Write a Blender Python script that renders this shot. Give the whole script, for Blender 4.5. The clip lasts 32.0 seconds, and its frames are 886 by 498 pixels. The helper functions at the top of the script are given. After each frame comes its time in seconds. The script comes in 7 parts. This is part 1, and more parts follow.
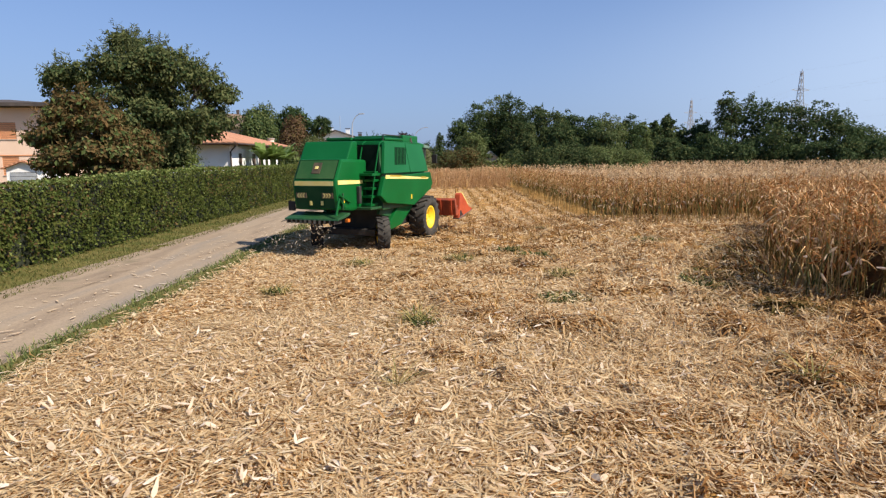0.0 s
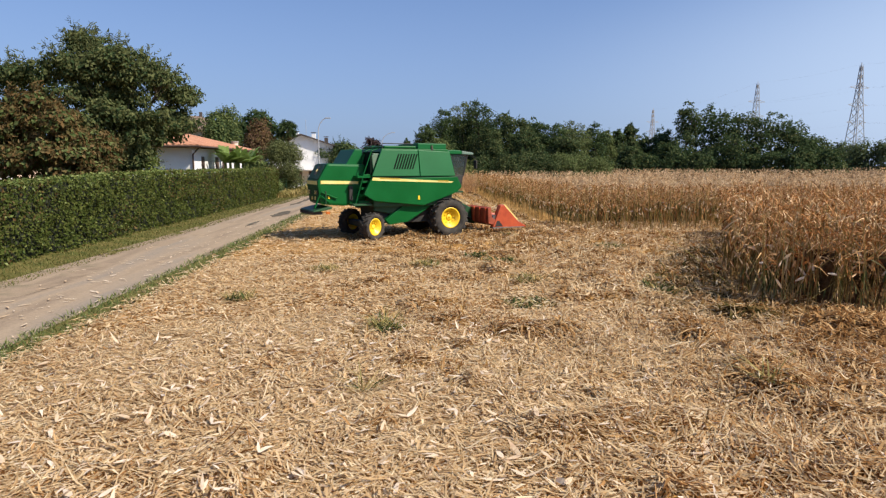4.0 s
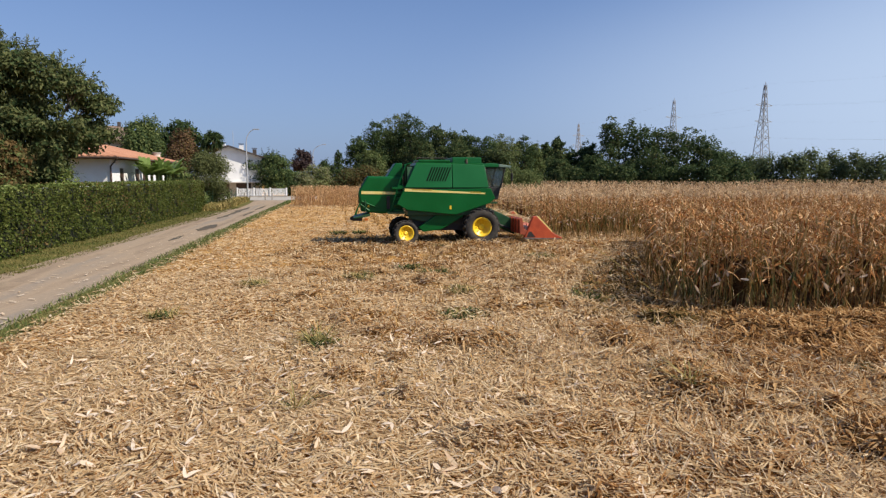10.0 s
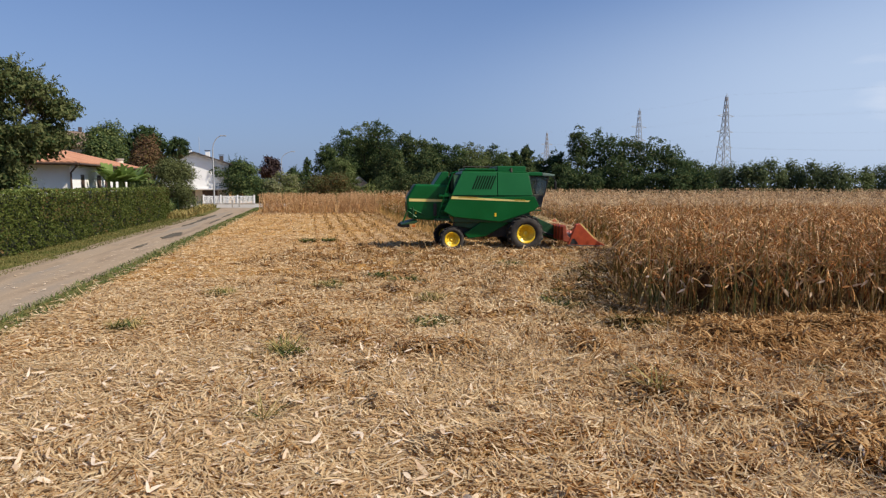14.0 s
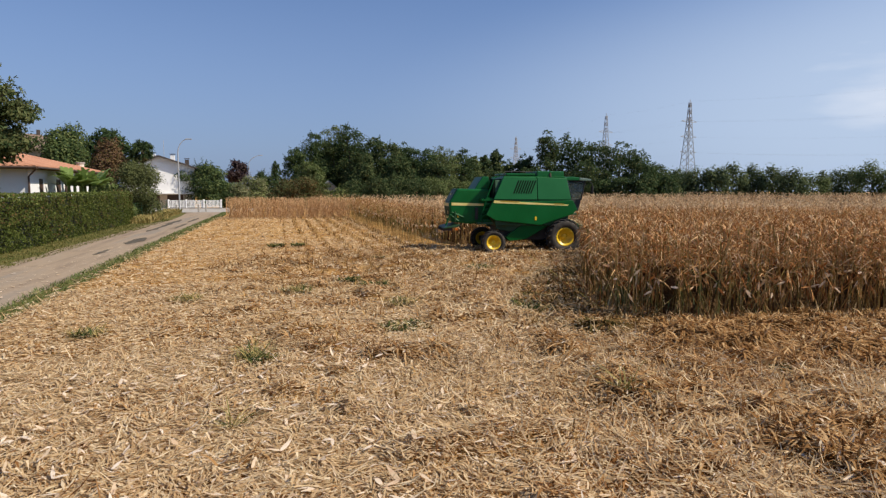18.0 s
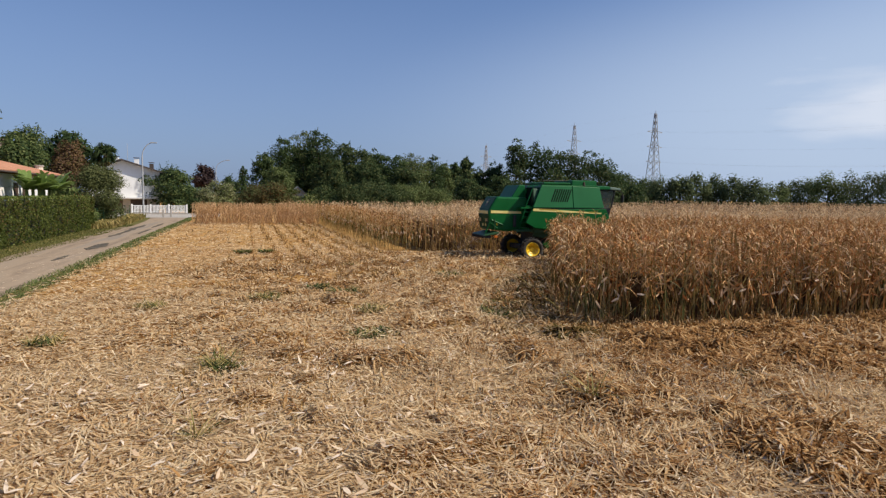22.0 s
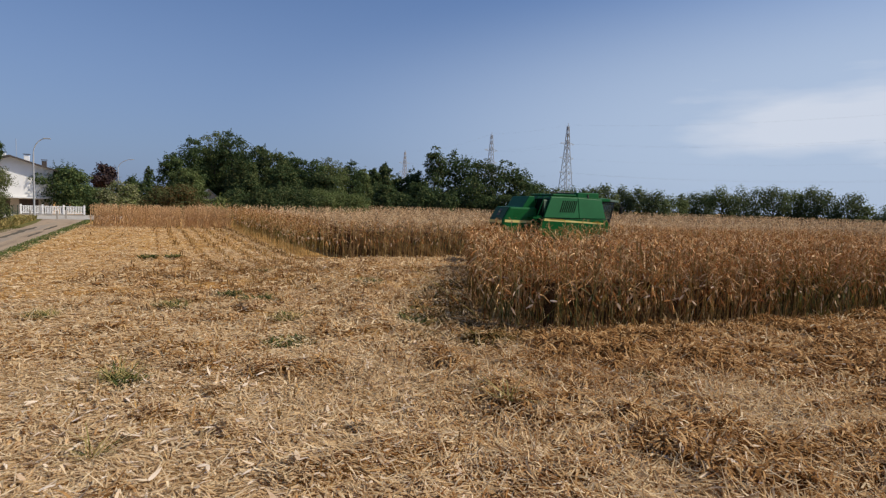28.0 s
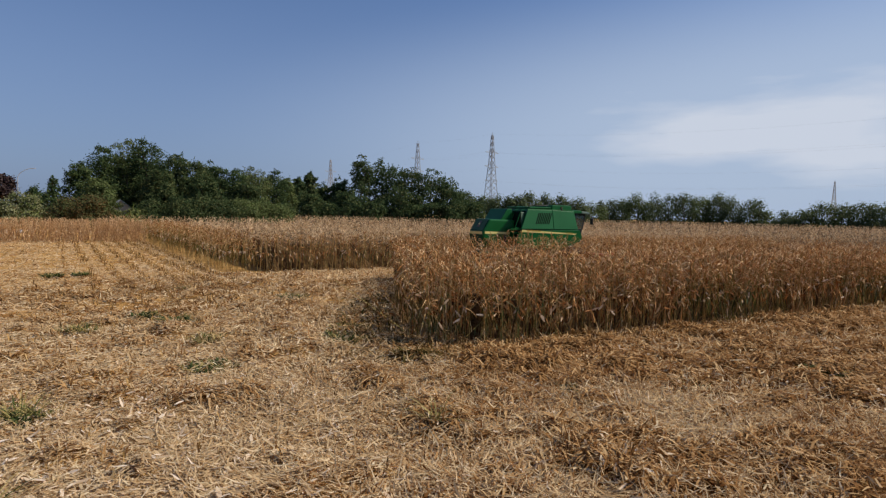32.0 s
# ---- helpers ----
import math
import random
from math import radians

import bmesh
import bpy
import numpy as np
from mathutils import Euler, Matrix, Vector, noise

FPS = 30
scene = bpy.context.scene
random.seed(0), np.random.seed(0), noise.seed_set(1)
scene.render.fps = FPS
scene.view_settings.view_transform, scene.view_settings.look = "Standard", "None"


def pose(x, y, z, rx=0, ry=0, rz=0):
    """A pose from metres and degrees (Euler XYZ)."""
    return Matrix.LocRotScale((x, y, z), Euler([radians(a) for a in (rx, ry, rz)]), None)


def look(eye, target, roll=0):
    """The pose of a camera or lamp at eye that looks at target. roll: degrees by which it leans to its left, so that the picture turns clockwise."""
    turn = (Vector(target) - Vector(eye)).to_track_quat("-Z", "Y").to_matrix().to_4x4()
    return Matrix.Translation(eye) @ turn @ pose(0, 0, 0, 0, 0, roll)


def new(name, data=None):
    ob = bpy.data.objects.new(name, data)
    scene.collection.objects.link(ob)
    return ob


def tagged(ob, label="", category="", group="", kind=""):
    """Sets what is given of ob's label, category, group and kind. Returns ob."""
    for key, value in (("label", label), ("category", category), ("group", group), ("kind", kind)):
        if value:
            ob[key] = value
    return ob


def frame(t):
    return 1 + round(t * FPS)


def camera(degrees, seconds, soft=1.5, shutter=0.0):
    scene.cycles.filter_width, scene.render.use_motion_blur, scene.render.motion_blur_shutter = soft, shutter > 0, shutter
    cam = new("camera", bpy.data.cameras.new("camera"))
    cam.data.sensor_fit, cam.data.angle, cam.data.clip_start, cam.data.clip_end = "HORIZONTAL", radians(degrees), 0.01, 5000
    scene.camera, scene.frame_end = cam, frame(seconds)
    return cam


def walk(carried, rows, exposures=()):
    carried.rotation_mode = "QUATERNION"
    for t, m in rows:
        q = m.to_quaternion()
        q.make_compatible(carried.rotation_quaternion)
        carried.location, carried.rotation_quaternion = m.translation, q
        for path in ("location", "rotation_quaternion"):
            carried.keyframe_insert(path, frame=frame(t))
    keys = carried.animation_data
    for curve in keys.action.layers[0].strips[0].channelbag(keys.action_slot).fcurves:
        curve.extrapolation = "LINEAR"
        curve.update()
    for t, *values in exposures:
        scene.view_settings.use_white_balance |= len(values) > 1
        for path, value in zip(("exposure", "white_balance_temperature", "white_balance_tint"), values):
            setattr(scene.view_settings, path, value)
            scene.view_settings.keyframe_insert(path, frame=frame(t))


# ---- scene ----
cam = camera(72.70, 32.0, soft=1.28)
PATH = [
    (0, pose(0.00, 0.00, 3.00, 81.55, 0.47, -0.03)),
    (0.5, pose(0.00, 0.00, 3.00, 81.76, 0.37, 0.30)),
    (1, pose(0.00, 0.00, 3.00, 81.76, 0.33, 0.19)),
    (1.5, pose(0.00, 0.00, 3.00, 81.82, 0.26, -0.05)),
    (2, pose(0.00, 0.00, 3.00, 81.86, 0.17, -0.34)),
    (2.5, pose(0.00, 0.00, 3.00, 81.87, 0.09, -0.79)),
    (4.5, pose(0.00, 0.00, 3.00, 82.20, -0.22, -3.96)),
    (5, pose(0.00, 0.00, 3.00, 82.34, -0.26, -4.74)),
    (5.5, pose(0.00, 0.00, 3.00, 82.42, -0.33, -5.72)),
    (6, pose(0.00, 0.00, 3.00, 82.55, -0.35, -6.40)),
    (6.5, pose(0.00, 0.00, 3.00, 82.67, -0.38, -7.10)),
    (7, pose(0.00, 0.00, 3.00, 82.77, -0.42, -7.57)),
    (7.5, pose(0.00, 0.00, 3.00, 82.83, -0.34, -7.94)),
    (8, pose(0.00, 0.00, 3.00, 82.94, -0.25, -8.34)),
    (8.5, pose(0.00, 0.00, 3.00, 83.02, -0.21, -8.68)),
    (9, pose(0.00, 0.00, 3.00, 83.12, -0.12, -8.97)),
    (9.5, pose(0.00, 0.00, 3.00, 83.19, -0.13, -9.23)),
    (10, pose(0.00, 0.00, 3.00, 83.22, -0.16, -9.52)),
    (10.5, pose(0.00, 0.00, 3.00, 83.31, -0.28, -9.86)),
    (11, pose(0.00, 0.00, 3.00, 83.43, -0.36, -10.20)),
    (11.5, pose(0.00, 0.00, 3.00, 83.58, -0.35, -10.50)),
    (12, pose(0.00, 0.00, 3.00, 83.65, -0.35, -10.85)),
    (12.5, pose(0.00, 0.00, 3.00, 83.67, -0.32, -11.34)),
    (13, pose(0.00, 0.00, 3.00, 83.76, -0.33, -11.73)),
    (13.5, pose(0.00, 0.00, 3.00, 83.92, -0.33, -12.06)),
    (14, pose(0.00, 0.00, 3.00, 83.96, -0.35, -12.36)),
    (14.5, pose(0.00, 0.00, 3.00, 84.06, -0.28, -12.59)),
    (16.5, pose(0.00, 0.00, 3.00, 84.18, -0.24, -13.95)),
    (17, pose(0.00, 0.00, 3.00, 84.18, -0.21, -14.29)),
    (17.5, pose(0.00, 0.00, 3.00, 84.22, -0.20, -14.65)),
    (18, pose(0.00, 0.00, 3.00, 84.36, -0.30, -15.19)),
    (18.5, pose(0.00, 0.00, 3.00, 84.54, -0.41, -15.62)),
    (19, pose(0.00, 0.00, 3.00, 84.57, -0.48, -16.08)),
    (19.5, pose(0.00, 0.00, 3.00, 84.65, -0.52, -16.52)),
    (20, pose(0.00, 0.00, 3.00, 84.74, -0.60, -16.93)),
    (20.5, pose(0.00, 0.00, 3.00, 84.88, -0.64, -17.20)),
    (21, pose(0.00, 0.00, 3.00, 84.96, -0.66, -17.45)),
    (21.5, pose(0.00, 0.00, 3.00, 85.01, -0.72, -17.75)),
    (22, pose(0.00, 0.00, 3.00, 85.05, -0.79, -18.01)),
    (22.5, pose(0.00, 0.00, 3.00, 85.10, -0.84, -18.31)),
    (23, pose(0.00, 0.00, 3.00, 85.18, -0.94, -18.55)),
    (23.5, pose(0.00, 0.00, 3.00, 85.23, -1.01, -18.80)),
    (24, pose(0.00, 0.00, 3.00, 85.31, -1.06, -19.10)),
    (24.5, pose(0.00, 0.00, 3.00, 85.36, -1.11, -19.58)),
    (26.5, pose(0.00, 0.00, 3.00, 85.71, -1.48, -22.38)),
    (27, pose(0.00, 0.00, 3.00, 85.75, -1.52, -23.40)),
    (27.5, pose(-0.00, -0.00, 3.01, 85.77, -1.69, -24.41)),
    (28, pose(-0.00, 0.01, 3.02, 85.82, -1.83, -25.72)),
    (28.5, pose(0.01, 0.01, 3.03, 85.75, -1.76, -27.69)),
    (29, pose(0.01, 0.03, 3.04, 85.77, -1.75, -29.45)),
    (29.5, pose(0.00, 0.02, 3.06, 85.93, -1.80, -30.57)),
    (30, pose(0.01, 0.03, 3.08, 85.85, -1.58, -31.05)),
    (30.5, pose(0.02, 0.03, 3.11, 85.97, -1.59, -31.57)),
    (31, pose(0.01, 0.02, 3.15, 86.21, -1.58, -32.10)),
    (31.5, pose(0.02, 0.01, 3.17, 86.41, -1.44, -32.37)),
    (32, pose(0.02, -0.02, 3.21, 86.75, -1.32, -32.61)),
]
walk(cam, PATH, [(0.0, 0.27, 6650, 12), (9.0, 0.08, 6650, 12), (19.0, -0.04, 6700, 12), (28.0, -0.22, 6700, 12), (32.0, -0.30, 6700, 12)])

# ---------------- world, sun, exposure ----------------
SUN_DIR = Vector((0.88, -0.46, 1.0)).normalized()      # towards the sun
world = bpy.data.worlds.new("sky")
scene.world = world
world.use_nodes = True
wt = world.node_tree
wt.nodes.clear()
w_out = wt.nodes.new("ShaderNodeOutputWorld")
w_bg = wt.nodes.new("ShaderNodeBackground")
w_sky = wt.nodes.new("ShaderNodeTexSky")
w_sky.sky_type = "NISHITA"
w_sky.sun_disc = False
w_sky.sun_elevation = math.asin(SUN_DIR.z)
w_sky.sun_rotation = math.atan2(SUN_DIR.x, SUN_DIR.y)
w_sky.air_density, w_sky.dust_density, w_sky.ozone_density = 1.0, 1.8, 4.0
w_bg.inputs["Strength"].default_value = 0.090
# a thin white cloud bank, low in the sky
w_co = wt.nodes.new("ShaderNodeTexCoord")
w_sub, w_len = wt.nodes.new("ShaderNodeVectorMath"), wt.nodes.new("ShaderNodeVectorMath")
w_sub.operation, w_len.operation = "SUBTRACT", "LENGTH"
w_sub.inputs[1].default_value = (0.875, 0.455, 0.125)
w_map = wt.nodes.new("ShaderNodeMapping")
w_map.inputs["Scale"].default_value = (3.4, 3.4, 15.0)
w_noise = wt.nodes.new("ShaderNodeTexNoise")
w_noise.inputs["Scale"].default_value = 1.1
w_noise.inputs["Detail"].default_value = 6.0
w_add = wt.nodes.new("ShaderNodeMath")
w_add.operation = "ADD"
w_ramp = wt.nodes.new("ShaderNodeValToRGB")
w_ramp.color_ramp.elements[0].position, w_ramp.color_ramp.elements[0].color = 0.75, (0.56, 0.56, 0.56, 1)
w_ramp.color_ramp.elements[1].position, w_ramp.color_ramp.elements[1].color = 1.0, (0, 0, 0, 1)
w_mix = wt.nodes.new("ShaderNodeMixRGB")
w_mix.inputs["Color2"].default_value = (9.6, 10.2, 11.2, 1)
w_half = wt.nodes.new("ShaderNodeMath")
w_half.operation, w_half.inputs[1].default_value = "MULTIPLY", 0.5
wt.links.new(w_co.outputs["Generated"], w_sub.inputs[0])
wt.links.new(w_sub.outputs["Vector"], w_map.inputs["Vector"])
wt.links.new(w_map.outputs["Vector"], w_len.inputs[0])
wt.links.new(w_map.outputs["Vector"], w_noise.inputs["Vector"])
wt.links.new(w_len.outputs["Value"], w_half.inputs[0])
wt.links.new(w_half.outputs["Value"], w_add.inputs[0])
wt.links.new(w_noise.outputs["Fac"], w_add.inputs[1])
wt.links.new(w_add.outputs["Value"], w_ramp.inputs["Fac"])
wt.links.new(w_ramp.outputs["Color"], w_mix.inputs["Fac"])
w_blue = wt.nodes.new("ShaderNodeMixRGB")
w_blue.blend_type, w_blue.inputs["Fac"].default_value = "MULTIPLY", 1.0
w_blue.inputs["Color2"].default_value = (0.80, 1.06, 1.37, 1)
# thin haze high on the sun's side
w_sub2, w_len2 = wt.nodes.new("ShaderNodeVectorMath"), wt.nodes.new("ShaderNodeVectorMath")
w_sub2.operation, w_len2.operation = "SUBTRACT", "LENGTH"
w_sub2.inputs[1].default_value = (0.90, 0.34, 0.10)
w_map2 = wt.nodes.new("ShaderNodeMapping")
w_map2.inputs["Scale"].default_value = (0.95, 0.95, 3.4)
w_ramp2 = wt.nodes.new("ShaderNodeValToRGB")
w_ramp2.color_ramp.interpolation = "EASE"
w_ramp2.color_ramp.elements[0].position, w_ramp2.color_ramp.elements[0].color = 0.30, (0.76, 0.76, 0.76, 1)
w_ramp2.color_ramp.elements[1].position, w_ramp2.color_ramp.elements[1].color = 1.35, (0, 0, 0, 1)
w_veil = wt.nodes.new("ShaderNodeMixRGB")
w_veil.inputs["Color2"].default_value = (5.95, 7.5, 9.75, 1)
wt.links.new(w_co.outputs["Generated"], w_sub2.inputs[0])
wt.links.new(w_sub2.outputs["Vector"], w_map2.inputs["Vector"])
wt.links.new(w_map2.outputs["Vector"], w_len2.inputs[0])
wt.links.new(w_len2.outputs["Value"], w_ramp2.inputs["Fac"])
wt.links.new(w_ramp2.outputs["Color"], w_veil.inputs["Fac"])
wt.links.new(w_sky.outputs["Color"], w_blue.inputs["Color1"])
# pale haze low all round
w_xyz, w_low = wt.nodes.new("ShaderNodeSeparateXYZ"), wt.nodes.new("ShaderNodeValToRGB")
w_low.color_ramp.interpolation = "EASE"
w_low.color_ramp.elements[0].position, w_low.color_ramp.elements[0].color = 0.0, (0.65, 0.65, 0.65, 1)
w_low.color_ramp.elements[1].position, w_low.color_ramp.elements[1].color = 0.50, (0, 0, 0, 1)
w_haze = wt.nodes.new("ShaderNodeMixRGB")
w_haze.inputs["Color2"].default_value = (3.35, 4.5, 7.15, 1)
wt.links.new(w_co.outputs["Generated"], w_xyz.inputs[0])
wt.links.new(w_xyz.outputs["Z"], w_low.inputs["Fac"])
wt.links.new(w_low.outputs["Color"], w_haze.inputs["Fac"])
wt.links.new(w_blue.outputs["Color"], w_haze.inputs["Color1"])
wt.links.new(w_haze.outputs["Color"], w_veil.inputs["Color1"])
wt.links.new(w_veil.outputs["Color"], w_mix.inputs["Color1"])
wt.links.new(w_mix.outputs["Color"], w_bg.inputs["Color"])
wt.links.new(w_bg.outputs["Background"], w_out.inputs["Surface"])

sun = new("sun", bpy.data.lights.new("sun", "SUN"))
sun.data.energy, sun.data.angle, sun.data.color = 5.7, radians(0.6), (1.0, 0.93, 0.80)
sun.matrix_world = look(SUN_DIR * 50, (0, 0, 0))

# ---------------- materials ----------------
def ramp_node(nt, colours):
    r = nt.nodes.new("ShaderNodeValToRGB")
    e = r.color_ramp.elements
    while len(e) < len(colours):
        e.new(0.5)
    for i, c in enumerate(colours):
        e[i].position = i / (len(colours) - 1)
        e[i].color = (*c, 1)
    return r


def surface(name, c1, c2, scale=2.0, fine=40.0, rough=0.7, bump=0.2, metal=0.0, c3=None, step=0.02, coat=0.0, spec=0.5, stretch=None):
    """Two tones at a large scale, grain at a fine one."""
    m = bpy.data.materials.new(name)
    m.use_nodes = True
    nt = m.node_tree
    b = nt.nodes["Principled BSDF"]
    co = nt.nodes.new("ShaderNodeTexCoord")
    big, small = nt.nodes.new("ShaderNodeTexNoise"), nt.nodes.new("ShaderNodeTexNoise")
    big.inputs["Scale"].default_value, big.inputs["Detail"].default_value = scale, 6
    small.inputs["Scale"].default_value, small.inputs["Detail"].default_value = fine, 4
    r = ramp_node(nt, [c1, c2] if c3 is None else [c1, c2, c3])
    e = r.color_ramp.elements
    e[0].position, e[-1].position = 0.32, 0.68
    grain = nt.nodes.new("ShaderNodeMixRGB")
    grain.blend_type = "OVERLAY"
    grain.inputs["Fac"].default_value = 0.35
    bp = nt.nodes.new("ShaderNodeBump")
    bp.inputs["Strength"].default_value, bp.inputs["Distance"].default_value = bump, step
    for n in (big, small):
        nt.links.new(co.outputs["Object"], n.inputs["Vector"])
    if stretch:
        mp = nt.nodes.new("ShaderNodeMapping")
        mp.inputs["Scale"].default_value = stretch
        nt.links.new(co.outputs["Object"], mp.inputs["Vector"])
        nt.links.new(mp.outputs["Vector"], big.inputs["Vector"])
    nt.links.new(big.outputs["Fac"], r.inputs["Fac"])
    nt.links.new(r.outputs["Color"], grain.inputs["Color1"])
    nt.links.new(small.outputs["Fac"], grain.inputs["Color2"])
    nt.links.new(grain.outputs["Color"], b.inputs["Base Color"])
    nt.links.new(small.outputs["Fac"], bp.inputs["Height"])
    nt.links.new(bp.outputs["Normal"], b.inputs["Normal"])
    b.inputs["Roughness"].default_value, b.inputs["Metallic"].default_value = rough, metal
    b.inputs["Coat Weight"].default_value = coat
    b.inputs["Specular IOR Level"].default_value = spec
    return m


def pieces(name, colours, rough=0.7, through_light=0.0, spec=0.3):
    """Leaves, straws and blades: each loose piece takes its own tone."""
    m = bpy.data.materials.new(name)
    m.use_nodes = True
    nt = m.node_tree
    b = nt.nodes["Principled BSDF"]
    g = nt.nodes.new("ShaderNodeNewGeometry")
    r = ramp_node(nt, colours)
    co, n = nt.nodes.new("ShaderNodeTexCoord"), nt.nodes.new("ShaderNodeTexNoise")
    n.inputs["Scale"].default_value, n.inputs["Detail"].default_value = 14.0, 3
    mix = nt.nodes.new("ShaderNodeMixRGB")
    mix.blend_type = "OVERLAY"
    mix.inputs["Fac"].default_value = 0.35
    nt.links.new(g.outputs["Random Per Island"], r.inputs["Fac"])
    nt.links.new(co.outputs["Object"], n.inputs["Vector"])
    nt.links.new(r.outputs["Color"], mix.inputs["Color1"])
    nt.links.new(n.outputs["Fac"], mix.inputs["Color2"])
    nt.links.new(mix.outputs["Color"], b.inputs["Base Color"])
    b.inputs["Roughness"].default_value = rough
    b.inputs["Specular IOR Level"].default_value = spec
    if through_light:
        t, s = nt.nodes.new("ShaderNodeBsdfTranslucent"), nt.nodes.new("ShaderNodeMixShader")
        s.inputs["Fac"].default_value = through_light
        nt.links.new(mix.outputs["Color"], t.inputs["Color"])
        nt.links.new(b.outputs["BSDF"], s.inputs[1])
        nt.links.new(t.outputs["BSDF"], s.inputs[2])
        nt.links.new(s.outputs["Shader"], nt.nodes["Material Output"].inputs["Surface"])
    return m


M_soil = surface("field_soil", (0.340, 0.178, 0.052), (0.440, 0.252, 0.085), 0.7, 55, 0.95, 0.7, c3=(0.520, 0.325, 0.125), step=0.04, spec=0.05)
M_soil_brown = surface("headland_soil", (0.150, 0.064, 0.018), (0.220, 0.104, 0.032), 0.9, 50, 0.95, 0.9, c3=(0.290, 0.152, 0.050), step=0.04, spec=0.05)
M_corn_top = pieces("bleached_corn_top", [(0.477, 0.275, 0.133), (0.625, 0.402, 0.209), (0.731, 0.517, 0.296), (0.827, 0.638, 0.406)], 0.85, 0.2, 0.06)
M_gravel = surface("gravel", (0.190, 0.136, 0.090), (0.310, 0.230, 0.152), 1.0, 22, 0.95, 0.5, c3=(0.235, 0.190, 0.145), stretch=(1.0, 0.10, 1.0))
M_sand = surface("sandy_shoulder", (0.20, 0.142, 0.090), (0.29, 0.212, 0.140), 1.3, 30, 0.95, 0.5, c3=(0.20, 0.155, 0.095))
M_patch = surface("tar_patch", (0.050, 0.040, 0.026), (0.105, 0.084, 0.056), 2.5, 40, 0.9, 0.5)
M_concrete = surface("concrete", (0.30, 0.275, 0.24), (0.40, 0.37, 0.33), 0.8, 30, 0.9, 0.2)
M_lawn = surface("lawn_soil", (0.066, 0.074, 0.018), (0.14, 0.116, 0.038), 0.6, 24, 0.95, 0.6, c3=(0.088, 0.094, 0.024), spec=0.1)
M_straw = pieces("straw", [(0.449, 0.293, 0.145), (0.524, 0.356, 0.186), (0.583, 0.415, 0.230), (0.631, 0.467, 0.272), (0.690, 0.530, 0.327), (0.792, 0.647, 0.432)], 0.85, 0.36, 0.06)
M_straw_brown = pieces("brown_straw", [(0.124, 0.052, 0.016), (0.237, 0.110, 0.037), (0.373, 0.196, 0.075), (0.525, 0.312, 0.138), (0.700, 0.480, 0.260)], 0.85, 0.30, 0.06)
M_husk = pieces("corn_husk", [(0.638, 0.466, 0.298), (0.737, 0.588, 0.421), (0.818, 0.700, 0.565)], 0.85, 0.3, 0.06)
M_stub = pieces("stubble", [(0.520, 0.360, 0.175), (0.182, 0.102, 0.033), (0.303, 0.177, 0.062), (0.444, 0.270, 0.100)], 0.85, 0.0, 0.06)
M_tuft = pieces("torn_leaf", [(0.150, 0.070, 0.023), (0.280, 0.146, 0.052), (0.430, 0.245, 0.100), (0.640, 0.430, 0.215)], 0.85, 0.26, 0.06)
M_corn_green = pieces("green_corn_leaf", [(0.036, 0.050, 0.010), (0.062, 0.078, 0.016), (0.105, 0.112, 0.026), (0.190, 0.165, 0.050)], 0.55, 0.3, 0.3)
M_reed = pieces("pale_reed", [(0.15, 0.16, 0.075), (0.22, 0.225, 0.11), (0.30, 0.29, 0.155)], 0.7, 0.25)
M_corn_leaf = pieces("dry_corn_leaf", [(0.120, 0.040, 0.012), (0.270, 0.102, 0.031), (0.430, 0.192, 0.066), (0.570, 0.300, 0.120), (0.710, 0.450, 0.215), (0.830, 0.640, 0.400)], 0.85, 0.18, 0.06)
# olive-brown low leaves, darkened so the shade between the stalks is in their colour
M_corn_low_shade = pieces("shaded_low_corn_leaf", [(0.042, 0.038, 0.010), (0.078, 0.062, 0.016), (0.115, 0.066, 0.022), (0.300, 0.190, 0.072), (0.052, 0.050, 0.012)], 0.85, 0.3, 0.06)
M_corn_stalk = pieces("corn_stalk", [(0.260, 0.180, 0.058), (0.380, 0.260, 0.094), (0.500, 0.360, 0.150), (0.200, 0.170, 0.045), (0.340, 0.190, 0.070), (0.660, 0.500, 0.240)], 0.8, 0.0, 0.08)
# leaf brown taken very dark: the shade deep in the stands is painted in
M_inner_shade = surface("corn_inner_shade", (0.035, 0.018, 0.007), (0.08, 0.045, 0.019), 1.5, 12, 0.9, 0.8, c3=(0.19, 0.115, 0.052), step=0.12, spec=0.05)
M_grass = pieces("grass_blade", [(0.04, 0.07, 0.015), (0.09, 0.13, 0.03), (0.16, 0.18, 0.05), (0.28, 0.25, 0.10)], 0.7, 0.25)
M_verge = pieces("verge_blade", [(0.048, 0.066, 0.013), (0.092, 0.105, 0.021), (0.148, 0.141, 0.036), (0.240, 0.197, 0.072)], 0.7, 0.3)
M_dry_grass = pieces("dry_grass", [(0.144, 0.145, 0.037), (0.312, 0.246, 0.083), (0.504, 0.369, 0.147)], 0.8, 0.2)
M_weed = pieces("weed_leaf", [(0.032, 0.054, 0.014), (0.056, 0.082, 0.023), (0.098, 0.118, 0.038)], 0.75, 0.25, 0.1)
M_hedge = pieces("hedge_leaf", [(0.034, 0.050, 0.011), (0.051, 0.072, 0.015), (0.076, 0.098, 0.022), (0.119, 0.127, 0.033), (0.063, 0.083, 0.019)], 0.75, 0.28, 0.08)
M_hedge_core = surface("hedge_inner_shade", (0.012, 0.016, 0.008), (0.03, 0.035, 0.015), 3, 20, 0.95, 0.4)
M_leaf = pieces("green_leaf", [(0.060, 0.090, 0.028), (0.098, 0.136, 0.042), (0.144, 0.180, 0.060), (0.190, 0.215, 0.080)], 0.65, 0.38, 0.12)
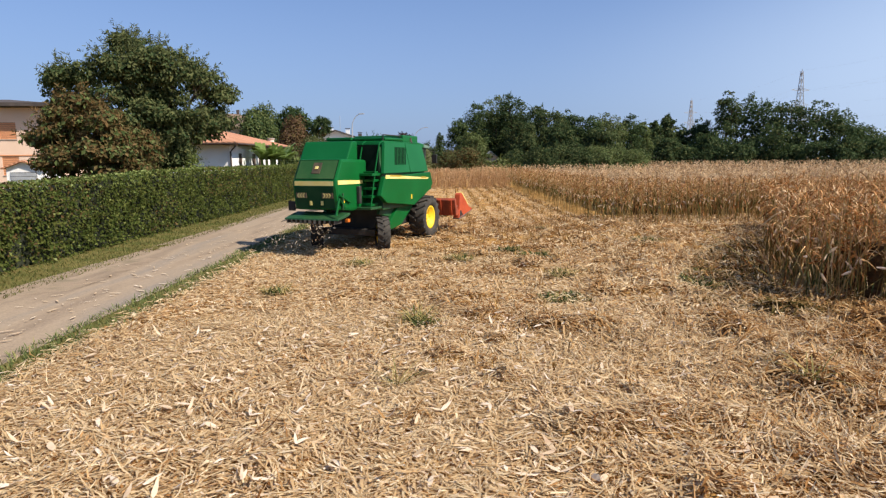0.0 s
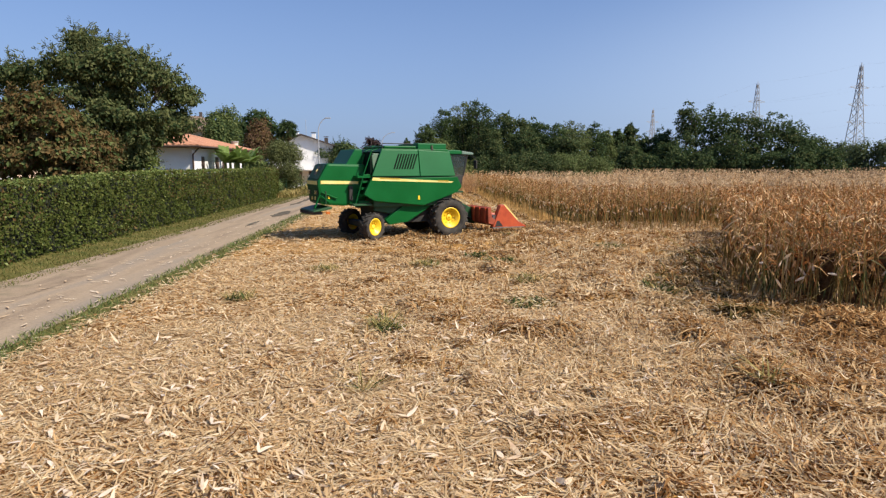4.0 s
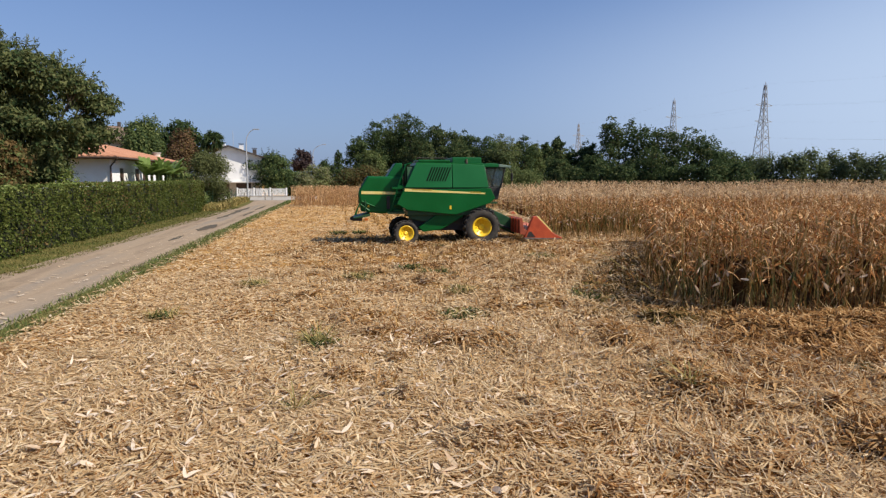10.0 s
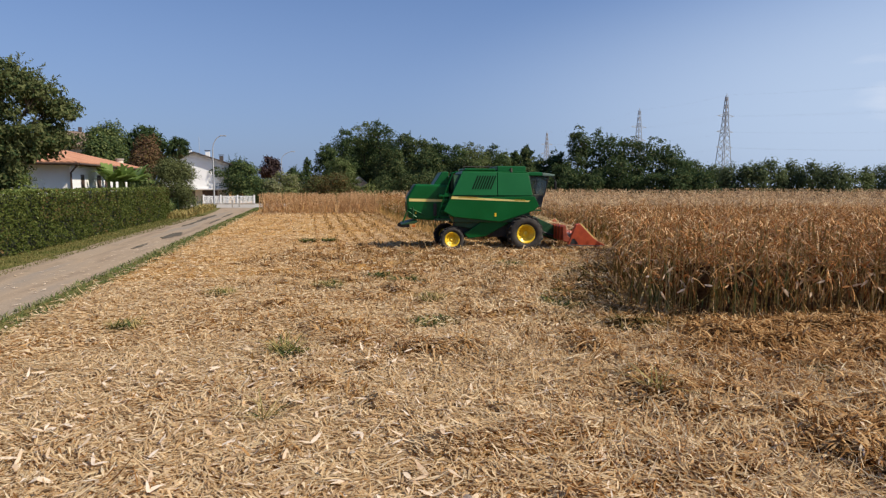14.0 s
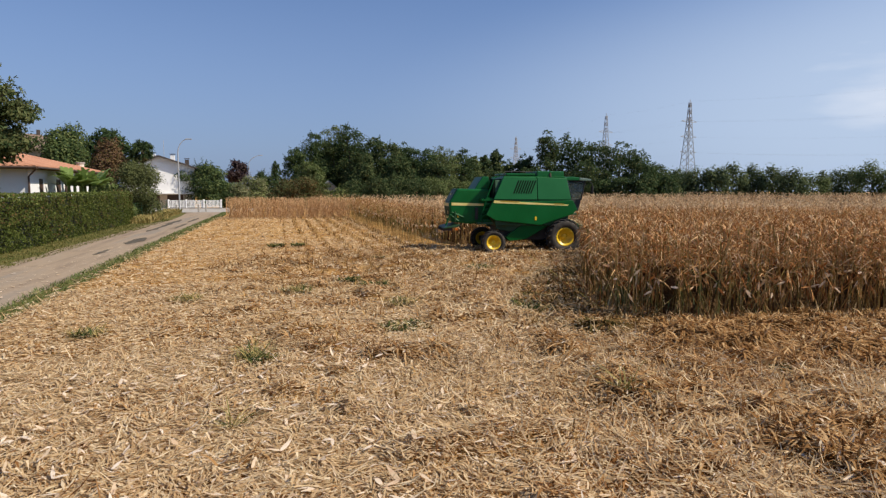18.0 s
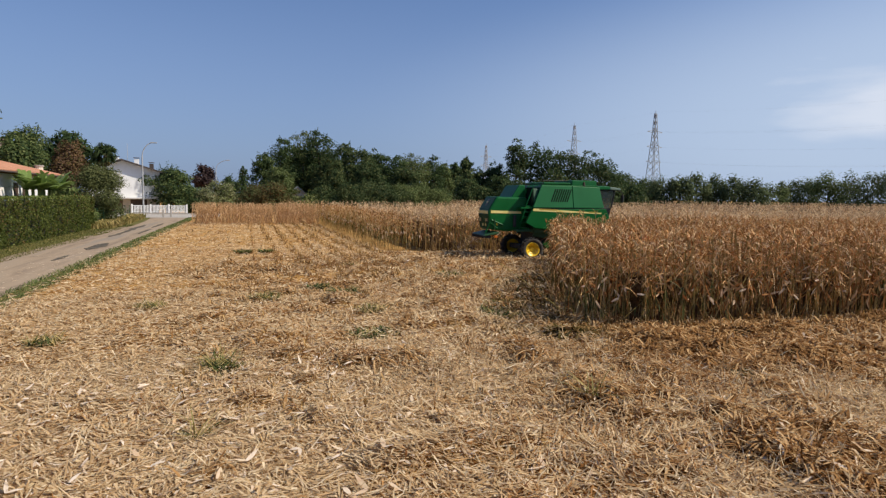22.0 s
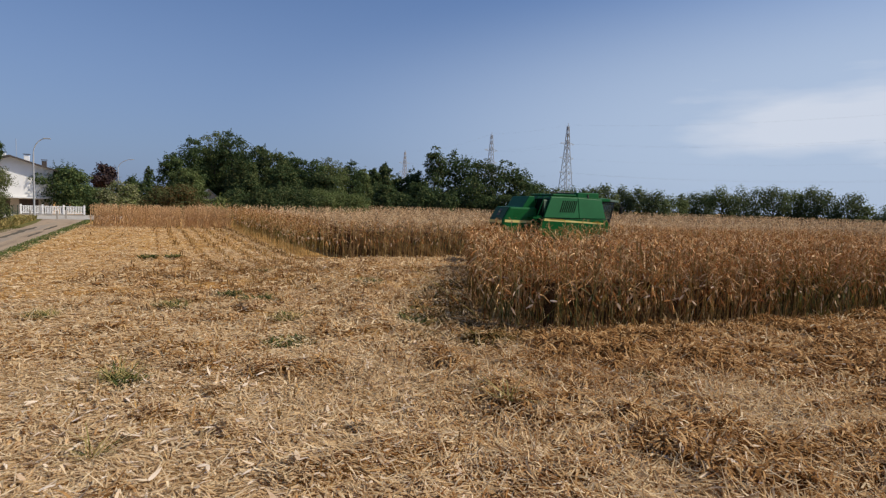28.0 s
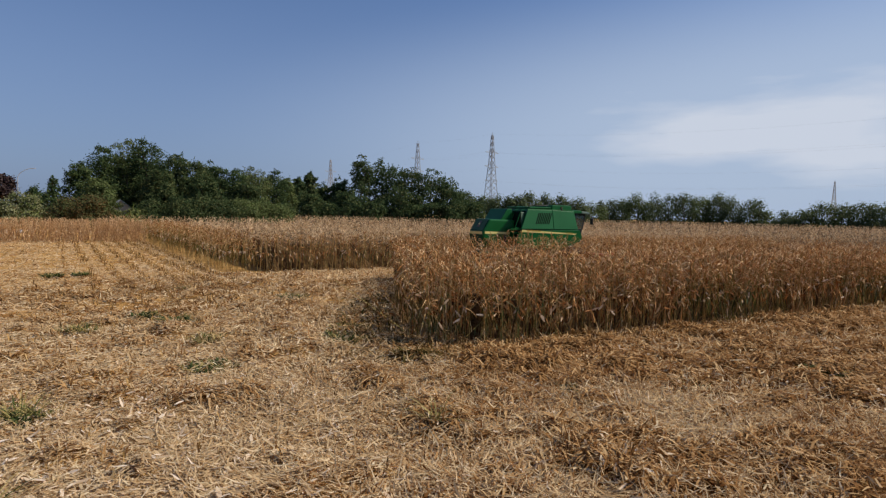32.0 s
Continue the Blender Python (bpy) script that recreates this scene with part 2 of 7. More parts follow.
M_leaf_dark = pieces("dark_green_leaf", [(0.038, 0.066, 0.027), (0.052, 0.084, 0.033), (0.068, 0.102, 0.040), (0.094, 0.126, 0.051)], 0.65, 0.42, 0.06)
M_corn_pale = pieces("pale_corn_leaf", [(0.329, 0.175, 0.072), (0.488, 0.290, 0.129), (0.634, 0.416, 0.207), (0.805, 0.579, 0.337)], 0.6, 0.2, 0.25)
M_leaf_olive = pieces("olive_leaf", [(0.075, 0.090, 0.034), (0.112, 0.127, 0.050), (0.160, 0.172, 0.072)], 0.8, 0.32, 0.05)
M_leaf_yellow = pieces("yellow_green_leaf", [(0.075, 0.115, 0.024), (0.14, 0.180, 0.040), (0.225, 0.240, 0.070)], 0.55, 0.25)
M_leaf_brown = pieces("brown_leaf", [(0.085, 0.058, 0.022), (0.125, 0.078, 0.030), (0.165, 0.102, 0.040), (0.072, 0.078, 0.027), (0.195, 0.130, 0.057)], 0.7, 0.3, 0.10)
M_leaf_red = pieces("rust_leaf", [(0.095, 0.055, 0.030), (0.145, 0.084, 0.045), (0.190, 0.113, 0.060)], 0.6, 0.2, 0.2)
M_leaf_purple = pieces("purple_leaf", [(0.026, 0.017, 0.017), (0.054, 0.026, 0.026), (0.072, 0.048, 0.036)], 0.6, 0.15)
# leaf green made paler and greyer: the haze of distance is in the colour
M_leaf_hazed = pieces("hazed_far_leaf", [(0.070, 0.098, 0.046), (0.098, 0.130, 0.060), (0.132, 0.160, 0.078)], 0.7, 0.4, 0.05)
M_banana = pieces("banana_leaf", [(0.10, 0.17, 0.034), (0.17, 0.25, 0.058), (0.25, 0.32, 0.095)], 0.45, 0.35, 0.4)
M_bark = surface("bark", (0.07, 0.052, 0.036), (0.14, 0.105, 0.075), 4, 30, 0.95, 0.8)
M_green = surface("green_paint", (0.001, 0.085, 0.015), (0.003, 0.104, 0.022), 1.2, 60, 0.38, 0.03, spec=0.22)
# dusty paint, a little bluer: sky light on the tilted panels is mixed in
M_green_dusty_lit = surface("dusty_skylit_green_paint", (0.001, 0.094, 0.021), (0.004, 0.112, 0.028), 1.0, 60, 0.45, 0.03, spec=0.24)
M_hood_back = surface("dusty_dull_green_paint", (0.020, 0.080, 0.022), (0.045, 0.105, 0.034), 1.6, 45, 0.5, 0.05, spec=0.2)
# dusty green darkened: the shade on the machine's rear is in this colour
M_hood_shade = surface("dusty_shaded_green_paint", (0.004, 0.046, 0.015), (0.014, 0.060, 0.022), 1.8, 45, 0.6, 0.05, spec=0.15)
M_letter = surface("ochre_lettering", (0.30, 0.20, 0.01), (0.40, 0.28, 0.02), 6, 50, 0.5, 0.02)
M_visor = surface("dusty_grey_green_plastic", (0.10, 0.17, 0.13), (0.17, 0.23, 0.18), 3, 50, 0.5, 0.03)
M_badge = surface("badge_plate", (0.06, 0.045, 0.025), (0.10, 0.075, 0.04), 6, 50, 0.5, 0.05)
M_green_dark = surface("dirty_green_paint", (0.006, 0.060, 0.016), (0.022, 0.072, 0.025), 2.0, 50, 0.5, 0.06)
M_yellow = surface("yellow_paint", (0.80, 0.50, 0.015), (0.86, 0.58, 0.03), 3, 50, 0.4, 0.03)
M_stripe = surface("yellow_stripe", (0.74, 0.60, 0.17), (0.80, 0.67, 0.25), 3, 50, 0.45, 0.02)
M_red = surface("orange_red_paint", (0.36, 0.050, 0.016), (0.52, 0.088, 0.026), 2.5, 45, 0.5, 0.08)
M_red_dark = surface("darker_red_paint", (0.20, 0.038, 0.016), (0.36, 0.070, 0.026), 4, 45, 0.6, 0.1)
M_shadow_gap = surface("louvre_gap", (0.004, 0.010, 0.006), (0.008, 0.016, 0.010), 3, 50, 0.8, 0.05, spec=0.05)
M_rubber = surface("dusty_rubber", (0.020, 0.018, 0.016), (0.060, 0.050, 0.038), 3.5, 50, 0.9, 0.3)
M_black = surface("black_steel", (0.012, 0.012, 0.011), (0.035, 0.031, 0.027), 3, 50, 0.7, 0.15)
M_steel = surface("worn_steel", (0.22, 0.20, 0.18), (0.36, 0.33, 0.30), 5, 60, 0.45, 0.1, metal=0.8)
M_orange = surface("orange_plastic", (0.50, 0.12, 0.012), (0.60, 0.17, 0.018), 3, 50, 0.4, 0.02)
M_white = surface("white_plaster", (0.74, 0.73, 0.70), (0.82, 0.81, 0.79), 0.6, 20, 0.9, 0.1)
M_pink = surface("pink_plaster", (0.72, 0.50, 0.36), (0.78, 0.56, 0.42), 0.5, 20, 0.9, 0.1)
M_cream = surface("cream_plaster", (0.52, 0.46, 0.38), (0.60, 0.54, 0.45), 0.5, 20, 0.9, 0.1)
M_shutter = surface("brown_shutter", (0.055, 0.032, 0.022), (0.10, 0.06, 0.04), 4, 40, 0.6, 0.2)
M_blind = surface("orange_blind", (0.58, 0.24, 0.11), (0.64, 0.29, 0.14), 3, 40, 0.7, 0.1)
M_grey = surface("grey_metal", (0.34, 0.35, 0.36), (0.46, 0.47, 0.47), 3, 40, 0.55, 0.05, metal=0.3)
# galvanised grey, raised further so that distance haze is in the colour
M_pylon = surface("galvanised_lattice", (0.26, 0.27, 0.28), (0.36, 0.37, 0.38), 3, 40, 0.6, 0.05)
M_roof_dark = surface("dark_roof_edge", (0.045, 0.036, 0.032), (0.09, 0.07, 0.06), 2, 30, 0.85, 0.2)


def tile_roof(name, c1, c2):
    """Clay tiles in courses, with stains."""
    m = surface(name, c1, c2, 0.9, 18, 0.85, 0.3)
    nt = m.node_tree
    co, wv = nt.nodes.new("ShaderNodeTexCoord"), nt.nodes.new("ShaderNodeTexWave")
    wv.bands_direction = "DIAGONAL"
    wv.inputs["Scale"].default_value, wv.inputs["Distortion"].default_value = 1.5, 1.0
    bp = nt.nodes.new("ShaderNodeBump")
    bp.inputs["Strength"].default_value, bp.inputs["Distance"].default_value = 0.5, 0.06
    nt.links.new(co.outputs["Object"], wv.inputs["Vector"])
    nt.links.new(wv.outputs["Fac"], bp.inputs["Height"])
    nt.links.new(bp.outputs["Normal"], nt.nodes["Principled BSDF"].inputs["Normal"])
    return m


M_tile = tile_roof("orange_tile", (0.39, 0.170, 0.090), (0.50, 0.240, 0.132))
M_tile_brown = tile_roof("brown_tile", (0.17, 0.115, 0.082), (0.24, 0.165, 0.115))
M_glass = bpy.data.materials.new("cab_glass")
M_glass.use_nodes = True
_g = M_glass.node_tree.nodes["Principled BSDF"]
_g.inputs["Base Color"].default_value = (0.42, 0.50, 0.50, 1)
_g.inputs["Roughness"].default_value = 0.04
_g.inputs["Transmission Weight"].default_value = 0.95
_g.inputs["IOR"].default_value = 1.2

# ---------------- mesh helpers ----------------
RNG = np.random.default_rng(7)


def quads(name, V, Q, mats, idx=None, smooth=False):
    """A mesh of quads from arrays of corners and faces."""
    me = bpy.data.meshes.new(name)
    V, Q = np.asarray(V, np.float32), np.asarray(Q, np.int32)
    me.vertices.add(len(V))
    me.vertices.foreach_set("co", V.ravel())
    me.loops.add(Q.size)
    me.loops.foreach_set("vertex_index", Q.ravel())
    me.polygons.add(len(Q))
    me.polygons.foreach_set("loop_start", np.arange(0, Q.size, 4, dtype=np.int32))
    for m in mats:
        me.materials.append(m)
    if idx is not None:
        me.polygons.foreach_set("material_index", np.asarray(idx, np.int32))
    me.polygons.foreach_set("use_smooth", np.full(len(Q), smooth))
    me.update(calc_edges=True)
    return me


def strips(base, way, side, lift, length, width, segs=2, droop=0.0, taper=0.3):
    """Many bent blades at once: from base along way, width along side, bending by droop along lift. All arrays of n rows."""
    n = len(base)
    s = np.linspace(0, 1, segs + 1)[None, :, None]
    mid = base[:, None] + way[:, None] * (length[:, None, None] * s) + lift[:, None] * (droop[:, None, None] * s ** 2)
    w = width[:, None, None] * (1 - (1 - taper) * np.abs(2 * s - 0.8) ** 1.5 / 1.4).clip(0.12) * 0.5
    V = np.stack([mid - side[:, None] * w, mid + side[:, None] * w], 2).reshape(-1, 3)
    k = np.arange(segs)
    q = np.stack([2 * k, 2 * k + 1, 2 * k + 3, 2 * k + 2], -1)[None] + (np.arange(n) * 2 * (segs + 1))[:, None, None]
    return V, q.reshape(-1, 4)


def flakes(base, way, side, lift, length, width, bend):
    """Many pointed flakes at once, each one quad folded a little at its widest place."""
    n = len(base)
    mid = base + way * (length * 0.45)[:, None] + lift * bend[:, None]
    half = side * (width * 0.5)[:, None]
    V = np.stack([base, mid - half, base + way * length[:, None], mid + half], 1).reshape(-1, 3)
    return V, np.arange(4 * n).reshape(-1, 4)


class Heap:
    """Gathers arrays of quads for one mesh."""
    def __init__(self):
        self.V, self.Q, self.I, self.n = [], [], [], 0

    def add(self, V, Q, i=0):
        self.V.append(V), self.Q.append(Q + self.n), self.I.append(np.full(len(Q), i))
        self.n += len(V)

    def mesh(self, name, mats, smooth=False):
        return quads(name, np.concatenate(self.V), np.concatenate(self.Q), mats, np.concatenate(self.I), smooth)


def unit(v):
    return v / np.linalg.norm(v, axis=-1, keepdims=True)


def link(name, me, parent=None, label=""):
    ob = new(name, me)
    if parent is not None:
        ob.parent = parent
    if label:
        ob["label"] = label
    return ob


def part(name, bm, material, parent, label=""):
    me = bpy.data.meshes.new(name)
    bmesh.ops.recalc_face_normals(bm, faces=bm.faces)
    bm.to_mesh(me)
    bm.free()
    me.materials.append(material)
    return link(name, me, parent, label)


def thing(name, m, label, category, group="", kind=""):
    ob = new(name)
    ob.matrix_basis = m
    return tagged(ob, label, category, group, kind)


def box(x0, x1, y0, y1, z0, z1, bevel=0.0, bm=None):
    bm = bm or bmesh.new()
    vs = [bm.verts.new((x, y, z)) for x in (x0, x1) for y in (y0, y1) for z in (z0, z1)]
    fs = [bm.faces.new([vs[i] for i in f]) for f in ((0, 1, 3, 2), (4, 6, 7, 5), (0, 4, 5, 1), (2, 3, 7, 6), (0, 2, 6, 4), (1, 5, 7, 3))]
    if bevel:
        es = {e for f in fs for e in f.edges}
        bmesh.ops.bevel(bm, geom=list(es), offset=bevel, segments=2, affect="EDGES", profile=0.6)
    return bm


def prism(poly, y0, y1, bevel=0.0, bm=None, axis="y"):
    """A plate of the outline poly (x, z), from y0 to y1; axis "z": poly is (x, y), from z0 to z1; axis "x": poly is (y, z)."""
    bm = bm or bmesh.new()
    put = {"x": lambda a, b, c: (c, a, b), "y": lambda a, b, c: (a, c, b), "z": lambda a, b, c: (a, b, c)}[axis]
    lo, hi = ([bm.verts.new(put(a, b, c)) for a, b in poly] for c in (y0, y1))
    n = len(poly)
    fs = [bm.faces.new(lo), bm.faces.new(hi[::-1])]
    fs += [bm.faces.new((lo[i], hi[i], hi[(i + 1) % n], lo[(i + 1) % n])) for i in range(n)]
    bmesh.ops.recalc_face_normals(bm, faces=fs)
    if bevel:
        es = {e for f in fs for e in f.edges}
        bmesh.ops.bevel(bm, geom=list(es), offset=bevel, segments=2, affect="EDGES", profile=0.6)
    return bm


def tube(points, radii, n=8, bm=None):
    """A round bar along points."""
    bm = bm or bmesh.new()
    P = [Vector(p) for p in points]
    if isinstance(radii, (int, float)):
        radii = [radii] * len(P)
    rings = []
    for i, p in enumerate(P):
        d = (P[min(i + 1, len(P) - 1)] - P[max(i - 1, 0)]).normalized()
        u = d.orthogonal().normalized() if i == 0 else (u - d * u.dot(d)).normalized()
        v = d.cross(u)
        rings.append([bm.verts.new(p + (u * math.cos(a) + v * math.sin(a)) * radii[i]) for a in np.linspace(0, 2 * math.pi, n, endpoint=False)])
    for a, b in zip(rings, rings[1:]):
        for i in range(n):
            bm.faces.new((a[i], a[(i + 1) % n], b[(i + 1) % n], b[i]))
    bm.faces.new(rings[0][::-1]), bm.faces.new(rings[-1])
    return bm


def lathe(profile, n=32, bm=None):
    """A ring about the y axis, of the closed outline (r, y)."""
    bm = bm or bmesh.new()
    rings = []
    for a in np.linspace(0, 2 * math.pi, n, endpoint=False):
        rings.append([bm.verts.new((r * math.cos(a), y, r * math.sin(a))) for r, y in profile])
    m = len(profile)
    for i in range(n):
        a, b = rings[i], rings[(i + 1) % n]
        for j in range(m):
            f = bm.faces.new((a[j], a[(j + 1) % m], b[(j + 1) % m], b[j]))
            f.smooth = True
    return bm

# ---------------- ground, road, verge ----------------
def sheet(name, xs, ys, z, material, rough_z=0.0, skew=None, label="", category="ground", lift=None):
    """A level sheet over a grid, slightly uneven."""
    X, Y = np.meshgrid(xs, ys, indexing="ij")
    Z = np.full_like(X, z, dtype=float)
    if rough_z:
        Z += rough_z * np.array([noise.noise((x * 0.45, y * 0.45, 3.0)) + 0.6 * noise.noise((x * 1.9, y * 1.9, 8.0)) for x, y in zip(X.ravel(), Y.ravel())]).reshape(X.shape)
    if lift is not None:
        Z = Z + lift(X, Y)
    if skew is not None:
        X, Y = skew(X, Y)
    nx, ny = X.shape
    i = np.arange(nx * ny).reshape(nx, ny)
    Q = np.stack([i[:-1, :-1], i[1:, :-1], i[1:, 1:], i[:-1, 1:]], -1).reshape(-1, 4)
    ob = new(name, quads(name, np.stack([X, Y, Z], -1).reshape(-1, 3), Q, [material], smooth=True))
    return tagged(ob, label, category, kind="structure")


LATTICE = np.random.default_rng(3).uniform(-1, 1, (256, 256))


def ripple(x, y, size, k=0):
    """Smooth random waves about size metres long, from -1 to 1."""
    u, v = np.asarray(x) / size + 37.7 * k + 500, np.asarray(y) / size + 61.3 * k + 500
    i, j = np.floor(u).astype(int), np.floor(v).astype(int)
    a, b = u - i, v - j
    a, b = a * a * (3 - 2 * a), b * b * (3 - 2 * b)
    at = lambda p, q: LATTICE[p % 256, q % 256]
    return at(i, j) * (1 - a) * (1 - b) + at(i + 1, j) * a * (1 - b) + at(i, j + 1) * (1 - a) * b + at(i + 1, j + 1) * a * b


def near_edge(x):
    """The front of the near stand of maize, and its back."""
    return np.interp(x, [6.8, 7.5, 9.0, 12.0, 15.0, 24.0, 46.0], [12.2, 11.6, 10.95, 10.62, 10.45, 10.1, 8.6]), 24.3 - 0.07 * (x - 12.8)


def relief(x, y):
    """How high the trash lies: pushed into low ridges along the stand, flatter on the strip beside the lane."""
    right = np.clip((x - 0.5) / 4.5, 0, 1) * np.clip((31 - y) / 4, 0, 1)
    s = (y + 0.075 * (x - 7.5)) / 0.78 + 0.35 * ripple(x, y, 1.7, 5)
    ridge = np.clip(np.cos(2 * np.pi * s), 0, 1) ** 1.5 * np.clip(ripple(x, y, 0.9, 2) + 0.35, 0, 1)
    side = np.clip((x - 3.0) / 4, 0, 1) * np.clip((11.5 - y) / 2, 0, 1)
    z = right * (0.085 * np.clip(ripple(x, y, 0.95, 1) + 0.2, 0, 1) + 0.07 * np.clip(ripple(x, y, 0.42, 3), 0, 1)) + side * 0.30 * ridge
    lump = np.clip((ripple(x, y, 0.8, 7) - 0.45) * 2.4, 0, 1) * np.clip((x + 4) / 5, 0.25, 1) * 0.21
    z = z + lump * np.clip((31 - y) / 4, 0, 1)
    return 0.26 * np.tanh(z / 0.26) + 0.025 * ripple(x, y, 0.6, 4) + 0.03


sheet("ground", [-4000, -60, 60, 4000], [-4000, -60, 60, 4000], -0.06, M_soil, label="flat field soil with dry straw, out to the horizon")
sheet("field", np.arange(-6.2, 46.1, 0.4), np.arange(-4, 76.1, 0.5), 0.0, M_soil, 0.03, label="harvested maize field covered in chopped straw")
sheet("field_headland", np.arange(3.0, 27.0, 0.2), np.arange(-3.5, 12.4, 0.2), 0.0, M_soil_brown, lift=lambda X, Y: 0.85 * relief(X, Y) - 0.035 * np.clip(5.2 - X, 0, 3) - 0.05 * np.clip(X - 25, 0, 2), label="browner headland soil beside the standing maize")


def bend(X, Y):
    """The lane swings to the left at its far end."""
    return X - 0.0016 * np.clip(Y - 55, 0, None) ** 2 * np.clip(-X - 5.5, 0.6, 4) / 3, Y


sheet("road", np.linspace(-9.7, -6.55, 8), np.arange(-12, 86, 2.0), 0.025, M_gravel, 0.015, bend, label="grey-brown gravel farm lane with worn tracks", category="road")
sheet("pavement", np.linspace(-26, -3.5, 6), np.linspace(80, 96, 5), 0.035, M_concrete, 0.0, label="pale concrete forecourt at the lane's end", category="pavement")
sheet("verge_ground", np.linspace(-13.2, -9.55, 6), np.arange(-12, 84, 3.0), 0.0, M_lawn, 0.03, bend, label="grassy verge between the hedge and the lane", category="verge")
sheet("verge_ground", np.linspace(-6.6, -6.0, 3), np.arange(-12, 84, 3.0), 0.035, M_lawn, 0.02, label="narrow grass edge of the lane", category="verge")
sheet("garden_ground", np.linspace(-80, -13.0, 8), np.linspace(-12, 96, 12), 0.0, M_lawn, 0.03, label="garden lawn behind the hedge", category="lawn")


sheet("road_shoulder", np.linspace(0, 1, 6), np.arange(-12, 60, 0.5), 0.018, M_sand, 0.022, lambda X, Y: (-10.35 + 1.45 * X + (0.35 * X - 0.1) * ripple(X, Y, 2.2, 4), Y), label="sandy worn shoulder between the grass and the lane", category="road")


def patch(x, y, a, b):
    """A ragged hollow in a wheel track."""
    n = 40
    left, right = [], []
    for k in range(n):
        u = -1 + 2 * k / (n - 1)
        w = a * (1 - u * u) ** 0.5
        q = y + b * u
        off = x + 0.5 * a * float(ripple(q, x, 1.1, 3)) - 0.0016 * max(0, q - 55) ** 2
        left.append((off - w * (0.55 + 0.75 * abs(float(ripple(q, x, 0.45, 5)))) - 0.01, q))
        right.append((off + w * (0.55 + 0.75 * abs(float(ripple(q, x, 0.5, 6)))) + 0.01, q))
    ob = part("road_patch", prism(left + right[::-1], 0.03, 0.048, axis="z"), M_patch, None)
    tagged(ob, "dark damp hollow in the wheel track of the gravel lane", "road patch", "hollows in the lane")


for x, y, a, b in ((-7.95, 30.9, 0.13, 1.3), (-7.85, 37.2, 0.34, 2.2), (-8.75, 47.5, 0.16, 2.6), (-8.85, 55.5, 0.26, 6.0), (-7.7, 60.5, 0.16, 4.0), (-7.5, 51.0, 0.12, 3.0)):
    patch(x, y, a, b)


def lane_x(y):
    return 0.0016 * np.clip(y - 55, 0, None) ** 2


def blades(name, n, xr, yr, height, mats, label, category, lean=0.5, width=0.012, z0=0.0, near=None):
    """A patch of grass blades."""
    x, y = RNG.uniform(*xr, n), RNG.uniform(0, 1, n)
    y = yr[0] + (yr[1] - yr[0]) * y ** (near or 1.0)
    if name == "verge_grass":
        x = x - lane_x(y)
    base = np.stack([x, y, np.full(n, z0)], -1)
    a, tilt = RNG.uniform(0, 2 * np.pi, n), RNG.uniform(0.1, lean, n)
    way = np.stack([np.cos(a) * tilt, np.sin(a) * tilt, np.ones(n)], -1)
    side = np.stack([-np.sin(a), np.cos(a), 0 * a], -1)
    lift = np.stack([np.cos(a), np.sin(a), 0 * a - 0.5], -1)
    h = height * RNG.uniform(0.4, 1.2, n)
    V, Q = strips(base, unit(way), side, lift, h, width * (1 + y / 25), 2, h * 0.3, 0.2)
    h_ = Heap()
    h_.add(V, Q)
    ob = new(name, h_.mesh(name, mats))
    return tagged(ob, label, category, kind="stuff")


blades("verge_grass", 13000, (-11.9, -9.75), (8, 62), 0.10, [M_verge], "short green grass along the foot of the hedge", "grass", 0.9, near=1.5)
blades("verge_grass", 5500, (-12.4, -10.6), (55, 80), 0.62, [M_dry_grass], "tall dry grass beyond the end of the hedge", "grass", 0.5, 0.02)
blades("edge_grass", 15000, (-6.8, -5.85), (4, 80), 0.15, [M_grass], "strip of low weeds and grass at the lane's edge", "grass", 0.9, near=1.7)

# ---------------- straw, husks and stubble on the field ----------------
def left_edge(y):
    return np.interp(y, [10.5, 12.3, 15.0, 17.7, 20.0, 24.4], [7.5, 7.25, 8.2, 9.5, 10.7, 13.3])


def in_near(x, y):
    f, b = near_edge(x)
    return (y > f) & (y < b) & (x > left_edge(y))


def cut_front(x):
    """The edge of the far stand before and after the pass."""
    return 26.3 - 0.075 * (x - 7), 30.0 - 0.075 * (x - 7)


def scatter(n, r0, r1, a0, a1):
    r = np.sqrt(RNG.uniform(r0 ** 2, r1 ** 2, n))
    a = np.radians(RNG.uniform(a0, a1, n))
    return r * np.sin(a), r * np.cos(a)


ROW, ROW0 = 1.03, 2.30                  # pitch of the stubble rows, and where one of them lies


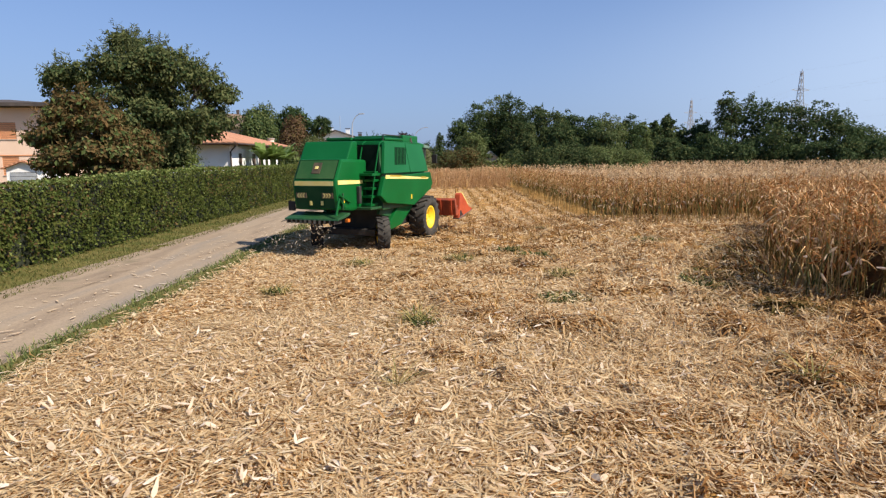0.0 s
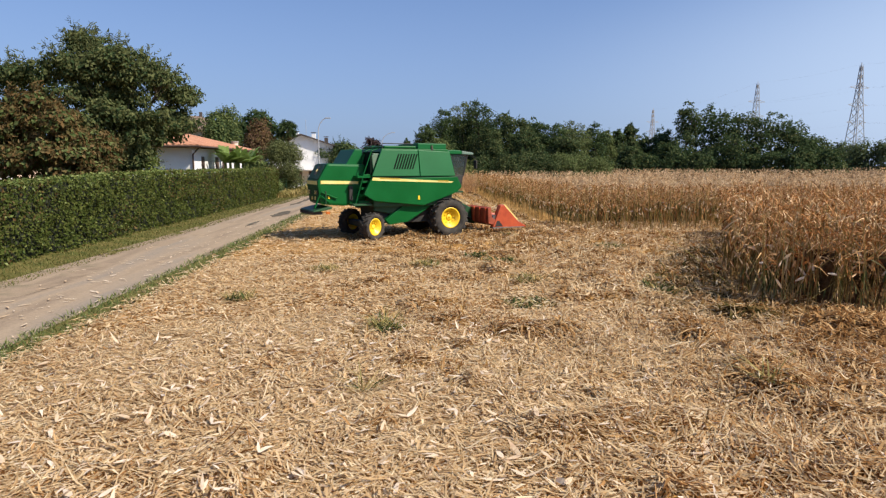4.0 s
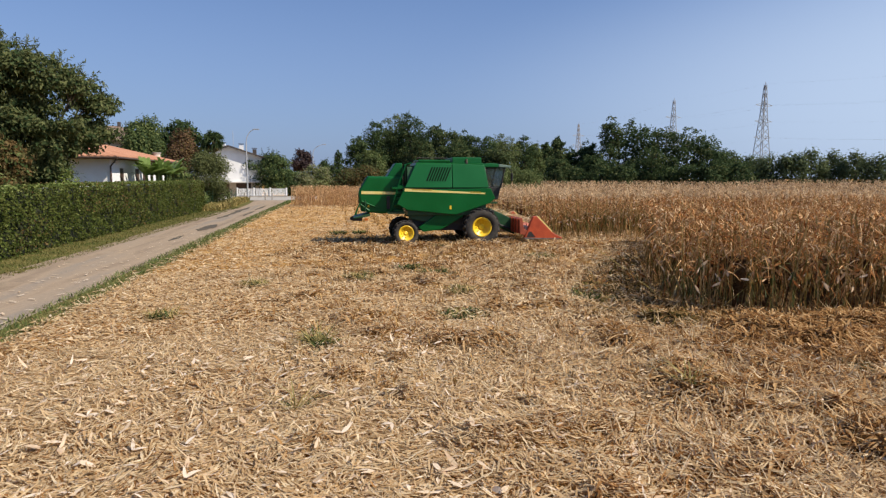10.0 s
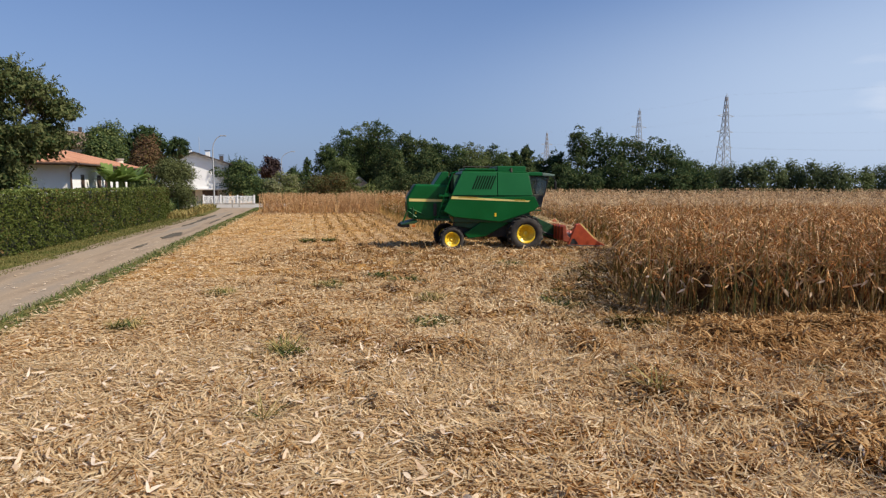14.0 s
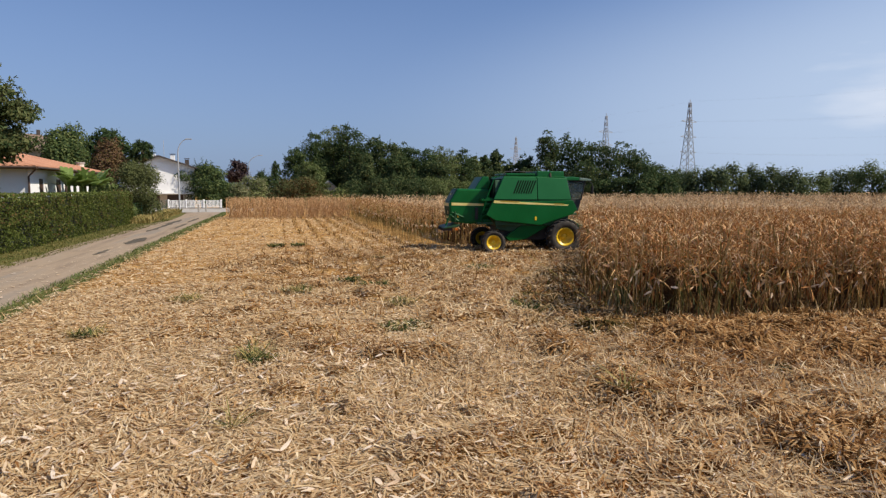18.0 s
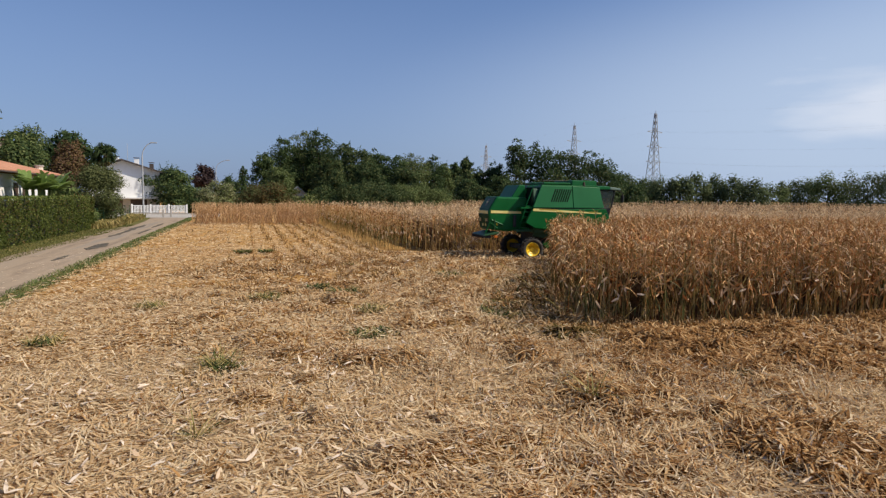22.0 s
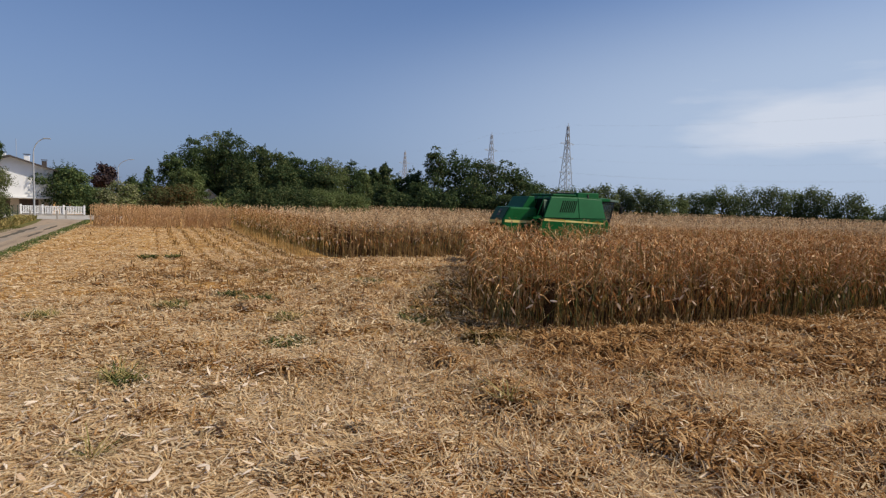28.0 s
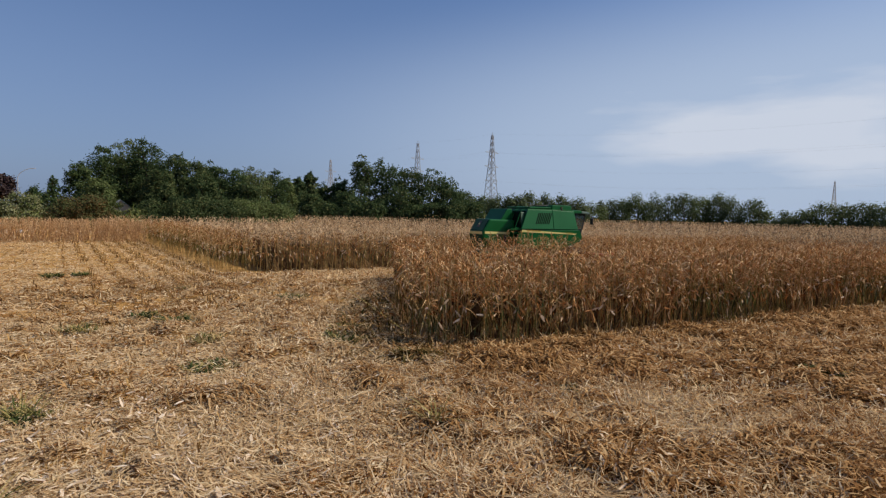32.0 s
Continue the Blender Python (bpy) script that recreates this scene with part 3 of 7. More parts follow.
def straw_layer(name, parts_, long, wide, mats, chance, label, rise=0.10, curl=0.14):
    heap = Heap()
    for n, r0, r1, a0, a1, grow in parts_:
        x, y = scatter(n, r0, r1, a0, a1)
        keep = (x > -5.95 + 0.2 * RNG.normal(size=n)) & ~in_near(x - 0.4, y - 0.5) & ~((x > 6.9) & (y > 30.5)) & (y < 66) & (y > -4)
        x, y = x[keep], y[keep]
        n = len(x)
        right = np.clip((x - 0.5) / 4.5, 0, 1) * np.clip((31 - y) / 4, 0, 1)
        high = relief(x, y)
        brown = 0.07 + 0.80 * np.clip((x - 2.5) / 5, 0, 1) * np.clip((17 - y) / 5, 0, 1) * (0.30 + 0.95 * np.clip(high / 0.13, 0, 1)) * (1 - 0.75 * np.exp(-((y - 6.1 + 0.075 * (x - 7.5)) / 1.3) ** 2) * np.clip((12 - x) / 4, 0, 1)) + 0.10 * np.clip((y - 18) / 14, 0, 1)
        row = (np.cos(2 * np.pi * (x - ROW0) / ROW + 0.25 * np.sin(y * 0.6)) > 0.25) & (y > 17) & (x > 0.2) & (x < 7) & (RNG.random(n) < np.clip((y - 17) / 10, 0, 1))
        brown += 0.50 * row
        clump = ripple(x, y, 1.7, 6)
        brown += 0.08 * np.clip((x + 1.5) / 3, 0, 1) * np.clip((y - 8) / 4, 0, 1) * np.clip((34 - y) / 8, 0, 1)
        brown += (0.30 + 0.25 * np.clip((x + 1) / 3, 0, 1)) * clump + 3.2 * np.clip(high - 0.12, 0, 0.2)
        bare = ripple(x, y, 0.45, 8) * np.clip((x + 2.5) / 4, 0.25, 1)
        ridge_top = (high > 0.13) & (x > 4.0) & (y < 11.5)
        on = ~(ridge_top & (RNG.random(n) < 0.55)) & ~(row & (RNG.random(n) < 0.25)) & ~((bare < -0.25) & (RNG.random(n) < 0.22))
        x, y, brown, high, right = x[on], y[on], brown[on], high[on], right[on]
        n = len(x)
        level = RNG.random(n)           # bottom pieces are browner: less bleached, and the gaps' shade put into colour
        kind = (RNG.random(n) < (brown + (0.40 + 0.40 * right) * (0.45 - level)) * chance).astype(int)
        a = 3.6 * ripple(x, y, 0.42, 9) + 2.2 * ripple(x, y, 1.5, 10) + RNG.normal(0, 0.42, n) + np.pi * (RNG.random(n) < 0.5)     # matted: neighbours lie alike
        a = np.where(RNG.random(n) < 0.22, RNG.uniform(0, 2 * np.pi, n), a)
        pitch = RNG.normal(0.02, 1, n) * (0.10 + 0.18 * right)
        L = (long[0] + (long[1] - long[0]) * RNG.random(n) ** 1.5) * grow
        W = RNG.uniform(*wide, n) * grow * (0.76 if r1 < 13 else 1.0) * np.clip(1.25 - L / grow * 1.6, 0.45, 1.2)
        way = np.stack([np.cos(a) * np.cos(pitch), np.sin(a) * np.cos(pitch), np.sin(pitch)], -1)
        roll = RNG.normal(0, 1, n) * (0.22 + 0.30 * right)
        flat = np.stack([-np.sin(a), np.cos(a), 0 * a], -1)
        up = np.cross(way, flat)
        side = flat * np.cos(roll)[:, None] + up * np.sin(roll)[:, None]
        base = np.stack([x, y, 0.02 + rise * level * grow ** 0.5 * (0.5 + 0.6 * right) + high + np.abs(np.sin(pitch)) * L * 0.4], -1) - way * (L * 0.5)[:, None]
        pick = RNG.random(n)
        close = r1 < 13
        thin = pick < (0.52 + 0.30 * right if close else 0.24 + 0.28 * right)
        blunt = ~thin & (pick > 0.80)
        turn = RNG.uniform(-1.3, 1.3, n)
        bow = up * np.cos(turn)[:, None] + side * np.sin(turn)[:, None]
        for who, seg, shape in ((thin, 2 if r1 < 21 else 1, 0), (blunt, 1, 1), (~thin & ~blunt, 1, 2)):
            if shape == 0:              # torn strips that curl and twist
                V, Q = strips(base[who], way[who], side[who], bow[who], L[who] * 1.15, W[who] * 0.72, seg, (RNG.normal(0, curl, n) * L * (2.2 + 1.8 * right))[who], 0.25)
            elif shape == 1:            # blunt scraps of leaf
                V, Q = strips(base[who], way[who], side[who], up[who], L[who] * 0.8, W[who] * 1.2, 1, 0 * L[who], 0.5)
            else:                       # pointed flakes
                V, Q = flakes(base[who], way[who], side[who], up[who], L[who] * 1.05, W[who] * 1.05, (RNG.normal(0, 0.14, n) * L)[who])
            heap.add(V, Q)
            heap.I[-1] = np.repeat(kind[who], seg)
    return tagged(new(name, heap.mesh(name, mats)), label, "straw", kind="stuff")


straw_layer("straw_litter", [(15000, 0.1, 4.5, -180, 180, 1.3), (9000, 4.5, 9, 76, 318, 1.6), (160000, 4.5, 12, -42, 71, 1.0), (98000, 12, 20, -34, 71, 1.15), (70000, 20, 36, -22, 70, 1.55), (20000, 36, 70, -12, 12, 2.1)],
            (0.05, 0.28), (0.015, 0.050), [M_straw, M_straw_brown], 0.9, "chopped pale maize straw lying thick on the field")
straw_layer("husk_litter", [(10000, 4.5, 12, -42, 60, 0.95), (5200, 12, 20, -34, 76, 1.0), (2600, 20, 40, -20, 60, 1.2)],
            (0.07, 0.20), (0.025, 0.060), [M_husk, M_straw], 0.4, "pale dry maize husks among the straw", 0.10, 0.10)


def large_husks():
    """Broad pale husks lying loose on top of the litter."""
    n = 460
    x, y = scatter(n, 4.6, 11, -40, 66)
    ok_ = (x > -5.5) & ~in_near(x - 0.5, y - 0.5) & (RNG.random(n) < np.where(x < 1.5, 1.0, 0.45))
    x, y = x[ok_], y[ok_]
    n = len(x)
    hp = Heap()
    for k in range(2):                  # each one of two curled leaves
        a_ = RNG.uniform(0, 2 * np.pi, n)
        p_ = RNG.normal(0.12, 0.2, n)
        way = np.stack([np.cos(a_) * np.cos(p_), np.sin(a_) * np.cos(p_), np.sin(p_)], -1)
        flat = np.stack([-np.sin(a_), np.cos(a_), RNG.normal(0, 0.3, n)], -1)
        L = RNG.uniform(0.08, 0.20, n)
        V, Q = strips(np.stack([x, y, relief(x, y) + 0.10], -1), way, unit(flat), np.tile([[0, 0, 1.0]], (n, 1)), L, L * RNG.uniform(0.22, 0.38, n), 3, L * RNG.normal(0, 0.22, n), 0.1)
        hp.add(V, Q)
    tagged(new("husk_litter", hp.mesh("husk_litter", [M_husk])), "broad pale husks lying loose on the straw", "straw", kind="stuff")


large_husks()


def lane_flakes():
    n = 420
    x, y = RNG.uniform(-9.4, -6.6, n), 8 + 26 * RNG.random(n) ** 1.1
    x = np.where(RNG.random(n) < 0.65, -7.7 + RNG.normal(0, 0.45, n), x)
    a = RNG.uniform(0, 2 * np.pi, n)
    way, flat = np.stack([np.cos(a), np.sin(a), 0 * a], -1), np.stack([-np.sin(a), np.cos(a), 0 * a], -1)
    L = 0.05 + 0.22 * RNG.random(n) ** 2
    hp = Heap()
    V, Q = strips(np.stack([x, y, np.full(n, 0.055)], -1), way, flat, np.tile([[0, 0, 1.0]], (n, 1)), L, L * 0.22, 2, L * 0.03, 0.3)
    hp.add(V, Q)
    tagged(new("husk_flakes", hp.mesh("husk_flakes", [M_husk])), "pale husk flakes blown onto the lane", "straw", kind="stuff")


lane_flakes()


def stub_rows(name, xs, ys, along_y, mats, label, tall=(0.10, 0.28), count=5, upright=2, broad=1.0, flat=1.9):
    """Cut stalk stumps with torn leaves, in rows."""
    x, y = np.array(xs), np.array(ys)
    n = len(x)
    base = np.stack([x + RNG.normal(0, 0.05, n), y + RNG.normal(0, 0.05, n), relief(x, y) + 0.04 * np.clip((x + 2) / 6, 0, 1) - 0.01], -1)
    heap = Heap()
    for k in range(count):
        a = RNG.uniform(0, 2 * np.pi, n)
        t = RNG.uniform(0.05, 0.5, n) if k < upright else RNG.uniform(0.15, flat, n)
        way = unit(np.stack([np.cos(a) * t, np.sin(a) * t, np.ones(n)], -1))
        side = np.stack([-np.sin(a), np.cos(a), 0 * a], -1)
        L = RNG.uniform(*tall, n) * (1.0 if k < upright else 1.1) * np.clip(0.55 + y / 26, 0.6, 1.0)
        bend_ = np.stack([np.cos(a), np.sin(a), 0 * a - 1.3], -1) + side * RNG.normal(0, 0.8, (n, 1))
        V, Q = strips(base, way, side, bend_, L, np.full(n, 0.020 if k < upright else 0.027 * broad) * (1 + y / 40), 2 if k < upright else 3, L * (0.05 if k < upright else RNG.uniform(0.3, 1.0, n)), 0.7 if k < upright else 0.2)
        heap.add(V, Q)
    return tagged(new(name, heap.mesh(name, mats)), label, "stubble", kind="stuff")


row_x, row_y = [], []
for i in range(12):                     # rows that run with the lane
    for y in np.arange(15, 64, 0.15):
        if random.random() < (0.04, 0.04, 0.04, 0.04, 0.04, 0.2, 0.35, 0.6, 0.7, 0.8, 0.8, 0.8)[i] * min(1, (y - 12) / 10) * (0.55 + 0.45 * (noise.noise((i * 1.3, y * 0.35, 6.0)) > -0.25)):
            row_x.append(ROW0 + ROW * (i - 7) + 0.046 * math.sin(y * 0.6) + random.gauss(0, 0.10)), row_y.append(y)
stub_rows("maize_stubble", row_x, row_y, True, [M_stub], "brown cut maize stumps in straight rows", (0.12, 0.28), 4)
row_x, row_y = [], []
for i in range(12):                     # rows along the near stand
    for x in np.arange(3.5, 30, 0.2):
        y = 3.0 + 0.75 * i - 0.075 * (x - 7.5)
        if random.random() < 0.6 * min(1, (x - 2) / 5) and y < near_edge(x)[0] - 0.1:
            row_x.append(x), row_y.append(y)
for i in range(13):
    for x in np.arange(5, 30, 0.22):
        y = 21.5 + 0.75 * i - 0.075 * (x - 7)
        if random.random() < 0.6 and not in_near(x, y) and y < 30:
            row_x.append(x), row_y.append(y)
for i in range(2400):
    x = 7 + 30 * random.random() ** 1.3
    row_x.append(x), row_y.append(near_edge(x)[0] - abs(random.gauss(0, 0.6)) + 0.25)
for i in range(500):
    y = 11 + 13 * random.random()
    row_x.append(float(left_edge(y)) - abs(random.gauss(0, 0.4)) + 0.2), row_y.append(y)
for i in range(900):
    x, y = scatter(1, 7, 24, -20, 40)
    if x[0] > -1 and not in_near(x[0], y[0]):
        row_x.append(x[0]), row_y.append(y[0])
tuft_x, tuft_y = [], []
while len(tuft_x) < 3300:
    x, y = scatter(1, 7.5, 32, -16, 62)
    x, y = float(x[0]), float(y[0])
    if y < 30 and x > -5 and not in_near(x, y) and random.random() < 0.20 + 0.10 * (x + 2):
        r_t = random.uniform(0.08, 0.22)
        for k in range(random.randint(8, 20)):
            tuft_x.append(x + random.gauss(0, r_t)), tuft_y.append(y + random.gauss(0, r_t * 0.8))
for i in range(130):                    # leaves pushed up beside the machine's tracks
    x, y = random.uniform(-2.5, 13), random.uniform(23.6, 25.4)
    for k in range(6):
        tuft_x.append(x + random.gauss(0, 0.18)), tuft_y.append(y + random.gauss(0, 0.12))
for x, y, r_t in ((-0.44, 6.5, 0.25), (-0.55, 11.6, 0.3), (0.5, 18.8, 0.45), (-0.5, 19.6, 0.4), (3.4, 12.9, 0.4), (2.8, 9.8, 0.40), (4.1, 8.2, 0.35), (6.7, 9.1, 0.45), (6.1, 9.4, 0.4), (4.9, 5.4, 0.28), (2.0, 23.2, 0.5), (4.8, 27.9, 0.6), (1.6, 15.2, 0.35), (4.6, 16.4, 0.45), (8.6, 7.2, 0.4), (10.4, 7.6, 0.45), (-1.6, 14.6, 0.3), (5.6, 19.6, 0.5), (3.4, 21.0, 0.5)):
    for k in range(int(90 * r_t)):      # larger tufts pushed together by the header
        tuft_x.append(x + random.gauss(0, r_t * 0.6)), tuft_y.append(y + random.gauss(0, r_t * 0.45))
stub_rows("maize_stubble", tuft_x, tuft_y, False, [M_tuft], "tufts of torn brown maize leaves", (0.18, 0.42), 5, 0, 1.1)
heap_x, heap_y = [], []
for i in range(1500):
    x = 7 + 36 * random.random() ** 1.4
    if noise.noise((x * 1.1, 2.0, 9.0)) > -0.25:
        heap_x.append(x), heap_y.append(near_edge(x)[0] - 0.35 - abs(random.gauss(0, 0.35)))
for i in range(6200):
    x, y = 3.5 + 20 * random.random(), 2.5 + 8.5 * random.random()
    if relief(x, y) > random.uniform(0.09, 0.17) and y < near_edge(x)[0]:
        heap_x.append(x), heap_y.append(y)
for y0, x0, x1, gap in ((4.25, 6.2, 15, 0.42), (8.4, 6.0, 17, 0.60), (9.3, 6.0, 22, 0.50), (6.5, 9.5, 20, 0.65), (7.4, 10.5, 24, 0.60), (5.4, 10.5, 18, 0.60), (3.5, 7.0, 12, 0.60)):
    x = x0                              # rows of clumps left between the wheel tracks
    while x < x1:
        x += gap * random.uniform(0.4, 1.9)
        r_t = random.uniform(0.07, 0.19)
        for k in range(random.randint(7, 18)):
            heap_x.append(x + random.gauss(0, r_t * 1.3)), heap_y.append(y0 - 0.075 * (x - 7.5) + random.gauss(0, r_t * 0.8))
for i in range(260):
    heap_x.append(7.0 + random.gauss(0, 0.55)), heap_y.append(12.0 + random.gauss(0, 0.38))
# dark leaves spread where the stand's shadow falls, to deepen it by colour
shade_x, shade_y = [], []
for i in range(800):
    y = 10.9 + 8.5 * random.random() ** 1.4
    shade_x.append(float(left_edge(y)) - 0.15 - abs(random.gauss(0, 0.75))), shade_y.append(y)
stub_rows("leaf_heap", shade_x, shade_y, False, [M_corn_low_shade], "maize leaves heaped at the stand's corner, coloured dark as its shadow", (0.20, 0.44), 6, 0, 1.3)
stub_rows("leaf_heap", heap_x, heap_y, False, [M_tuft], "bent dry maize leaves heaped at the stand's foot", (0.24, 0.46), 5, 0, 1.25, 1.2)
stub_rows("maize_stubble", row_x, row_y, False, [M_stub], "brown torn maize stumps across the headland", (0.08, 0.24), 4)


def weed_clump(x, y, r, h, dry=False):
    n = int(190 * (r / 0.3) ** 1.5)
    a, d = RNG.uniform(0, 2 * np.pi, n), r * np.sqrt(RNG.random(n))
    base = np.stack([x + d * np.cos(a), y + d * np.sin(a), np.full(n, float(relief(x, y)) + 0.02)], -1)
    b, t = RNG.uniform(0, 2 * np.pi, n), RNG.uniform(0.2, 1.4, n)
    way = unit(np.stack([np.cos(b) * t, np.sin(b) * t, np.ones(n)], -1))
    side = np.stack([-np.sin(b), np.cos(b), 0 * b], -1)
    L = h * RNG.uniform(0.4, 1.1, n)
    V, Q = strips(base, way, side, np.stack([np.cos(b), np.sin(b), 0 * b - 0.8], -1), L, RNG.uniform(0.018, 0.050, n) * (0.5 if dry else 1.0), 3, L * 0.4, 0.3)
    heap = Heap()
    heap.add(V, Q)
    heap.I[-1] = np.repeat((RNG.random(n) < (0.7 if dry else 0.25)).astype(int), 3)
    ob = new("weed", heap.mesh("weed", [M_weed, M_dry_grass]))
    tagged(ob, "tuft of dry grass in the straw" if dry else "low green weed growing through the straw", "weed", "weeds in the field")


for x, y, r, h, dry in ((-0.45, 10.5, 0.28, 0.26, False), (-0.45, 10.7, 0.22, 0.55, True), (2.75, 17.4, 0.38, 0.42, False), (2.55, 12.3, 0.45, 0.24, False), (5.7, 13.4, 0.42, 0.40, False), (7.1, 20.9, 0.5, 0.32, False),
                        (0.45, 17.5, 0.4, 0.34, True), (-0.2, 31.5, 0.4, 0.36, False), (0.9, 31.7, 0.38, 0.34, False), (9.9, 6.7, 0.26, 0.22, False), (13.3, 6.0, 0.40, 0.26, False), (7.7, 7.7, 0.20, 0.20, False),
                        (4.1, 24.7, 0.35, 0.28, True), (2.1, 18.8, 0.34, 0.32, False), (-0.62, 7.6, 0.07, 0.55, True), (4.6, 7.2, 0.07, 0.60, True), (-3.7, 13.2, 0.30, 0.35, True), (-2.4, 16.8, 0.35, 0.32, True), (6.4, 14.5, 0.45, 0.32, True), (3.0, 14.8, 0.4, 0.3, True)):
    weed_clump(x, y, r, h, dry)

# ---------------- maize ----------------
def maize(x, y, scale, heap, leaves=9, lean=0.06, top_only=False, ears=True, fat=1.0, segs=3, green=0.0, lower=0.30):
    """Dry maize plants at x, y: crooked stalk, hanging curled leaves, an ear in its husk, a tassel."""
    n = len(x)
    H = 1.95 * scale * RNG.uniform(0.84, 1.12, n)
    th, tl = RNG.uniform(0, 2 * np.pi, n), np.abs(RNG.normal(0, lean, n))
    axis = np.stack([np.cos(th) * tl, np.sin(th) * tl, np.ones(n)], -1)
    foot = np.stack([x, y, np.zeros(n)], -1)
    b_ = RNG.uniform(0, 2 * np.pi, n)
    crook = np.stack([np.cos(b_), np.sin(b_), 0 * b_], -1)
    sway = RNG.normal(0, 0.10, n) * (1 + lean * 3)
    place_ = lambda f: foot + axis * (H * f)[:, None] + crook * (sway * f * f)[:, None]
    if not top_only:
        for k in range(2):              # two crossed strips make the stalk
            a = th + k * np.pi / 2
            side = np.stack([np.cos(a), np.sin(a), 0 * a], -1)
            V, Q = strips(foot, axis, side, crook, H * 0.97, RNG.uniform(0.018, 0.032, n) * fat, 3, sway, 0.8)
            heap.add(V, Q, 2)
    spin = RNG.uniform(0, 2 * np.pi, n)
    wet = ripple(x, y, 2.2, 11) if green else None
    for k in range(leaves):
        u = (k + 0.5) / leaves
        f = lower - 0.2 + (1.18 - lower) * u ** 0.75 if not top_only else 0.55 + 0.42 * u
        a = spin + k * np.pi + RNG.normal(0, 0.7, n)
        out = np.stack([np.cos(a), np.sin(a), 0 * a], -1)
        side = np.stack([-np.sin(a), np.cos(a), 0 * a], -1)
        side = unit(side + np.stack([0 * a, 0 * a, RNG.normal(0, 0.7, n)], -1))
        hang = f < 0.62
        L = RNG.uniform(0.15, 0.40, n) * scale * (0.85 if hang else 1.0)
        rise = RNG.uniform(-3.0, -0.4, n) if hang else RNG.uniform(0.5, 2.6, n)
        way = unit(out * (0.40 if hang else 0.55) + np.stack([0 * a, 0 * a, rise], -1))
        V, Q = strips(place_(f + RNG.normal(0, 0.02, n)), way, side, np.stack([0 * a, 0 * a, -np.ones(n)], -1) + 0.7 * side * RNG.choice([-1, 1], (n, 1)), L, RNG.uniform(0.013, 0.038, n) * scale * fat, segs, L * (RNG.uniform(-0.2, 0.6, n) if hang else RNG.uniform(0.5, 1.9, n)), 0.3)
        # the lower the leaf, the likelier the tone with the stand's shade in it
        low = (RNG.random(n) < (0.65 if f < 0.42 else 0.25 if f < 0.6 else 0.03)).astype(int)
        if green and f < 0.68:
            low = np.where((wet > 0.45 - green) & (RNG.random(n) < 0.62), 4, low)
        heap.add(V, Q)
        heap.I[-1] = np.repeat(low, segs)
    if ears and not top_only:
        a = RNG.uniform(0, 2 * np.pi, n)
        way = unit(np.stack([np.cos(a) * 0.5, np.sin(a) * 0.5, RNG.uniform(-1.2, 0.7, n)], -1))
        at = place_(RNG.uniform(0.45, 0.62, n))
        pale = np.where(RNG.random(n) < 0.3, 3, 0)
        for k in range(2):
            side = unit(np.cross(way, np.stack([np.cos(a + k * 1.6), np.sin(a + k * 1.6), 0 * a + 0.3], -1)))
            V, Q = strips(at, way, side, axis, np.full(n, 0.20), np.full(n, 0.055), 2, np.zeros(n), 0.3)
            heap.add(V, Q)
            heap.I[-1] = np.repeat(pale, 2)
    for k in range(3 if not top_only else 2):   # tassel
        a = RNG.uniform(0, 2 * np.pi, n)
        way = unit(np.stack([np.cos(a) * 0.4, np.sin(a) * 0.4, np.ones(n)], -1))
        side = np.stack([-np.sin(a), np.cos(a), 0 * a], -1)
        V, Q = strips(place_(np.full(n, 0.94)), way, side, np.stack([np.cos(a), np.sin(a), -0.4 + 0 * a], -1), np.full(n, 0.20) * scale, np.full(n, 0.015) * scale * fat, 2, np.full(n, 0.10), 0.6)
        heap.add(V, Q, 0)


MAIZE_MATS = [M_corn_leaf, M_corn_low_shade, M_corn_stalk, M_husk, M_corn_green]


def grid_points(x0, x1, y0, y1, dx, dy, jitter=0.06):
    X, Y = np.meshgrid(np.arange(x0, x1, dx), np.arange(y0, y1, dy), indexing="ij")
    n = X.size
    return X.ravel() + RNG.normal(0, jitter, n), Y.ravel() + RNG.normal(0, jitter, n)


def stand(name, heap, label, mats=None):
    tagged(new(name, heap.mesh(name, mats or MAIZE_MATS)), label, "maize", kind="stuff")


# near stand
gx, gy = grid_points(7, 46, 6.5, 24.5, 0.150, 0.46, 0.09)
gf, gb = near_edge(gx)
ok = in_near(gx, gy)
edge = ok & ((gy < gf + 1.3) | (gx < left_edge(gy) + 1.3))
heap = Heap()
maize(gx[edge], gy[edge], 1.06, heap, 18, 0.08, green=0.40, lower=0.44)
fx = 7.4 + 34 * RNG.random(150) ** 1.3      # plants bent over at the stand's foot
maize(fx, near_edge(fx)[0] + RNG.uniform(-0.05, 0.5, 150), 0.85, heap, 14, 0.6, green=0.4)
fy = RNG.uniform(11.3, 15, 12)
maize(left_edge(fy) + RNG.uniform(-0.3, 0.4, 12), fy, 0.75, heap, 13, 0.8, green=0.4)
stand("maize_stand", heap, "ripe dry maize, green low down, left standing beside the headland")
second = ok & ~edge & ((gy < gf + 3.0) | (gx < left_edge(gy) + 2.0)) & (RNG.random(len(gx)) < 0.9)
heap = Heap()
maize(gx[second], gy[second], 1.06, heap, 9, 0.08, ears=False, green=0.5, lower=0.50)
inner = ok & ~edge & ~second & (RNG.random(len(gx)) < 0.40)
maize(gx[inner], gy[inner], 1.06, heap, 7, 0.08, top_only=True, segs=2)
stand("maize_tops", heap, "dry leaves and tassels of the standing maize")

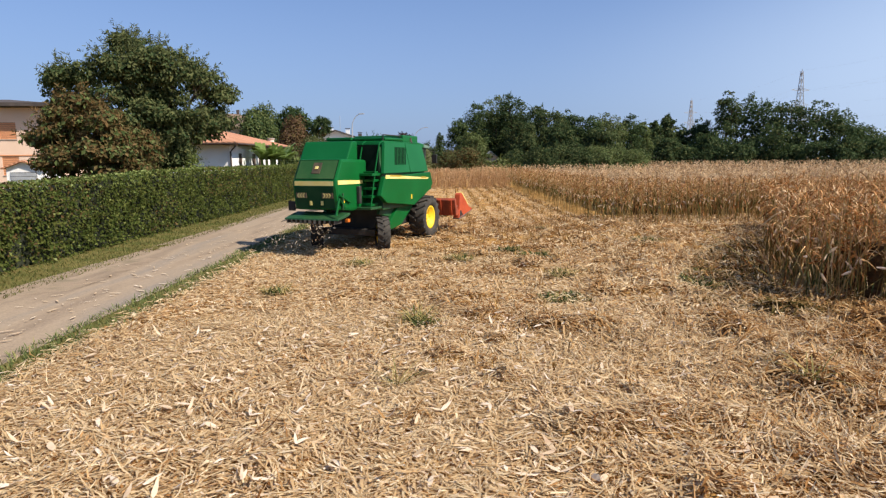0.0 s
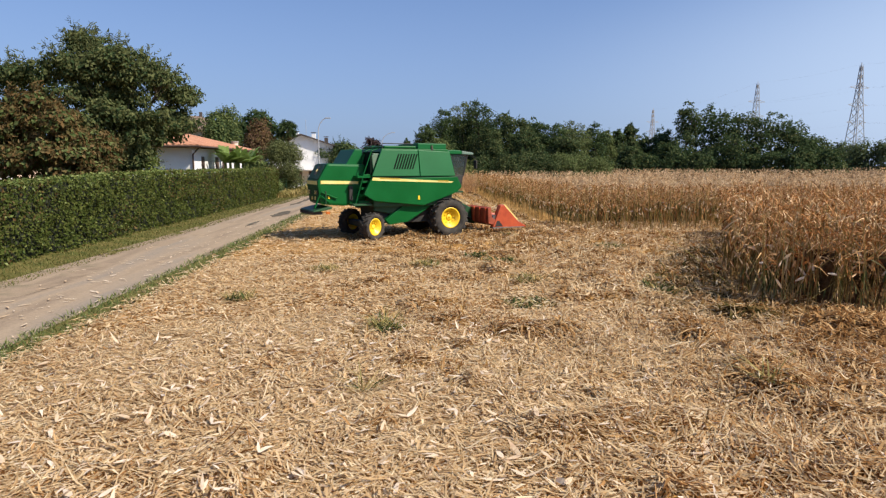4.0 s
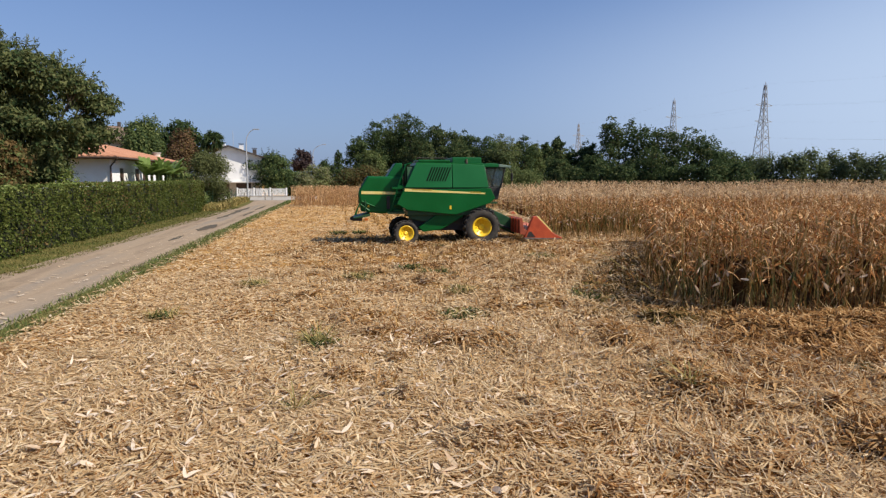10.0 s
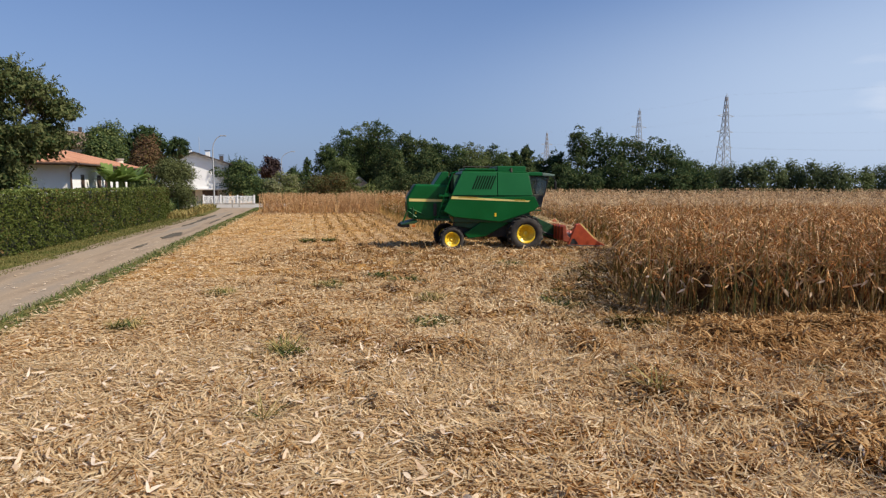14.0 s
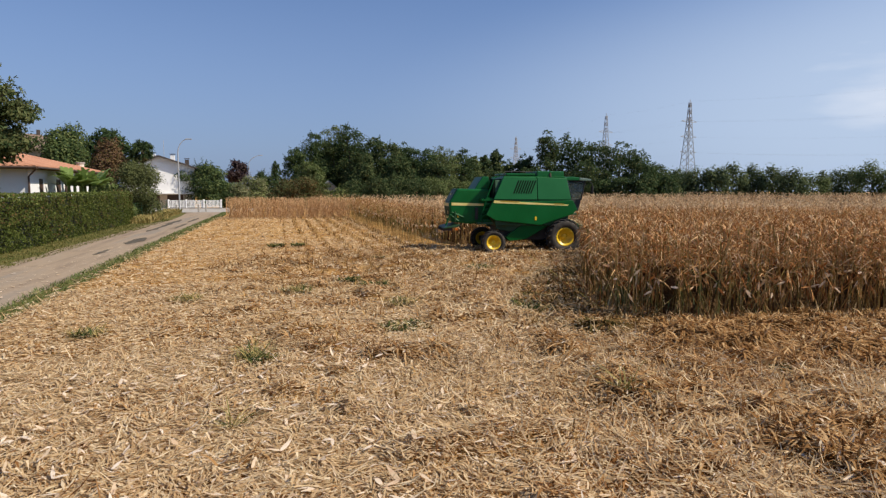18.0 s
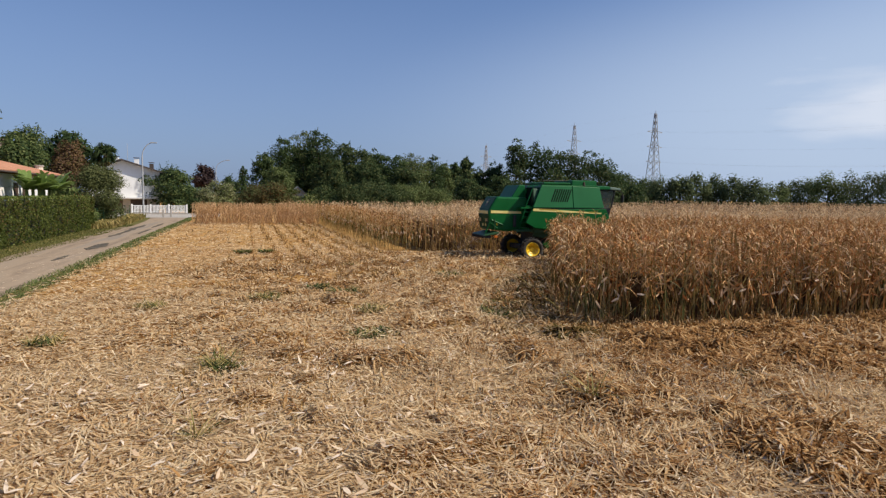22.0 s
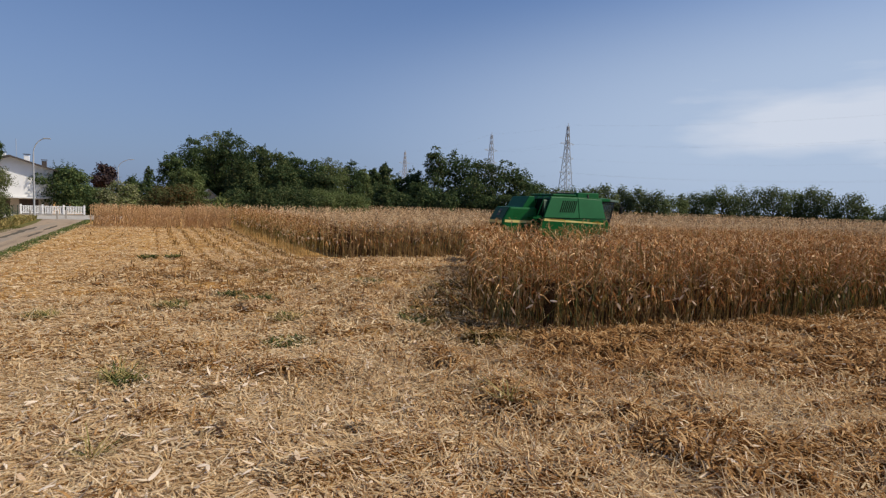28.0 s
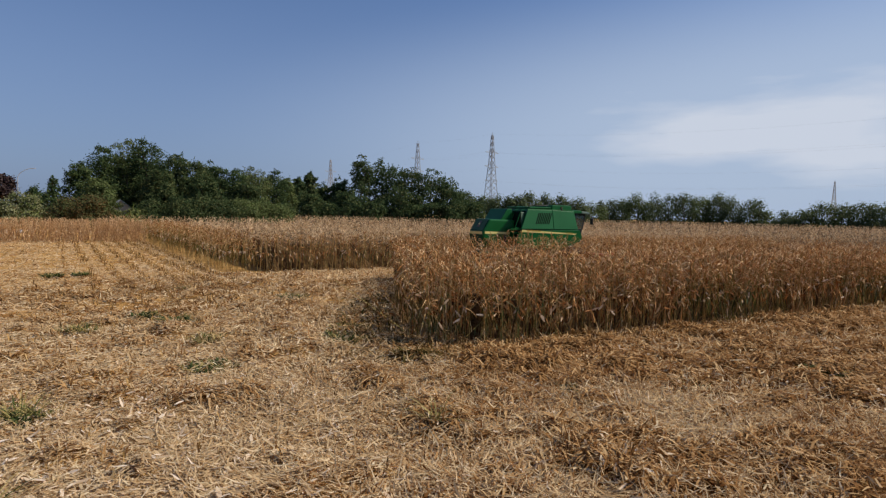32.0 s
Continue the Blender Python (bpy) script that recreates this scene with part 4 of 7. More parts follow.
tx = RNG.uniform(11.0, 23.0, 90)
ok = in_near(tx, near_edge(tx)[1] - 0.6)
heap = Heap()
maize(tx[ok], near_edge(tx[ok])[1] - RNG.uniform(0.05, 0.9, ok.sum()), 1.16, heap, 15, 0.10)
stand("maize_stand", heap, "taller dry maize plants at the stand's back edge", [M_corn_leaf, M_corn_low_shade, M_corn_stalk, M_husk, M_corn_green])

# far stand: its edges, then the tops further in
gx, gy = grid_points(6.3, 50, 25.5, 66, 0.22, 0.70)
fb, fa = cut_front(gx)
fa = fa + 3.0 * np.clip((9.6 - gx) / 2.8, 0, 1) ** 1.6       # a rounded, ragged corner
body = (gy > fa) & (gx > 7.0 + 0.45 * ripple(gx, gy, 3.0, 2))
edge = body & ((gy < fa + 2.2) | (gx < 9.4))
edge |= (gx > 31) & (gy > fb) & (gy <= fa + 1)
heap = Heap()
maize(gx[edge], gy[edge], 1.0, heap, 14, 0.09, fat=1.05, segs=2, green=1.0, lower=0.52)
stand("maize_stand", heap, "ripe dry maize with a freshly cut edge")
heap = Heap()
x2, y2 = grid_points(-4.9, 7.0, 62, 68, 0.24, 0.45, 0.14)
maize(x2, y2, 1.0, heap, 15, 0.20, fat=1.35, segs=2)
stand("maize_stand", heap, "ripe dry maize closing the far end of the cut strip", [M_corn_pale, M_corn_top, M_corn_pale, M_husk])
heap = Heap()
inner = body & ~edge & (np.hypot(gx, gy) < 60) & (RNG.random(len(gx)) < 0.42)
maize(gx[inner], gy[inner], 1.03, heap, 7, 0.08, top_only=True, fat=1.3, segs=2)


def far_tops(n, r0, r1, a0, a1, scale, leaves):
    x, y = scatter(n, r0, r1, a0, a1)
    ok_ = (y > cut_front(x)[1] + 1) & (x > 7.2) | (y > 67) & (x > -5)
    maize(x[ok_], y[ok_], scale, heap, leaves, 0.08, top_only=True, fat=r0 / 26, segs=2)


far_tops(3600, 50, 85, 3, 71, 1.08, 4)
far_tops(3900, 85, 160, 8, 71, 1.14, 3)
far_tops(2900, 160, 330, 18, 71, 1.25, 2)
stand("maize_tops", heap, "wide field of dry maize tops reaching to the trees", [M_corn_top, M_corn_leaf, M_corn_stalk, M_husk])


def canopy():
    """Dark sheets inside the far and near stands, below the tops: the shade among the leaves, put into colour."""
    V, Q = [], []
    xs = np.concatenate([[9.5], np.arange(9.9, 60, 1.5), np.geomspace(60, 420, 40)])
    ys = np.concatenate([np.arange(0, 1, 0.1), np.linspace(1, 40, 40)])
    for i, x in enumerate(xs):
        y0 = cut_front(min(x, 46.0))[1] + 2.1
        if x > 46:
            y0 = max(-200.0, near_edge(x)[0] + 1)
        far = 72 + max(0.0, x - 8) * 2.6
        for s in np.concatenate([[0.0], np.linspace(0, 1, 39)]):
            y = y0 + (min(far, 330.0) - y0) * s ** 1.6
            low = i == 0 or len(V) % 40 == 0
            V.append((x, y - (0.5 if low else 0.0), 0.03 if low else 1.42 + 0.10 * noise.noise((x * 0.6, y * 0.6, 0))))
    n = 40
    for i in range(len(xs) - 1):
        for j in range(n - 1):
            Q.append((i * n + j, (i + 1) * n + j, (i + 1) * n + j + 1, i * n + j + 1))
    ob = new("maize_canopy", quads("maize_canopy", V, Q, [M_inner_shade], smooth=True))
    tagged(ob, "dark brown sheet standing for the shaded leaf mass of the maize", "maize", kind="stuff")
    xs, ys = np.meshgrid(np.linspace(8.0, 46, 40), np.concatenate([[0.0, 0.002], np.linspace(0.08, 0.92, 10), [0.998, 1.0]]), indexing="ij")
    f, b = near_edge(xs)
    Y = f + 1.1 + (b - f - 2.2) * ys
    X = np.maximum(xs, left_edge(Y) + 1.1)
    Z = np.where((X <= left_edge(Y) + 1.101) | (ys == 0) | (ys == 1), 0.03, 1.18)
    V = np.stack([X, Y, Z], -1).reshape(-1, 3)
    i = np.arange(40 * 14).reshape(40, 14)
    Q = np.stack([i[:-1, :-1], i[1:, :-1], i[1:, 1:], i[:-1, 1:]], -1).reshape(-1, 4)
    tagged(new("maize_canopy", quads("maize_canopy", V, Q, [M_inner_shade])), "dark brown sheet standing for the shade inside the near maize", "maize", kind="stuff")


canopy()

# the swath that the machine takes: blocks of plants that go down before it
SWATH = []
for i, x in enumerate(np.arange(7.0, 31.0, 0.8)):
    fb0, fa0 = cut_front(x)
    px, py = grid_points(0, 0.8, fb0, fa0, 0.25, 0.72)
    heap = Heap()
    maize(px, py - fb0, 1.0, heap, 13, 0.08, fat=1.1, segs=2, green=1.0, lower=0.50)
    ob = new("maize_swath", heap.mesh("maize_swath", MAIZE_MATS))
    tagged(ob, "block of dry maize plants that the harvester lays down", "maize", "maize in the swath")
    SWATH.append((ob, x, fb0))

# ---------------- hedge ----------------
def hedge():
    x0, x1, y0, y1, h = -13.35, -11.95, -8.0, 56.0, 2.62
    top = thing("hedge", pose(0, 0, 0), "long clipped dark green garden hedge, bronze-tinted in places", "hedge")
    xs = [x0 + 0.12, x1 - 0.12]
    xs[1] = x1 - 0.34
    # plain box whose near-black colour stands for the shade behind the leaves
    part("core", box(xs[0], xs[1], 22.0, y1 - 0.1, 0.0, h - 0.16, 0, box(xs[0], xs[1], y0 + 0.1, 22.0, 0.0, h - 0.38)), M_hedge_core, top, "near-black box standing for the shade inside the hedge")
    rise = lambda y: np.interp(y, [10, 18, 30], [2.30, 2.37, 2.62])
    heap = Heap()
    for face, n in (("front", 66000), ("top", 20000), ("end", 3000), ("back", 3000)):
        y = y0 + (y1 - y0) * RNG.random(n) ** 1.15
        z = rise(y) * RNG.random(n) ** 0.9
        x = RNG.uniform(x0, x1, n)
        nor = np.zeros((n, 3))
        if face == "front":
            lump = 0.6 * ripple(y, z, 0.62, 1) + 0.5 * ripple(y, z, 0.27, 2)
            x = x1 + 0.10 * ripple(y, z, 2.4, 3) + 0.17 * lump + RNG.normal(0, 0.05, n) - 0.10 * (z / h - 0.5) ** 2
            nor[:, 0] = 1
            x = np.where((lump < -0.30) & (RNG.random(n) < 0.6), x - 0.20, x)
        elif face == "back":
            x, nor[:, 0] = x0 + RNG.normal(0, 0.04, n), -1
        elif face == "end":
            y, nor[:, 1] = y1 + RNG.normal(0, 0.06, n), 1
        else:
            z = rise(y) + 0.05 * np.array([noise.noise((a * 0.5, b, 5)) for a, b in zip(y, x)]) + RNG.normal(0, 0.035, n)
            nor[:, 2] = 1
        nor = unit(nor + [0, 0, 0.25] + RNG.normal(0, 0.62, (n, 3)))
        way = unit(np.cross(nor, RNG.normal(0, 1, (n, 3))))
        side = np.cross(nor, way)
        L = RNG.uniform(0.06, 0.14, n)
        V, Q = flakes(np.stack([x, y, z], -1), way, side, nor, L, L * 0.70, L * 0.12)
        heap.add(V, Q)
        # yellower towards the top: fresh growth, and the sunlit top put into the colour
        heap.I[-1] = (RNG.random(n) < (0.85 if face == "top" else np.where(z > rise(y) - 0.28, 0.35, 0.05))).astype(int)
        tint = ripple(y, z * 2, 3.0, 9)
        heap.I[-1][(tint > 0.05) & (RNG.random(n) < 0.14)] = 2
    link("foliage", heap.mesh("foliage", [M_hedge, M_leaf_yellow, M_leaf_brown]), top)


hedge()

# ---------------- trees and shrubs ----------------
def polar(az, d, z=0.0):
    return (d * math.sin(radians(az)), d * math.cos(radians(az)), z)


def leaf_cloud(blobs, n, size, long=1.0, hang=0.0, shell=0.55, tips=0.12, ruff=0.45):
    """Leaves in and on a set of uneven round masses (x, y, z, rx, rz)."""
    vol = np.array([b[3] ** 2 * b[4] for b in blobs]) ** 0.72
    pick = RNG.choice(len(blobs), n, p=vol / vol.sum())
    B = np.array(blobs)[pick]
    d = unit(RNG.normal(0, 1, (n, 3)))
    rad = RNG.uniform(shell, 1.0, n) ** 0.7
    wob = np.array([noise.noise((v[0] * 2.1 + k * 3.7, v[1] * 2.1, v[2] * 2.1)) for v, k in zip(d, pick)])
    wob2 = np.array([noise.noise((v[0] * 5.3 + k * 1.7, v[1] * 5.3, v[2] * 5.3)) for v, k in zip(d, pick)])
    rad = rad * (1 + 0.42 * wob + 0.32 * wob2) + (RNG.random(n) < tips) * np.abs(RNG.normal(0, 0.10, n))
    keep = (wob2 > -0.30) | (RNG.random(n) < 0.35)
    p = B[:, :3] + d * rad[:, None] * np.stack([B[:, 3], B[:, 3], B[:, 4]], -1)
    p, d = p[keep], d[keep]
    n = len(p)
    nor = unit(d * 0.9 + np.array([0, 0, 0.35]) + RNG.normal(0, ruff, (n, 3)))
    way = unit(np.cross(nor, RNG.normal(0, 1, (n, 3))) + np.array([0, 0, -hang]))
    side = unit(np.cross(nor, way))
    L = size * RNG.uniform(0.6, 1.35, n) * long
    return flakes(p, way, side, nor, L * 1.12, L * 0.85 / long, L * 0.1)


def tree(name, at_, blobs, trunk_r, trunk_h, n, size, mats, label, category="tree", group="", limbs=5, mix=None, hang=0.0, long=1.0, shell=0.45, sprays=30, ruff=0.45):
    """Tapered trunk, limbs into the masses of the crown, and a crown of single leaves."""
    top = thing(name, pose(*at_), label, category, group)
    bm = tube([(0, 0, -0.05), (0.03, 0.02, trunk_h * 0.5), (0.0, 0.06, trunk_h)], [trunk_r * 1.35, trunk_r, trunk_r * 0.75], 8)
    part("trunk", bm, M_bark, top)
    order = sorted(blobs, key=lambda b: -b[3])
    for b in order[:limbs]:
        tip = Vector((b[0], b[1], b[2] + b[4] * 0.4))
        root = Vector((0, 0.05, trunk_h * 0.92))
        mid = root.lerp(tip, 0.5) + Vector((0.1, -0.1, 0.25))
        bm = tube([root, mid, tip], [trunk_r * 0.6, trunk_r * 0.36, trunk_r * 0.12], 6)
        for k in range(4):
            e = tip + Vector((random.uniform(-1, 1) * b[3] * 0.8, random.uniform(-1, 1) * b[3] * 0.8, random.uniform(-0.6, 0.6) * b[4]))
            tube([mid.lerp(tip, 0.3 + 0.15 * k), e], [trunk_r * 0.2, trunk_r * 0.05], 4, bm)
        part("limb", bm, M_bark, top)
    heap = Heap()
    V, Q = leaf_cloud(blobs, n, size, long, hang, shell, ruff=ruff)
    heap.add(V, Q)
    if mix:
        heap.I[-1] = (RNG.random(len(Q)) < mix).astype(int)
    if sprays:                          # leafy shoots that stand out of the crown
        B = np.array(blobs)[RNG.integers(0, len(blobs), sprays)]
        d_ = unit(RNG.normal(0, 1, (sprays, 3)) + [0, 0, 0.6])
        p0 = B[:, :3] + d_ * np.stack([B[:, 3], B[:, 3], B[:, 4]], -1) * 0.85
        up_ = unit(d_ + [0, 0, 0.7])
        reach = np.maximum(B[:, 3], 0.9) * RNG.uniform(0.35, 0.85, sprays)
        s_ = RNG.random((sprays, 16))
        p = (p0[:, None] + up_[:, None] * (s_ * reach[:, None])[:, :, None]).reshape(-1, 3) + RNG.normal(0, size * 0.35, (sprays * 16, 3))
        w_ = unit(np.repeat(up_, 16, 0) * 0.5 + RNG.normal(0, 0.7, (len(p), 3)))
        L_ = size * RNG.uniform(0.6, 1.1, len(p)) * long
        V, Q = strips(p, w_, unit(np.cross(w_, RNG.normal(0, 1, (len(p), 3)))), w_, L_, L_ * 0.6 / long, 1, L_ * 0, 0.3)
        heap.add(V, Q)
    link("crown", heap.mesh("crown", mats), top)
    return top


def round_blobs(w, h0, h1, count, seed):
    """A crown of width w between two heights, out of uneven masses."""
    r = random.Random(seed)
    out = [(0, 0, (h0 + h1) / 2, w * 0.34, (h1 - h0) * 0.40), (w * r.uniform(-0.1, 0.1), 0, h0 + (h1 - h0) * 0.86, w * 0.19, (h1 - h0) * 0.15), (w * r.uniform(-0.2, 0.2), 0, h0 + (h1 - h0) * 0.74, w * 0.24, (h1 - h0) * 0.17)]
    for i in range(count):
        a, u = r.uniform(0, 2 * math.pi), r.uniform(0.1, 0.95)
        reach = w * 0.5 * (0.62 - 0.40 * abs(u - 0.42))
        out.append((math.cos(a) * reach, math.sin(a) * reach, h0 + (h1 - h0) * (0.12 + 0.74 * u), w * r.uniform(0.15, 0.24), (h1 - h0) * r.uniform(0.13, 0.20)))
    return out


def bough_blobs(left, right, depth, count, seed, turn, big=1.0):
    """Flat leafy tiers at the ends of boughs, inside a crown whose reach to either side is given by height."""
    r = random.Random(seed)
    zs, us = zip(*left)
    zr, ur = zip(*right)
    z0, z1 = zs[0], zs[-1]
    ca, sa = math.cos(radians(turn)), math.sin(radians(turn))
    out = []
    for k in range(count):
        z = r.uniform(z0, z1)
        lo, hi = float(np.interp(z, zs, us)), float(np.interp(z, zr, ur))
        c, half = (lo + hi) / 2, (hi - lo) / 2
        a = r.uniform(0, 2 * math.pi)
        q = r.uniform(0.35, 1.0) ** 0.5
        size = r.uniform(0.50, 0.95) * (0.6 if z > z1 - 0.9 * big else 1.0) * big
        u = c + math.cos(a) * max(half - size * 0.55, 0.1) * q
        v = math.sin(a) * depth * min(1.0, half / depth) * q
        out.append((u * ca - v * sa, u * sa + v * ca, z - 0.25 * q, size, size * r.uniform(0.42, 0.68)))
    return out


def wood_blobs(w, h0, h1, count, seed):
    """A wild, lopsided crown of width w between two heights, in leafy tiers."""
    r = random.Random(seed)
    h = h1 - h0
    side = [[(h0, w * 0.24), (h0 + h * r.uniform(0.25, 0.4), w * r.uniform(0.42, 0.60)), (h0 + h * r.uniform(0.6, 0.75), w * r.uniform(0.30, 0.48)), (h0 + h * 0.88, w * r.uniform(0.20, 0.32)), (h0 + h * 1.0, w * r.uniform(0.10, 0.18))] for _ in (0, 1)]
    big = w / 5.6
    out = bough_blobs([(z, -u) for z, u in side[0]], side[1], w * 0.42, count, seed, r.uniform(-20, 20), big)
    return out + [(0, 0, h0 + h * 0.42, w * 0.34, h * 0.34), (w * r.uniform(-0.1, 0.1), 0, h0 + h * 0.72, w * 0.26, h * 0.2)]


# the big tree and the bronze one behind the hedge
x, y, _ = polar(-25.5, 38)
crown = bough_blobs([(3.0, -2.0), (5.0, -3.1), (6.2, -4.6), (7.0, -5.5), (7.6, -6.0), (8.1, -4.4), (8.6, -3.3), (9.2, -2.3), (9.9, -1.4)],
                    [(3.0, 1.7), (4.0, 2.5), (5.0, 4.0), (6.0, 5.1), (7.0, 5.2), (7.6, 4.8), (8.2, 3.7), (8.8, 2.4), (9.4, 1.3), (9.9, -0.2)], 3.0, 150, 41, 25.5)
tree("tree", (x, y, 0), crown + [(0, 0, 5.4, 1.9, 1.7), (0.4, 0.3, 7.2, 1.5, 1.2)],
     0.2, 2.2, 56000, 0.135, [M_leaf_olive, M_leaf_dark], "broad green garden tree with a ragged tiered crown", mix=0.35, hang=0.4, long=1.5, sprays=620, shell=0.40, limbs=9)
x, y, _ = polar(-30.0, 33)
crown = bough_blobs([(2.5, -1.7), (3.4, -2.3), (4.4, -2.5), (5.4, -1.8), (6.1, -1.0)],
                    [(2.5, 2.8), (3.5, 3.1), (4.6, 2.9), (5.3, 2.1), (6.1, 0.2)], 1.9, 60, 17, 30.0)
tree("tree", (x, y, 0), crown + [(0.1, 0, 4.0, 1.3, 1.1)],
     0.12, 1.6, 26000, 0.15, [M_leaf_brown, M_leaf], "small tree with bronze autumn leaves behind the hedge", mix=0.28, hang=0.4, long=1.3, sprays=150, limbs=7)
for az, d, w, h0, h1, mats, n, s, lab in (
        (-22.0, 36, 2.2, 1.2, 3.2, [M_leaf_yellow], 1800, 0.16, "yellow-green shrub behind the hedge"),
        (-17.0, 72, 5.0, 2.5, 8.6, [M_leaf, M_leaf_dark], 7500, 0.22, "tall green tree behind the orange-roofed house"),
        (-16.4, 76, 4.6, 3.0, 9.8, [M_leaf, M_leaf_dark], 6000, 0.22, "slim green tree behind the houses"),
        (-13.6, 78, 6.0, 3.0, 9.5, [M_leaf_dark], 4000, 0.34, "dark green tree behind the rust-coloured one"),
        (-13.7, 70, 4.3, 2.3, 8.0, [M_leaf_red, M_leaf_brown], 9000, 0.16, "rust-brown leafed ornamental tree"),
        (-11.8, 65.5, 5.4, 0.9, 5.6, [M_leaf_olive], 20000, 0.12, "rounded grey-green olive shrub beside the lane"),
        (-12.4, 60.5, 1.9, 0.2, 1.7, [M_leaf, M_leaf_yellow], 1800, 0.12, "low green shrub growing through the wire fence"),
        (-11.4, 66.5, 2.2, 0.2, 1.6, [M_leaf, M_leaf_olive], 1800, 0.12, "low green shrub growing through the wire fence"),
        (-14.2, 61, 3.2, 1.4, 3.9, [M_leaf], 2600, 0.2, "green garden shrub behind the hedge"),
        (-6.5, 99, 8.8, 0.4, 6.7, [M_leaf_dark, M_leaf], 13000, 0.24, "dense dark bush behind the white fence"),
        (-4.6, 99, 3.0, 0.3, 2.4, [M_leaf_dark], 2000, 0.24, "clipped low evergreen by the forecourt"),
        (-3.5, 128, 5.0, 3.5, 8.6, [M_leaf_purple], 3200, 0.36, "purple-leafed tree beyond the lane's end"),
        (-2.2, 104, 5.4, 0.4, 5.0, [M_reed, M_leaf_yellow], 7600, 0.20, "pale grey-green reeds and bushes beyond the maize"),
        (-3.6, 100, 4.4, 0.3, 3.8, [M_reed, M_leaf_olive], 4000, 0.24, "pale grey-green bush beyond the maize"),
        (-4.6, 118, 7.0, 0.3, 4.2, [M_leaf_dark], 4000, 0.3, "low dark bush behind the fence"),
        (0.4, 97, 5.4, 0.4, 4.6, [M_leaf_olive, M_leaf_brown], 6000, 0.19, "grey-green bush turning brown"),
        (2.2, 94, 5.4, 0.4, 4.9, [M_leaf_brown, M_leaf_olive], 7000, 0.19, "bush with brownish leaves at the field's end"),
        (3.6, 96, 4.4, 0.4, 3.0, [M_leaf_olive], 2600, 0.26, "low bush at the field's end"),
        (5.4, 92, 4.4, 0.3, 3.2, [M_leaf_yellow, M_leaf_olive], 2600, 0.26, "low yellow-green bush at the field's end"),
        (-1.4, 150, 4.0, 2.0, 7.0, [M_leaf_dark], 1800, 0.4, "dark shrub far down the lane")):
    x, y, _ = polar(az, d)
    tree("tree" if h1 > 5.5 else "bush", (x, y, 0), round_blobs(w, h0 if h1 > 6.5 else -0.4, h1, 11, int(d * 10 + az)), 0.05 + 0.02 * w, h0 + 0.6, int(n * 1.12), s * 1.05, mats, lab,
         "tree" if h1 > 5.5 else "bush", "garden trees and bushes", 4, mix=0.4 if len(mats) > 1 else None)

# conifer
x, y, _ = polar(-0.3, 145)
tree("conifer", (x, y, 0), [(0, 0, 1.2 + i * 1.05, 3.0 * (1 - i / 8.3), 0.9) for i in range(8)], 0.15, 8.5, 3000, 0.4, [M_leaf_dark], "small dark pointed conifer", "conifer", limbs=3, hang=0.5)


def palm(az, d, h):
    x_, y_, _ = polar(az, d)
    top = thing("palm", pose(x_, y_, 0), "fan palm with a bare trunk beside the lane", "palm")
    part("trunk", tube([(0, 0, 0), (0.08, 0, h * 0.5), (0.03, 0, h)], [0.16, 0.12, 0.13], 8), M_bark, top)
    n = 900
    u = unit(RNG.normal(0, 1, (60, 3)) * [1, 1, 0.8] + [0, 0, 0.25])
    c = np.repeat(np.array([0.03, 0, h]) + u * RNG.uniform(0.35, 0.85, (60, 1)), 15, 0)
    f = np.repeat(u, 15, 0)
    way = unit(f + RNG.normal(0, 0.55, (n, 3)) + [0, 0, -0.15])
    side = unit(np.cross(way, RNG.normal(0, 1, (n, 3))))
    heap_ = Heap()
    V, Q = strips(c, way, side, np.tile([[0, 0, -1.0]], (n, 1)), np.full(n, 0.66), np.full(n, 0.09), 2, np.full(n, 0.25), 0.2)
    heap_.add(V, Q)
    link("crown", heap_.mesh("crown", [M_leaf_dark]), top)
    V, Q = strips(np.tile([[0.03, 0, h - 0.2]], (160, 1)), unit(np.stack([RNG.normal(0, 0.4, 160), RNG.normal(0, 0.4, 160), -np.ones(160)], -1)), unit(RNG.normal(0, 1, (160, 3))), np.tile([[0, 0, -1.0]], (160, 1)), np.full(160, 1.1), np.full(160, 0.1), 2, np.zeros(160), 0.3)
    heap_ = Heap()
    heap_.add(V, Q)
    link("frond_skirt", heap_.mesh("frond_skirt", [M_leaf_brown]), top, "hanging dry fronds")


palm(-11.15, 69.5, 6.85)


def banana(az, d):
    x_, y_, _ = polar(az, d)
    top = thing("banana_plant", pose(x_, y_, 0), "leafy green banana plant behind the hedge", "banana plant")
    for k in range(9):
        ox, oy = random.uniform(-0.5, 0.6), random.uniform(-2.2, 2.2)
        part("stem", tube([(ox, oy, 0), (ox, oy, 3.2)], [0.16, 0.10], 8), M_leaf_yellow, top)
        n = 9
        a = RNG.uniform(0, 2 * np.pi, n)
        way = unit(np.stack([np.cos(a) * 0.8, np.sin(a) * 0.8, RNG.uniform(0.3, 2.0, n)], -1))
        side = unit(np.stack([-np.sin(a), np.cos(a), 0 * a], -1))
        L = RNG.uniform(1.3, 2.4, n)
        V, Q = strips(np.tile([[ox, oy, 3.1]], (n, 1)), way, side, np.stack([np.cos(a) * .3, np.sin(a) * .3, 0 * a - 1], -1), L, np.full(n, 0.50), 5, L * RNG.uniform(0.15, 0.5, n), 0.3)
        for k_ in range(n):
            link("leaf", quads("leaf", V[k_ * 12:k_ * 12 + 12], Q[:5], [M_banana], smooth=True), top)


banana(-15.5, 52)

